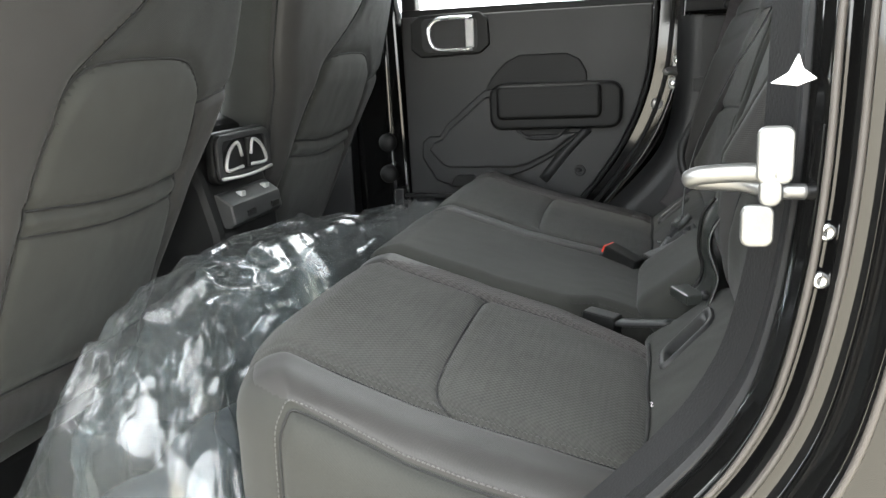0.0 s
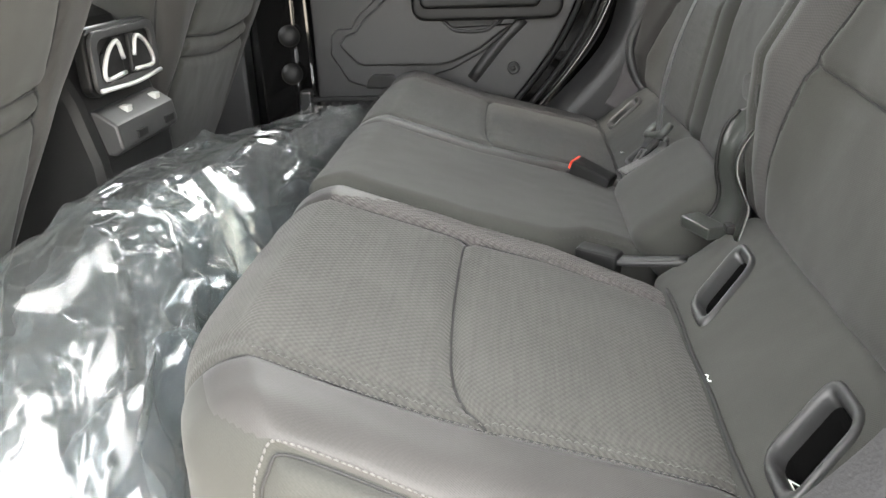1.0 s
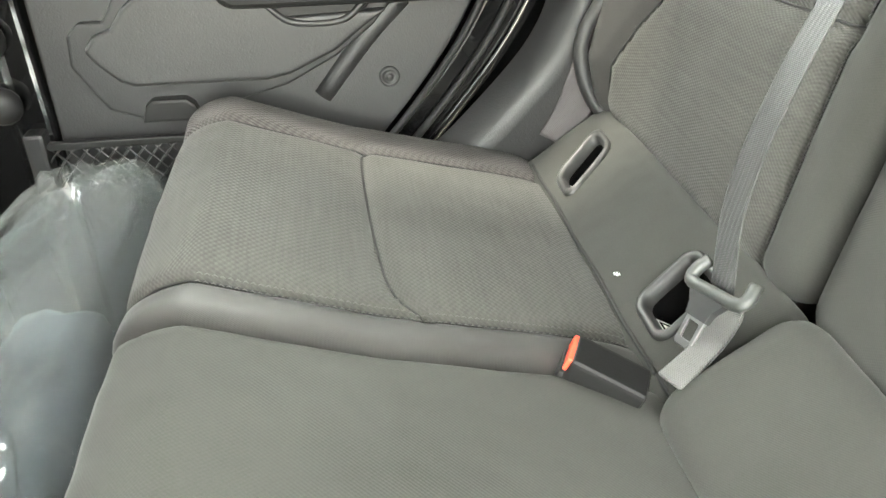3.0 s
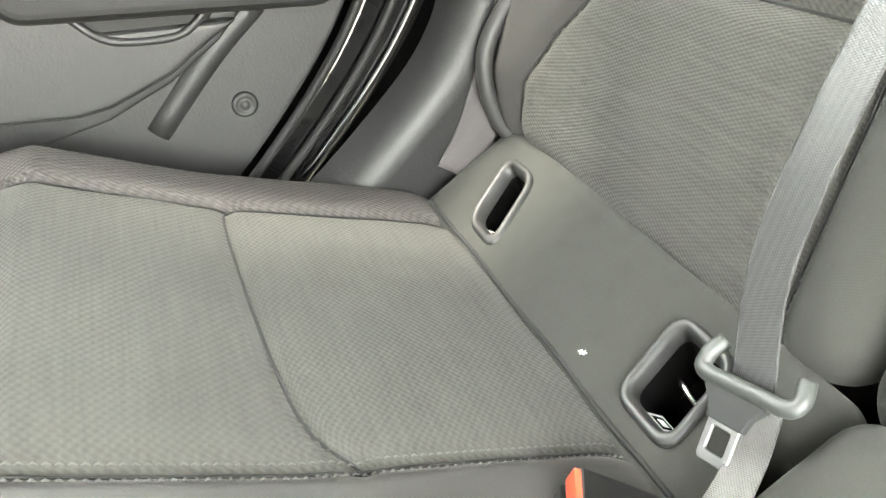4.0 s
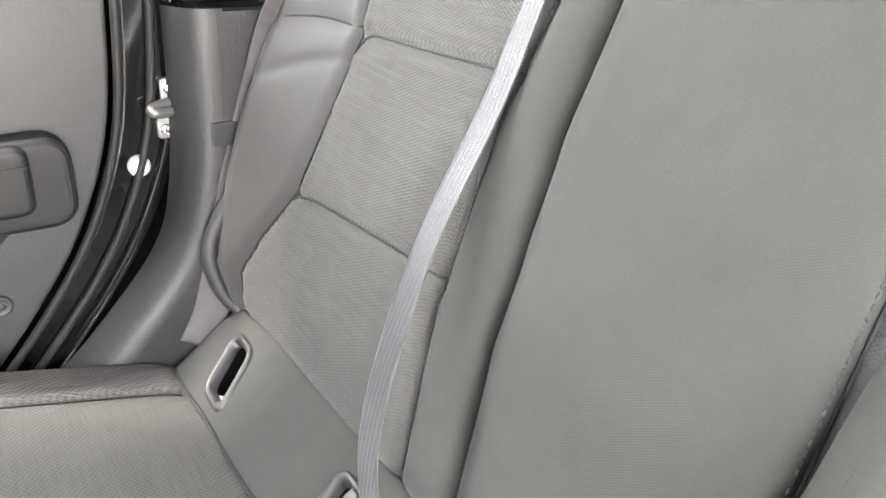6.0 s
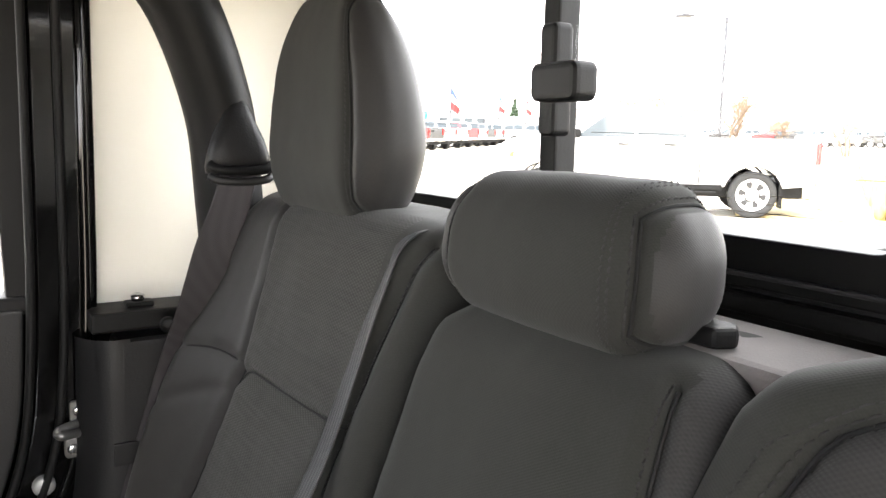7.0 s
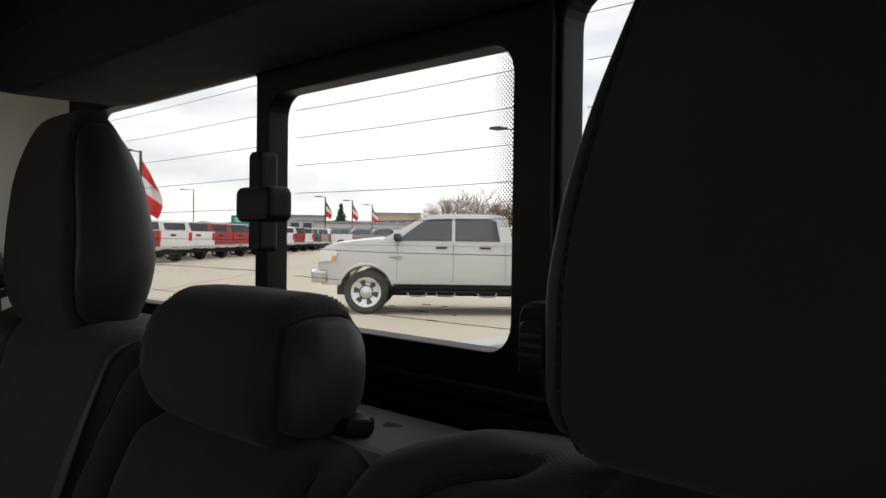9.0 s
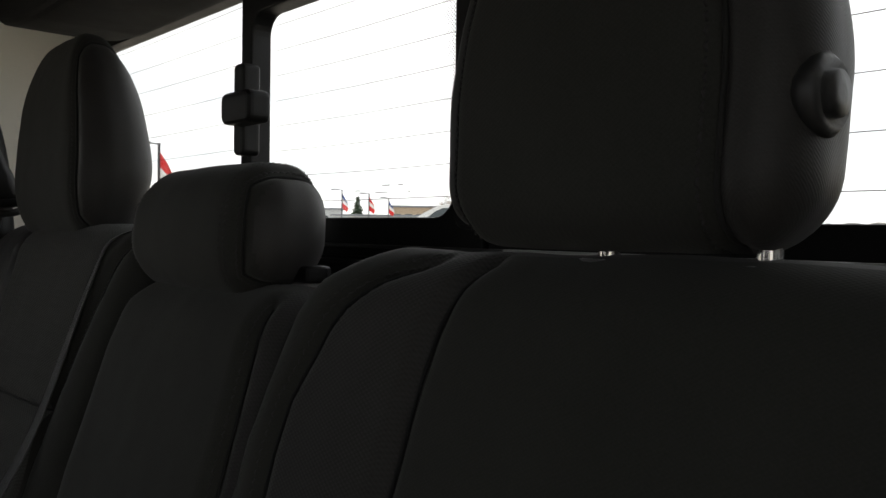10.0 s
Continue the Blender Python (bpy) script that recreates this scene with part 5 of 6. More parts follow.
def channel(name, far, near, hollow, thick, mat, parent, label="", n=7, m=10):
    """A thin pressed strip between two smooth edges, hollowed between them."""
    A, B = smooth_line(far, n), smooth_line(near, n)
    k = min(len(A), len(B))
    vs, fs = [], []
    for side in (0, 1):
        for i in range(k):
            d = A[min(i + 1, k - 1)] - A[max(i - 1, 0)]
            nrm = np.cross(B[i] - A[i], d)
            nrm = nrm / np.linalg.norm(nrm)
            nrm = nrm if nrm[0] > 0 else -nrm
            for j in range(m + 1):
                u = j / m
                rim = 0.0035 * (math.exp(-(u / 0.08) ** 2) + math.exp(-((1 - u) / 0.08) ** 2))
                vs.append(A[i] + (B[i] - A[i]) * u + nrm * (hollow * math.sin(math.pi * u) + side * thick + rim))
    w, h = m + 1, k * (m + 1)
    for i in range(k - 1):
        for j in range(m):
            q = i * w + j
            fs.append((q, q + 1, q + w + 1, q + w))
            fs.append((h + q, h + q + w, h + q + w + 1, h + q + 1))
        for j in (0, m):
            q = i * w + j
            fs.append((q, q + w, h + q + w, h + q))
    for i in (0, k - 1):
        for j in range(m):
            q = i * w + j
            fs.append((q, q + 1, h + q + 1, h + q))
    return under(mesh_ob(name, vs, fs, mat, None, label), parent)


channel("shell", [(0.140, -0.112, 0.990), (0.108, -0.112, 0.990), (0.085, -0.112, 0.982), (0.073, -0.112, 0.962), (0.067, -0.112, 0.939), (0.067, -0.112, 0.912), (0.073, -0.112, 0.888), (0.070, -0.112, 0.866), (0.057, -0.112, 0.849)],
        [(0.145, -0.164, 0.986), (0.118, -0.162, 0.988), (0.099, -0.161, 0.980), (0.086, -0.162, 0.964), (0.075, -0.165, 0.942), (0.074, -0.170, 0.921), (0.080, -0.180, 0.902), (0.084, -0.192, 0.888), (0.074, -0.204, 0.858)], 0.012, 0.003, M_OUTLET, guide, "curved grey plastic shell")
box_part("slot_cover", (0.092, -0.168, 0.992), (0.150, -0.100, 1.022), M_DARKCLOTH, guide, 0.008, "folded cloth over the slot", None, 3)
tube("groove", [(0.088, -0.122, 0.984), (0.0735, -0.122, 0.965), (0.068, -0.122, 0.939), (0.068, -0.122, 0.912), (0.073, -0.122, 0.889), (0.070, -0.123, 0.868), (0.058, -0.124, 0.852)], 0.0024, M_BLACK, guide, 6, 8, "dark groove")
prism("tab", [(0.030, -0.128), (0.054, -0.112), (0.078, -0.166), (0.052, -0.178)], "z", 0.846, 0.860, M_OUTLET, guide, 0.003)
box_part("tab_slot", (0.070, -0.184, 0.856), (0.080, -0.164, 0.866), M_BLACK, guide, 0.003)

hinge = thing("seat_hinge_cover", (0.07, 0.645, 0.90), "curved satin black hinge cover at the edge of the seat back", "hinge cover")
tube("cover", [(0.100, 0.640, 1.03), (0.078, 0.648, 0.99), (0.066, 0.650, 0.955), (0.070, 0.648, 0.915), (0.085, 0.645, 0.880), (0.104, 0.640, 0.858)], 0.009, M_BLACKSAT, hinge, 6, 12)

# slot lining and thread ends on the seats
lint = thing("lint", (0.01, -0.40, 0.80), "tiny white lint threads on the cloth", "lint")
tube("thread", [(0.006, -0.396, 0.801), (0.009, -0.401, 0.803), (0.007, -0.406, 0.802), (0.009, -0.412, 0.804)], 0.0009, M_WHITEPL, lint, 5, 6)
for k in range(6):
    fa = k * 1.05
    tube("thread", [(0.018, 0.332, 0.8125), (0.018 + 0.0025 * math.cos(fa), 0.332 + 0.0025 * math.sin(fa), 0.8145), (0.018 + 0.0035 * math.cos(fa + 0.4), 0.332 + 0.0035 * math.sin(fa + 0.4), 0.814)], 0.0004, M_WHITEPL, lint, 3, 5)

# headrest extras
lathe("release_button", [(0.016, -0.006), (0.0165, 0.001), (0.013, 0.004), (0.010, 0.002), (0.009, 0.006), (0.003, 0.0065)], (0.270, -0.473, 1.493), (-0.05, -1.0, 0), M_BLACKSAT, hr_d, 20, "round black release button")
prism("lever", [(0.286, -0.050), (0.310, -0.050), (0.312, -0.090), (0.302, -0.098), (0.288, -0.092)], "z", 1.3985, 1.411, M_BLACK, hr_c, 0.004, "black release lever", 3)

# ---- rear window fittings ----
latch = thing("window_latch", (0.37, 0.16, 1.50), "black sliding window latch on the pane divider", "window latch")
prism("plate", rounded(0.156, 0.178, 1.515, 1.611, 0.006), "x", 0.370, 0.391, M_BLACK, latch, 0.005, "", 3)
prism("grip", rounded(0.102, 0.160, 1.543, 1.575, 0.008), "x", 0.346, 0.372, M_BLACK, latch, 0.006, "", 3)
catch = thing("window_catch", (0.37, -0.17, 1.40), "black plastic catch block below the rear window", "window catch")
prism("block", rounded(-0.212, -0.176, 1.440, 1.492, 0.010), "x", 0.355, 0.389, M_LINER, catch, 0.008, "", 3)
prism("catch_lever", rounded(-0.205, -0.183, 1.452, 1.481, 0.006), "x", 0.349, 0.357, M_BLACK, catch, 0.003, "black thumb lever", 3)
for zz in (1.460, 1.466, 1.472):
    box_part("grip_rib", (0.3475, -0.202, zz - 0.001), (0.3495, -0.186, zz + 0.001), M_BLACKSAT, catch, 0.0005)
for w, y0, y1, z0, z1 in ((win_pas, 0.207, 0.653, 1.452, 1.695), (win_mid, -0.136, 0.138, 1.455, 1.66), (win_drv, -0.653, -0.198, 1.452, 1.69)):
    for k in range(8):
        z = z0 + 0.012 + k * (z1 - z0 - 0.012) / 7.4
        tube("heater_wire", [(WX + 0.003, y0, z), (WX + 0.003, (y0 + y1) / 2, z - 0.001), (WX + 0.003, y1, z)], 0.00028, M_WIRE, w, 2, 5)
dv, df = [], []
for i in range(16):
    for j in range(78):
        if (i + j) % 2:
            continue
        y, z = -0.1375 + i * 0.0016, 1.540 + j * 0.0016
        r = 0.0010 * (1 - i * 0.045)
        k = len(dv)
        dv += [(WX + 0.0045, y + r * math.cos(a), z + r * math.sin(a)) for a in np.linspace(0, 2 * math.pi, 7)[:-1]]
        df.append(tuple(range(k, k + 6)))
under(mesh_ob("dot_print", dv, df, M_BLACK, None, "black dot print at the pane edge", False), win_mid)
gv, gf = [], []
for a, z, w in ((-0.04, 1.478, 0.018), (-0.062, 1.478, 0.012), (-0.03, 1.472, 0.03), (-0.045, 1.466, 0.022), (-0.075, 1.472, 0.006), (0.0, 1.474, 0.014)):
    k = len(gv)
    gv += [(WX + 0.0045, a, z), (WX + 0.0045, a - w * 0.6, z), (WX + 0.0045, a - w * 0.6, z + 0.0007), (WX + 0.0045, a, z + 0.0007)]
    gf.append((k, k + 1, k + 2, k + 3))
under(mesh_ob("maker_print", gv, gf, M_PRINT, None, "tiny unreadable print on the glass", False), win_mid)
fx = thing("ledge_stud", (0.131, 0.70, 1.284), "small black stud on the ledge", "stud")
box_part("base", (0.115, 0.69, 1.2845), (0.150, 0.715, 1.292), M_BLACK, fx, 0.003)
lathe("cap", [(0.008, 0), (0.009, 0.007), (0.004, 0.010)], (0.131, 0.702, 1.292), (0, 0, 1), M_STEEL, fx, 12)

# ---- clear plastic bag in the footwell ----
bag = thing("plastic_bag", (-0.56, 0.0, FLOOR), "large crumpled clear plastic bag stuffed into the rear footwell", "plastic bag")


def crease_set(seed):
    """Straight tent-shaped folds of the film: (y, s, direction, half length, half width, height); long ones where it is stretched, short ones where it is crushed."""
    r = random.Random(seed)
    out = []
    for k in range(46):
        out.append((r.uniform(-0.25, 0.66), r.uniform(-0.05, 0.62), r.gauss(0.0, 0.22), r.uniform(0.08, 0.30), r.uniform(0.012, 0.045), r.choice((-1, 1, 1)) * r.uniform(0.0015, 0.0055)))
    for k in range(26):
        yc = r.choice((0.07, 0.10, 0.56, 0.62)) + r.gauss(0, 0.025)
        out.append((yc, r.uniform(0.0, 0.55), r.uniform(-1.5, 1.5), r.uniform(0.03, 0.09), r.uniform(0.008, 0.022), r.uniform(0.003, 0.008)))
    for k in range(100):
        out.append((r.uniform(-0.68, -0.24), r.uniform(-0.1, 0.70), r.uniform(-1.57, 1.57), r.uniform(0.06, 0.20), r.uniform(0.010, 0.040), r.choice((-1, 1)) * r.uniform(0.004, 0.013)))
    return np.array(out)


def bag_skin(name, shrink, seed, mat, amp, label, ya=-0.66, yb=0.71, nu=240, nv=150):
    ys = ya + (yb - ya) * np.arange(nu + 1) / nu
    ang = 2 * math.pi * np.arange(nv) / nv
    Y, A = np.meshgrid(ys, ang, indexing="ij")
    zt = np.interp(Y, [-0.66, -0.62, -0.55, -0.40, -0.2, 0.0, 0.1, 0.36, 0.55, 0.66, 0.72], [0.74, 0.83, 0.895, 0.935, 0.945, 0.930, 0.912, 0.878, 0.855, 0.835, 0.78]) - shrink
    xb = np.interp(Y, [-0.66, -0.55, -0.45], [-0.385, -0.410, -0.436]) - shrink
    xf = np.interp(Y, [-0.66, -0.3, 0.2, 0.7], [-0.65, -0.68, -0.69, -0.64]) + shrink
    zb = FLOOR + 0.004 + shrink * 0.3
    f = (Y - ya) / (yb - ya)
    cap = np.minimum(np.where(f < 0.03, np.sqrt(f / 0.03) + 0.15, 1.0), np.where(f > 0.96, np.sqrt(np.clip((1 - f) / 0.04, 0, 1)) + 0.1, 1.0)).clip(0, 1)
    ca, sa = np.cos(A), np.sin(A)
    X = (xb + xf) / 2 + (xb - xf) / 2 * cap * np.sign(ca) * np.abs(ca) ** 0.72
    Z = (zt + zb) / 2 + (zt - zb) / 2 * cap * np.sign(sa) * np.abs(sa) ** 0.72
    S = A * 0.20
    dsp = np.zeros_like(Y)
    for yc, sc, an, half, w, hgt in crease_set(int(seed * 7) + 3):
        for wrap in (0.0, -2 * math.pi * 0.20):
            du, dv = Y - yc, S + wrap - sc
            u, v = du * math.cos(an) + dv * math.sin(an), -du * math.sin(an) + dv * math.cos(an)
            dsp += amp * hgt * np.clip(1 - np.abs(v) / w, 0, 1) * np.clip(1.4 - 1.4 * np.abs(u) / half, 0, 1)
    sag = np.array([noise.noise(Vector((x * 5 + seed, y * 3, z * 5))) for x, y, z in zip(X.ravel(), Y.ravel(), Z.ravel())]).reshape(Y.shape)
    dsp += 0.010 * sag
    X2 = np.minimum(X + ca * dsp, xb + 0.006)
    Z2 = np.maximum(Z + sa * dsp, FLOOR + 0.003)
    vs = np.stack([X2, Y, Z2], axis=-1).reshape(-1, 3)
    fs = []
    for i in range(nu):
        for j in range(nv):
            fs.append((i * nv + j, i * nv + (j + 1) % nv, (i + 1) * nv + (j + 1) % nv, (i + 1) * nv + j))
    fs.append(tuple(range(nv))[::-1])
    fs.append(tuple(nu * nv + j for j in range(nv)))
    return under(mesh_ob(name, vs, fs, mat, None, label), bag)


bag_skin("outer_film", 0.0, 0.0, M_FILM, 1.0, "clear crumpled outer film", -0.66, 0.71, 480, 300)
bag_skin("inner_film", 0.035, 5.0, M_HAZE, 1.6, "hazy folded inner film", -0.62, -0.05)
bag_skin("inner_film", 0.022, 9.0, M_MILK, 2.2, "milky folded inner film", -0.16, 0.69)
roll = thing("rolled_mats", (-0.58, 0.0, FLOOR), "dark folded floor mats inside the clear bag", "floor mats")
for k, (y0, y1, z0, h) in enumerate(((-0.55, -0.08, 0.49, 0.20), (0.0, 0.55, 0.49, 0.22))):
    soft_body((-0.645, y0, z0), (-0.525, y1, z0 + h), 0.04, 0.02, lambda p: p + 0.0, [], [("mat", M_MAT, everywhere, "")], roll, 0.0, 0.02)


# ---- outside: the car lot ----
M_CONCRETE = plain("concrete_lot", (0.50, 0.445, 0.355), 0.9, vary=0.12, scale=0.5, bump=0.4, bump_scale=18)
M_GRASS = plain("dry_grass", (0.36, 0.28, 0.13), 0.95, vary=0.4, scale=6)
M_STRAW = plain("straw", (0.46, 0.36, 0.17), 0.9, vary=0.4, scale=2)
M_PALE = plain("pale_silver_car_paint", (0.52, 0.52, 0.515), 0.25, vary=0.03, coat=0.6, scale=2)
M_WHITE = plain("white_car_paint", (0.78, 0.78, 0.77), 0.22, vary=0.02, coat=0.6, scale=2)
M_REDP = plain("red_car_paint", (0.30, 0.02, 0.025), 0.22, coat=0.6, scale=2)
M_BLKP = plain("dark_car_paint", (0.02, 0.022, 0.025), 0.2, coat=0.6, scale=2)
M_GREYP = plain("grey_car_paint", (0.22, 0.23, 0.25), 0.25, metal=0.4, coat=0.5, scale=2)
M_TYRE = plain("tyre_rubber", (0.02, 0.02, 0.02), 0.8, bump=0.3, bump_scale=60)
M_RIM = plain("alloy_rim", (0.68, 0.68, 0.69), 0.3, metal=0.8)
M_CHROMEB = plain("chrome_bumper", (0.55, 0.55, 0.56), 0.12, metal=1.0)
M_CARGLASS = plain("tinted_car_glass", (0.03, 0.04, 0.045), 0.06, vary=0.05)
M_TAIL = plain("tail_lamp_red", (0.62, 0.02, 0.02), 0.2)
M_LAMP = plain("clear_lamp", (0.75, 0.72, 0.66), 0.15)
M_AMBER = plain("amber_lamp", (0.75, 0.30, 0.04), 0.2)
M_DARKPOLE = plain("dark_pole", (0.03, 0.03, 0.035), 0.5)
M_SIGN = plain("green_sign", (0.0, 0.22, 0.13), 0.5, vary=0.05)
M_BARK = plain("bare_bark", (0.13, 0.095, 0.07), 0.9, vary=0.3, scale=3)
M_TWIG = plain("twig_bark", (0.22, 0.16, 0.11), 0.9, vary=0.3, scale=1)
M_FLAGW = plain("white_flag_cloth", (0.78, 0.78, 0.78), 0.8)
M_FLAGR = plain("red_flag_cloth", (0.62, 0.03, 0.03), 0.8)
M_FLAGB = plain("blue_flag_cloth", (0.03, 0.07, 0.25), 0.8)
M_WALLTAN = plain("tan_building", (0.42, 0.33, 0.24), 0.8)
M_WALLGREY = plain("grey_building", (0.40, 0.41, 0.42), 0.7)
M_HILL = plain("far_hill", (0.23, 0.22, 0.20), 0.95, vary=0.25, scale=0.05)
M_GREENT = plain("evergreen", (0.04, 0.07, 0.035), 0.9, vary=0.4, scale=2)

ground = tagged(box_part("ground", (-400, -400, -0.3), (900, 900, 0.0), M_CONCRETE, bevel=0.0), "pale concrete car lot reaching the horizon", "ground", kind="structure")
gp = [(12.6, 9.6), (13.4, 5.0), (12.0, -20.0), (120.0, -20.0), (150.0, 60.0), (60.0, 34.0), (30.0, 20.0)]
tagged(prism("grass_verge", gp, "z", 0.0, 0.05, M_GRASS, bevel=0.0), "dry yellow grass verge behind the white truck", "grass", kind="structure")
gr = random.Random(4)
tv, tf = [], []
for k in range(9000):
    a, b = gr.random(), gr.random()
    d = 14.0 + 34 * a * a
    x, y = d, (d - 13) * (-0.6 + 1.25 * b) + 7.0
    h = (0.10 + 0.20 * gr.random()) * (2.0 if (a > 0.25 and gr.random() < 0.5) else 1.0)
    ang = gr.random() * 6.28
    w = 0.03 + 0.03 * gr.random()
    dx, dy = math.cos(ang) * w, math.sin(ang) * w
    lx, ly = gr.uniform(-0.1, 0.1), gr.uniform(-0.1, 0.1)
    i = len(tv)
    tv += [(x - dx, y - dy, 0.04), (x + dx, y + dy, 0.04), (x + lx, y + ly, h + 0.04)]
    tf.append((i, i + 1, i + 2))
tagged(mesh_ob("grass_tufts", tv, tf, M_STRAW, None, "", False), "tall dry straw-coloured grass on the verge", "grass", kind="stuff")
jv = []
for k, (x0, y0, x1, y1) in enumerate(((4, -6, 14, 60), (-8, 30, 60, 32), (2, 13, 60, 70), (-6, 16, 40, 4.5))):
    d = Vector((x1 - x0, y1 - y0, 0)).normalized()
    s = Vector((-d.y, d.x, 0)) * 0.02
    ob = prism("joint_line", [(x0 + s.x, y0 + s.y), (x1 + s.x, y1 + s.y), (x1 - s.x, y1 - s.y), (x0 - s.x, y0 - s.y)], "z", 0.0, 0.004, M_JOINT, ground, 0.0)


def wheel(parent, x, y, r, side, rim_r):
    out = 1 if side > 0 else -1
    ty = lathe("wheel", [(rim_r, -0.13), (r - 0.03, -0.135), (r, -0.10), (r, 0.10), (r - 0.03, 0.135), (rim_r, 0.13), (rim_r - 0.01, 0.09)], (x, y, r), (0, out, 0), M_TYRE, parent, 28, "black tyre on a bright rim")
    rim = lathe("rim", [(rim_r + 0.004, 0.02), (rim_r + 0.004, 0.128), (rim_r - 0.012, 0.132), (rim_r - 0.025, 0.112), (0.13, 0.088), (0.085, 0.095), (0.080, 0.125), (0.03, 0.135)], (x, y, r), (0, out, 0), M_RIM, ty, 30, "bright alloy rim")
    for k in range(6):
        a0 = math.radians(60 * k + 12)
        ol = []
        for rr0, da in ((0.135, -0.15), (0.175, -0.27), (rim_r - 0.045, -0.23), (rim_r - 0.045, 0.23), (0.175, 0.27), (0.135, 0.15)):
            ol.append((x + rr0 * math.cos(a0 + da), r + rr0 * math.sin(a0 + da)))
        prism("rim_window", ol, "y", *sorted((y + out * 0.085, y + out * 0.1085)), M_BLACKSAT, ty, 0.004, "dark opening between the spokes", 1)
    return ty


def arch(cx, r, z0, n=9):
    a0 = math.asin(max(-1, min(1, (z0 - 0.43) / r)))
    return [(cx + r * math.cos(math.pi - a0 - (math.pi - 2 * a0) * i / n), 0.43 + r * math.sin(math.pi - a0 - (math.pi - 2 * a0) * i / n)) for i in range(n + 1)]


def pickup(paint, label, detail=True):
    """A crew-cab pickup, nose to +x, near side at +y; wheelbase 3.8 m."""
    t = thing("pickup_truck", (0, 0, 0), label, "truck", "parked trucks")
    W = 0.99
    side = [(-2.94, 0.62)] + arch(-1.9, 0.52, 0.56) + arch(1.9, 0.52, 0.56) + [(2.78, 0.56), (2.86, 0.80), (2.87, 1.12), (2.83, 1.22), (2.72, 1.30), (2.50, 1.37), (2.10, 1.425), (1.66, 1.47), (1.54, 1.42), (-0.94, 1.42), (-0.95, 1.44), (-2.98, 1.44)]
    body = prism("body", side, "y", -W, W, paint, t, 0.045 if detail else 0.0, "", 4)
    if detail:
        bm = bmesh.new()
        bm.from_mesh(body.data)
        for cut in (0.75, 0.9, 1.05, 1.2, 1.33):
            bmesh.ops.bisect_plane(bm, geom=bm.verts[:] + bm.edges[:] + bm.faces[:], plane_co=(0, 0, cut), plane_no=(0, 0, 1))
        for cut in (2.2, 2.4, 2.55, 2.7, 2.8):
            bmesh.ops.bisect_plane(bm, geom=bm.verts[:] + bm.edges[:] + bm.faces[:], plane_co=(cut, 0, 0), plane_no=(1, 0, 0))
        for cut in (-0.8, -0.5, 0.0, 0.5, 0.8):
            bmesh.ops.bisect_plane(bm, geom=bm.verts[:] + bm.edges[:] + bm.faces[:], plane_co=(0, cut, 0), plane_no=(0, 1, 0))
        bm.to_mesh(body.data)
        bm.free()
        for v in body.data.vertices:
            c = v.co
            c.y *= 1 - 0.035 * max(0.0, (c.z - 1.08) / 0.36) ** 2 - 0.03 * max(0.0, (0.95 - c.z) / 0.4) ** 2
            if c.x > 2.1:
                c.y *= 1 - 0.16 * ((c.x - 2.1) / 0.76) ** 2
            if c.x > 1.4 and c.z > 1.3:
                c.z += 0.045 * (1 - (c.y / W) ** 2)
        for p in body.data.polygons:
            p.use_smooth = False

    def taper(ob, z0=1.40, z1=1.97, k=0.16):
        for v in ob.data.vertices:
            f = max(0.0, min(1.0, (v.co.z - z0) / (z1 - z0)))
            v.co.y *= 1 - k * f
        return ob
    cab = taper(prism("cab", [(1.66, 1.40), (1.58, 1.47), (0.88, 1.87), (0.68, 1.945), (0.28, 1.975), (-0.58, 1.97), (-0.78, 1.94), (-0.84, 1.90), (-0.94, 1.42), (-0.94, 1.40)], "y", -W + 0.02, W - 0.02, paint, t, 0.03 if detail else 0.0, "", 2))
    for s in (-1, 1):
        for nm, ol in (("window", [(1.32, 1.44), (0.84, 1.80), (0.70, 1.865), (0.24, 1.885), (0.24, 1.44)]), ("window", [(0.18, 1.44), (0.18, 1.885), (-0.48, 1.88), (-0.62, 1.84), (-0.70, 1.44)])):
            taper(prism(nm, ol, "y", *sorted((s * (W - 0.022), s * (W - 0.014))), M_CARGLASS, t, 0.0, "tinted side window"), 1.40, 1.97, 0.16)
        if detail:
            for hx in (0.33, -0.52):
                box_part("door_handle", (hx, s * W - 0.02, 1.295), (hx + 0.22, s * W + 0.02, 1.33), M_BLACK, t, 0.008, "black door handle")
            for gx in (1.30, 0.21, -0.80):
                box_part("door_gap", (gx - 0.004, s * W - 0.02, 0.68), (gx + 0.004, s * W + 0.0005, 1.40), M_GREYP, t, 0.0, "door gap")
            box_part("bed_gap", (-0.955, s * W - 0.01, 0.62), (-0.935, s * W + 0.0025, 1.44), M_BLACK, t, 0.0, "gap between cab and bed")
            box_part("rocker", (-1.36, s * W - 0.10, 0.50), (1.36, s * W - 0.01, 0.60), M_BLACK, t, 0.01, "black rocker panel")
            tube("side_step", [(1.25, s * (W + 0.06), 0.46), (0.0, s * (W + 0.06), 0.455), (-1.25, s * (W + 0.06), 0.46)], 0.028, M_BLACK, t, 2, 10, "black side step")
            for sx in (0.9, 0.35, -0.45):
                tube("step_hoop", [(sx + 0.18, s * (W + 0.07), 0.45), (sx + 0.14, s * (W + 0.09), 0.385), (sx - 0.14, s * (W + 0.09), 0.385), (sx - 0.18, s * (W + 0.07), 0.45)], 0.016, M_GREYP, t, 4, 8, "grey step hoop")
            mi = prism("mirror", rounded(1.22, 1.36, 1.44, 1.58, 0.04), "y", *sorted((s * (W + 0.04), s * (W + 0.20))), M_BLACK, t, 0.02, "black side mirror", 3)
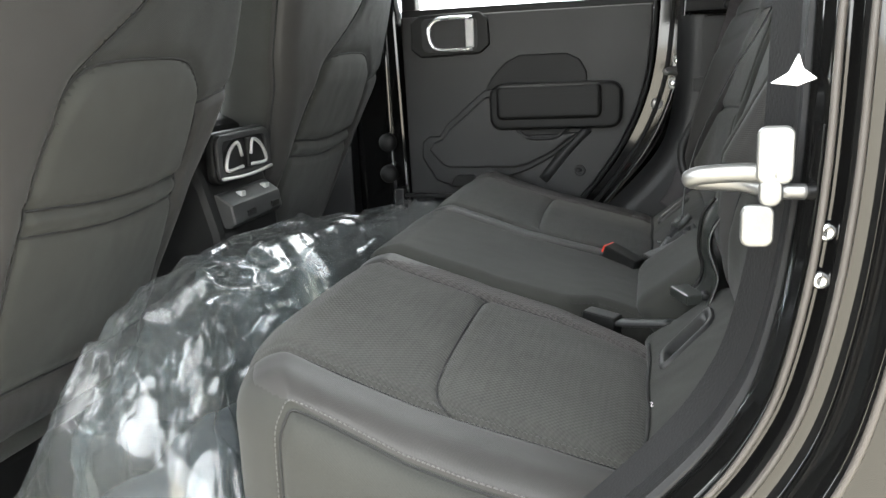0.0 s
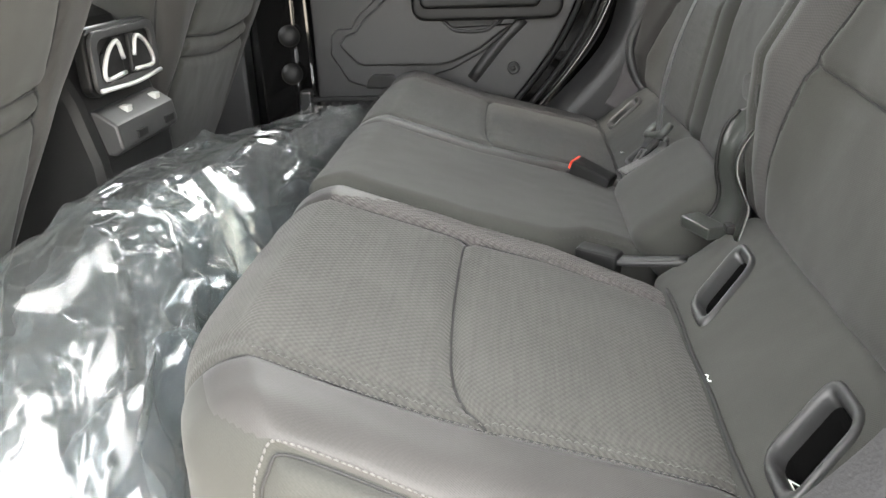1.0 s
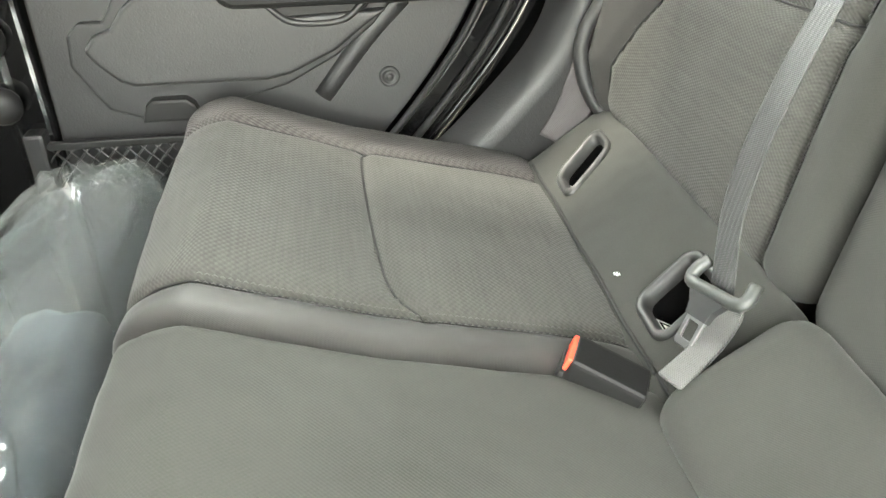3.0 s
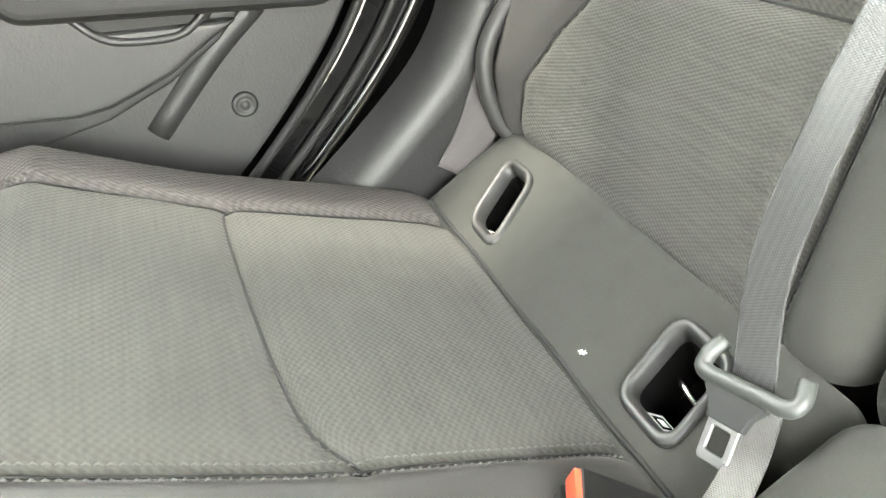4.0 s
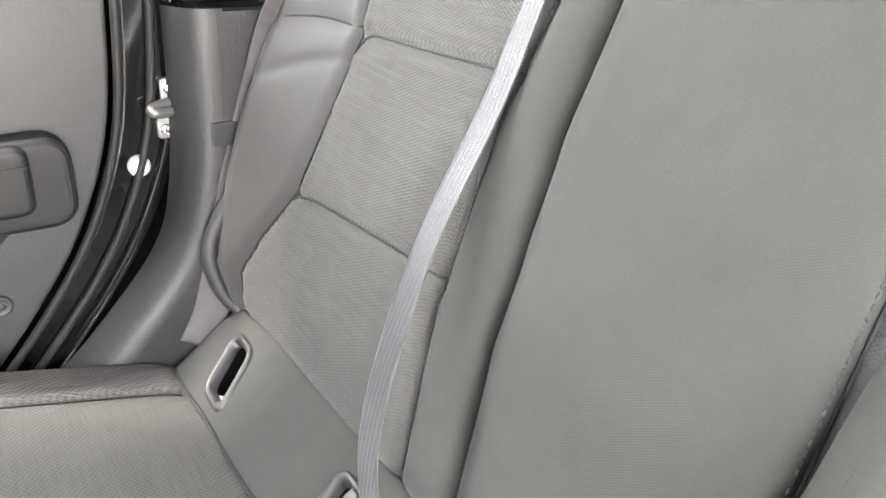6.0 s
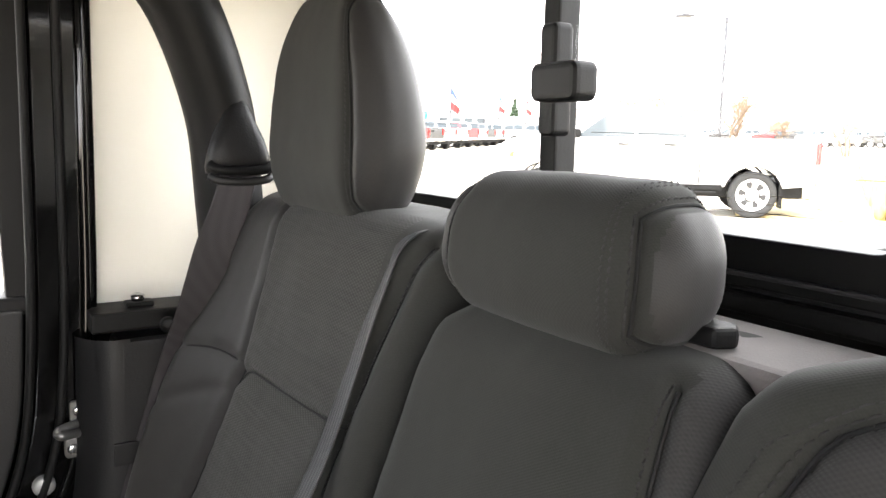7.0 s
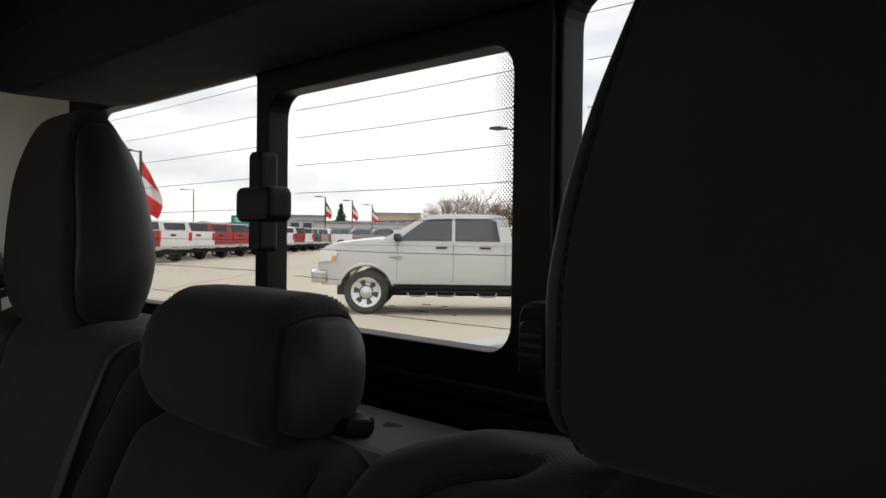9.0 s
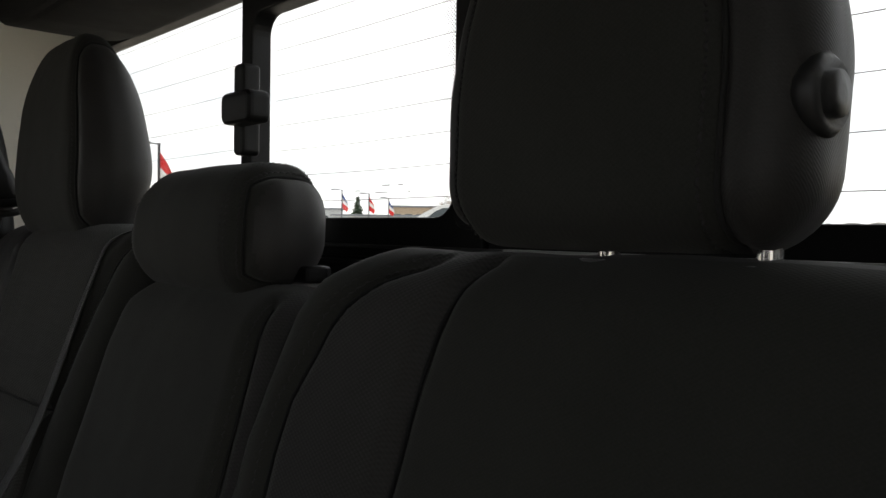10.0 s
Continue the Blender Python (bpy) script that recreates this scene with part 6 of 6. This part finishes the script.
            prism("mirror_arm", [(1.24, 1.42), (1.34, 1.42), (1.32, 1.50), (1.24, 1.50)], "y", *sorted((s * (W - 0.03), s * (W + 0.06))), M_BLACK, t, 0.004)
            prism("headlamp", [(2.84, 1.00), (2.84, 1.20), (2.72, 1.26), (2.46, 1.22), (2.50, 1.04)], "y", *sorted((s * (W - 0.28), s * (W + 0.004))), M_LAMP, t, 0.02, "clear headlamp", 2)
            prism("marker_lamp", [(2.50, 1.045), (2.58, 1.045), (2.56, 1.13), (2.48, 1.13)], "y", *sorted((s * (W - 0.05), s * (W + 0.008))), M_AMBER, t, 0.004, "amber marker lamp")
            for cx in (-1.9, 1.9):
                ring = arch(cx, 0.545, 0.58, 14)
                tube("arch_liner", [(p[0], s * (W - 0.17), p[1]) for p in arch(cx, 0.510, 0.56, 14)], 0.02, M_BLACK, t, 2, 8, "black arch liner", (0.27, 0.016, (0.0, 1.0, 0.0)))
                tube("arch_flare", [(p[0], s * (W + 0.004), p[1]) for p in ring], 0.030, paint, t, 2, 8)
            prism("mud_flap", [(-2.42, 0.20), (-2.36, 0.20), (-2.34, 0.62), (-2.40, 0.62)], "y", *sorted((s * (W - 0.28), s * (W - 0.02))), M_BLACK, t, 0.004, "black mud flap")
            box_part("badge", (1.20, s * W - 0.002, 1.11), (1.46, s * W + 0.004, 1.13), M_GREYP, t, 0.0)
            box_part("badge", (1.20, s * W - 0.002, 1.07), (1.38, s * W + 0.004, 1.085), M_GREYP, t, 0.0)
            # grey strip painted for the shade line along the body fold
            box_part("crease_shade_line", (-2.90, s * W - 0.002, 1.345), (2.40, s * W + 0.003, 1.352), M_GREYP, t, 0.0)
    taper(prism("windscreen", [(1.54, 1.487), (0.91, 1.855), (0.915, 1.865), (1.55, 1.493)], "y", -W + 0.16, W - 0.16, M_CARGLASS, t, 0.0, "tinted windscreen"))
    prism("rear_glass", [(-0.84, 1.86), (-0.925, 1.50), (-0.935, 1.50), (-0.85, 1.86)], "y", -0.62, 0.62, M_CARGLASS, t, 0.0, "tinted rear glass")
    prism("tailgate", rounded(-0.80, 0.80, 0.74, 1.41, 0.04), "x", -3.005, -2.97, paint, t, 0.01, "tailgate")
    box_part("tailgate_handle", (-3.012, -0.14, 1.20), (-3.002, 0.14, 1.29), M_BLACK, t, 0.004, "black tailgate handle")
    box_part("number_plate", (-3.12, -0.16, 0.60), (-3.115, 0.16, 0.70), M_FLAGW, t, 0.0, "blank pale plate")
    box_part("bed_floor", (-2.92, -0.80, 1.443), (-1.0, 0.80, 1.447), M_BLACK, t, 0.0, "dark bed cover")
    for s in (-1, 1):
        prism("tail_lamp", rounded(0.85, 0.985, 1.0, 1.38, 0.03)[::1] if s > 0 else [(-a, b) for a, b in rounded(0.85, 0.985, 1.0, 1.38, 0.03)], "x", -3.02, -2.92, M_TAIL, t, 0.012, "red tail lamp")
        box_part("tail_lamp_side", (-3.0, s * 0.96, 1.0), (-2.92, s * 0.996, 1.38), M_TAIL, t, 0.006, "red tail lamp")
    box_part("rear_bumper", (-3.12, -0.95, 0.60), (-2.96, 0.95, 0.76), M_CHROMEB, t, 0.03, "bright rear bumper")
    box_part("front_bumper", (2.66, -0.93, 0.60), (2.98, 0.93, 0.86), M_CHROMEB, t, 0.06, "bright front bumper", None, 3)
    box_part("grille", (2.83, -0.62, 0.90), (2.885, 0.62, 1.26), M_GREYP, t, 0.02, "bright grille")
    box_part("underbody", (-2.8, -0.72, 0.36), (2.5, 0.72, 0.64), M_BLACK, t, 0.02, "dark underbody")
    for x in (-1.9, 1.9):
        for s in (-1, 1):
            wheel(t, x, s * (W - 0.15), 0.43, s, 0.295)
    return t


def place(t, x, y, yaw):
    t.location = (x, y, 0)
    t.rotation_euler = (0, 0, radians(yaw))
    return t


truck = pickup(M_PALE, "white crew-cab pickup truck parked across the lot")
fx0, fy0, rx0, ry0 = 9.80, 11.85, 12.50, 9.20
yaw = math.degrees(math.atan2(fy0 - ry0, fx0 - rx0))
nl = Vector((-math.sin(radians(yaw)), math.cos(radians(yaw)), 0)) * 0.86
place(truck, (fx0 + rx0) / 2 - nl.x, (fy0 + ry0) / 2 - nl.y, yaw)

# the row of parked trucks, tails to us
rr = random.Random(11)
paints = [(M_WHITE, "white pickup truck parked in the row, tail to the lane"), (M_REDP, "dark red pickup truck parked in the row, tail to the lane"), (M_BLKP, "black pickup truck parked in the row, tail to the lane"), (M_GREYP, "grey pickup truck parked in the row, tail to the lane")]
models = [pickup(p, l, False) for p, l in paints]
order = [0, 1, 0, 0, 1, 1, 2, 3, 0, 1, 0, 2, 3, 0, 1, 0, 2, 0, 1, 3]
used = set()
for k, c in enumerate(order):
    f = k - 2
    x, y = 18.9 + 2.9 * f - 0.42, 39.7 + 2.75 * f + 3.42
    m = Matrix.Translation((x, y, 0)) @ Matrix.Rotation(radians(97 + rr.uniform(-2, 2)), 4, "Z")
    if c not in used:
        used.add(c)
        models[c].location, models[c].rotation_euler, models[c].scale = m.translation, (0, 0, radians(97)), (1.15, 1.15, 1.15)
    else:
        copy_thing(models[c], m)
copy_thing(models[2], Matrix.Translation((0.6, 26.0, 0)) @ Matrix.Rotation(radians(185), 4, "Z"))
# farther rows, seen as small shapes
for row, (ox, oy, n) in enumerate(((34, 76, 16), (62, 92, 18), (88, 78, 16), (118, 60, 12))):
    for k in range(n):
        x, y = ox + k * 2.9 * 0.80, oy + k * 2.9 * (-0.6 if row > 1 else -0.25)
        c = rr.choice((0, 0, 0, 1, 2, 3))
        copy_thing(models[c], Matrix.Translation((x, y, 0)) @ Matrix.Rotation(radians(150 + rr.uniform(-3, 3)), 4, "Z"))


def lamp_post(x, y, h, yaw, arm=2.0):
    t = thing("lamp_post", (x, y, 0), "dark steel lot lamp post with one arm", "lamp post", "lamp posts")
    tube("pole", [(x, y, 0), (x, y, h * 0.5), (x, y, h)], 0.11, M_DARKPOLE, t, 2, 10)
    d = (math.cos(radians(yaw)), math.sin(radians(yaw)))
    tube("arm", [(x, y, h - 0.1), (x + d[0] * arm * 0.5, y + d[1] * arm * 0.5, h - 0.02), (x + d[0] * arm, y + d[1] * arm, h)], 0.05, M_DARKPOLE, t, 2, 8)
    e = (x + d[0] * arm * 1.2, y + d[1] * arm * 1.2)
    box_part("lamp_head", (e[0] - 0.45, e[1] - 0.45, h - 0.06), (e[0] + 0.45, e[1] + 0.45, h + 0.10), M_DARKPOLE, t, 0.04)
    return t


def flag_pole(x, y, h, size, seed, fname):
    t = lamp_post(x, y, h, 150, 1.0)
    t.name = "flag_post"
    tagged(t, "dark lamp post flying a red, white and blue flag", "flag post", "flag posts")
    d = Vector((0.80, -0.6, 0))
    nx, nz = 14, 12
    for b, (lo, hi, mat) in enumerate(((0.0, 0.36, M_FLAGR), (0.36, 0.66, M_FLAGW), (0.66, 1.0, M_FLAGR if seed % 2 else M_FLAGB))):
        vs, fs = [], []
        for i in range(nx + 1):
            for j in range(nz + 1):
                u, v = i / nx, lo + (hi - lo) * j / nz
                drop = 1.3 * u * size * (0.5 + 0.5 * v)
                wob = 0.12 * size * math.sin(u * 7 + v * 3 + seed) * u
                p = Vector((x, y, h - 0.5 - (1 - v) * size * 1.25)) + d * (u * size * 0.55 * (0.45 + 0.55 * math.sin(0.4 + 2.2 * (1 - v)))) + Vector((0.6, 0.8, 0)) * wob - Vector((0, 0, drop * 0.5))
                vs.append(p)
        for i in range(nx):
            for j in range(nz):
                a = i * (nz + 1) + j
                fs.append((a, a + nz + 1, a + nz + 2, a + 1))
        under(mesh_ob("flag_band", vs, fs, mat, None, "wind-blown cloth band of the flag"), t)
    return t


def at_px(dist, az, z=0.0):
    """A place by its bearing from the cab, degrees from +x towards +y."""
    return 0.0 + dist * math.cos(radians(az)), -0.5 + dist * math.sin(radians(az))


lamp_post(*at_px(55, 39.7), 1.53 + 55 * 0.1323, 150, 2.2)
flag_pole(*at_px(68, 66.8), 1.53 + 68 * 0.0954, 3.1, 1, "a")
flag_pole(*at_px(105, 57.9), 1.53 + 105 * 0.0577, 2.3, 2, "b")
for k, (dd, a, e) in enumerate(((138, 54.5, 0.047), (150, 52.6, 0.043), (165, 51.2, 0.038))):
    flag_pole(*at_px(dd, a), 1.53 + dd * e, 2.1, k + 2, "c")
for dd, a, e in ((190, 63.4, 0.052), (190, 46.2, 0.030)):
    lamp_post(*at_px(dd, a), 1.53 + dd * e, 150, 2.0)


def road_sign(x, y, z0, z1, w):
    t = thing("road_sign", (x, y, 0), "green highway sign with unreadable white lettering", "road sign", "road signs")
    d = Vector((0.72, -0.69, 0))
    c = Vector((x, y, 0))
    for s in (-0.4, 0.4):
        p = c + d * w * s
        tube("post", [(p.x, p.y, 0), (p.x, p.y, z1)], 0.10, M_GREYP, t, 2, 8)
    m = Matrix.Translation((x, y, 0)) @ Matrix.Rotation(math.atan2(d.y, d.x), 4, "Z")
    ob = box_part("board", (-w / 2, -0.10, z0), (w / 2, -0.06, z1), M_SIGN, None, 0.02)
    ob.data.transform(m)
    under(ob, t)
    for a, b, h in ((-0.35, 0.35, 0.62), (-0.30, 0.15, 0.32)):
        ob = box_part("lettering_bar", (w * a, -0.15, z0 + (z1 - z0) * h - 0.12), (w * b, -0.13, z0 + (z1 - z0) * h + 0.12), M_FLAGW, None, 0.0)
        ob.data.transform(m)
        under(ob, t)


road_sign(*at_px(170, 60.2), 1.53 + 170 * 0.0125, 1.53 + 170 * 0.0225, 4.4)


def building(dist, a, w, h, mat, label, n):
    x, y = at_px(dist, a)
    t = thing("building", (x, y, 0), label, "building", "far buildings")
    m = Matrix.Translation((x, y, 0)) @ Matrix.Rotation(radians(a - 90), 4, "Z")
    for nm, lo, hi, mt in [("wall", (-w / 2, 0, 0), (w / 2, 14, h), mat), ("roof", (-w / 2 - 0.4, -0.4, h), (w / 2 + 0.4, 14.4, h + 0.5), M_GREYP)]:
        ob = box_part(nm, lo, hi, mt, None, 0.05)
        ob.data.transform(m)
        under(ob, t)
    for k in range(n):
        u = -w / 2 + w * (k + 0.5) / n
        ob = box_part("window", (u - w / n * 0.33, -0.06, h * 0.35), (u + w / n * 0.33, 0.02, h * 0.75), M_CARGLASS, None, 0.0, "dark shop window")
        ob.data.transform(m)
        under(ob, t)


building(210, 56.6, 16, 6.2, M_WALLGREY, "low grey showroom building beyond the lot", 5)
building(190, 51.6, 24, 4.3, M_WALLGREY, "long low showroom with dark windows beyond the lot", 8)
building(220, 49.4, 12, 7.4, M_WALLTAN, "tan brick building beyond the lot", 4)
building(230, 62.0, 22, 3.9, M_WALLTAN, "low tan building beyond the lot", 6)


def bare_tree(x, y, h, spread, seed, label):
    """A leafless tree: tapered trunk, limbs and very many thin twigs."""
    t = thing("tree", (x, y, 0), label, "tree", "bare trees")
    r = random.Random(seed)
    limbs, twigs = [], []

    def grow(p, d, length, rad, depth):
        q = p + d * length
        (limbs if depth < 3 else twigs).append((p, q, rad, rad * 0.62))
        if depth >= 6:
            return
        for k in range(3 if depth < 4 else 2):
            a = Vector((r.gauss(0, 1), r.gauss(0, 1), r.gauss(0.25, 0.7))).normalized()
            nd = (d * 0.85 + a * spread).normalized()
            grow(p + d * length * r.uniform(0.55, 1.0), nd, length * r.uniform(0.62, 0.82), rad * 0.58, depth + 1)
    for k in range(3):
        grow(Vector((x + r.uniform(-0.4, 0.4), y + r.uniform(-0.4, 0.4), 0)), Vector((r.uniform(-0.25, 0.25), r.uniform(-0.25, 0.25), 1)).normalized(), h * 0.26, 0.022 * h, 0)
    for nm, segs, mat, n in (("trunk", limbs, M_BARK, 6), ("twigs", twigs, M_TWIG, 3)):
        vs, fs = [], []
        for a, b, r0, r1 in segs:
            d = (b - a).normalized()
            s = d.orthogonal().normalized()
            u = d.cross(s)
            i = len(vs)
            for c, rad in ((a, max(r0, 0.012)), (b, max(r1, 0.008))):
                for k in range(n):
                    an = 2 * math.pi * k / n
                    vs.append(c + (s * math.cos(an) + u * math.sin(an)) * rad)
            for k in range(n):
                fs.append((i + k, i + (k + 1) % n, i + n + (k + 1) % n, i + n + k))
        under(mesh_ob(nm, vs, fs, mat, None, "" if nm == "trunk" else "bare brown twigs"), t)
    return t


for k, (dd, a, h, sp) in enumerate(((72, 45.0, 7.4, 0.62), (70, 43.2, 8.0, 0.66), (74, 41.6, 6.8, 0.62), (60, 38.9, 6.6, 0.5), (66, 32.0, 5.0, 0.5), (68, 47.0, 5.0, 0.6), (80, 28.0, 6.5, 0.6), (90, 36.0, 5.0, 0.6))):
    bare_tree(*at_px(dd, a), h, sp, 20 + k, "leafless brown tree behind the parked cars")


def evergreen(x, y, h, seed):
    t = thing("evergreen_tree", (x, y, 0), "dark green conifer beyond the lot", "tree")
    r = random.Random(seed)
    tube("trunk", [(x, y, 0), (x, y, h)], 0.2, M_BARK, t, 2, 8)
    vs, fs = [], []
    for k in range(1400):
        f = r.random() ** 0.7
        z = h * (0.12 + 0.88 * (1 - f)) if r.random() < 0.9 else h * r.random()
        rad = h * 0.34 * (1 - z / h) * r.uniform(0.3, 1.05)
        a = r.random() * 6.283
        c = Vector((x + rad * math.cos(a), y + rad * math.sin(a), z))
        i = len(vs)
        s = h * 0.05
        for q in range(3):
            vs.append(c + Vector((r.uniform(-s, s), r.uniform(-s, s), r.uniform(-s, s * 0.6))))
        fs.append((i, i + 1, i + 2))
    under(mesh_ob("crown", vs, fs, M_GREENT, None, "dark green needles", False), t)


evergreen(*at_px(230, 53.4), 10.5, 3)

# far ridge and brush along the horizon
for nm, dist, base, amp, mat, lab in (("backdrop_hill", 640, 6.0, 9.0, M_HILL, "low grey-brown hills on the horizon"), ("backdrop_brush", 330, 2.6, 3.2, M_BRUSH, "low brown scrub along the far edge")):
    vs, fs = [], []
    n = 240
    for i in range(n + 1):
        a = -20 + 130 * i / n
        x, y = at_px(dist, a)
        z = base + amp * (0.5 + 0.5 * noise.noise(Vector((a * 0.11, dist, 0)))) + 0.25 * amp * noise.noise(Vector((a * 1.3, dist, 2)))
        vs += [(x, y, -0.1), (x, y, max(0.5, z)), (x * 1.06, y * 1.06, max(0.5, z) * 0.8)]
    for i in range(n):
        fs += [(3 * i, 3 * i + 3, 3 * i + 4, 3 * i + 1), (3 * i + 1, 3 * i + 4, 3 * i + 5, 3 * i + 2)]
    tagged(mesh_ob(nm, vs, fs, mat), lab, "horizon", kind="structure")

# this truck's own bed behind the rear window
bed = thing("cargo_bed_cover", (1.2, 0, 0.9), "black folded bed cover with a pale rail behind the window", "bed cover")
box_part("cover", (0.46, -0.78, 1.20), (1.95, 0.78, 1.245), M_BLACK, bed, 0.01)
box_part("rail", (0.47, 0.70, 1.246), (1.95, 0.80, 1.292), M_SILVER, bed, 0.008, "pale side rail")
box_part("rail", (0.47, -0.80, 1.246), (1.95, -0.70, 1.292), M_SILVER, bed, 0.008, "pale side rail")
box_part("body", (0.47, -0.82, 0.45), (1.95, 0.82, 1.20), M_GLOSSBLK, bed, 0.02, "black bed side")
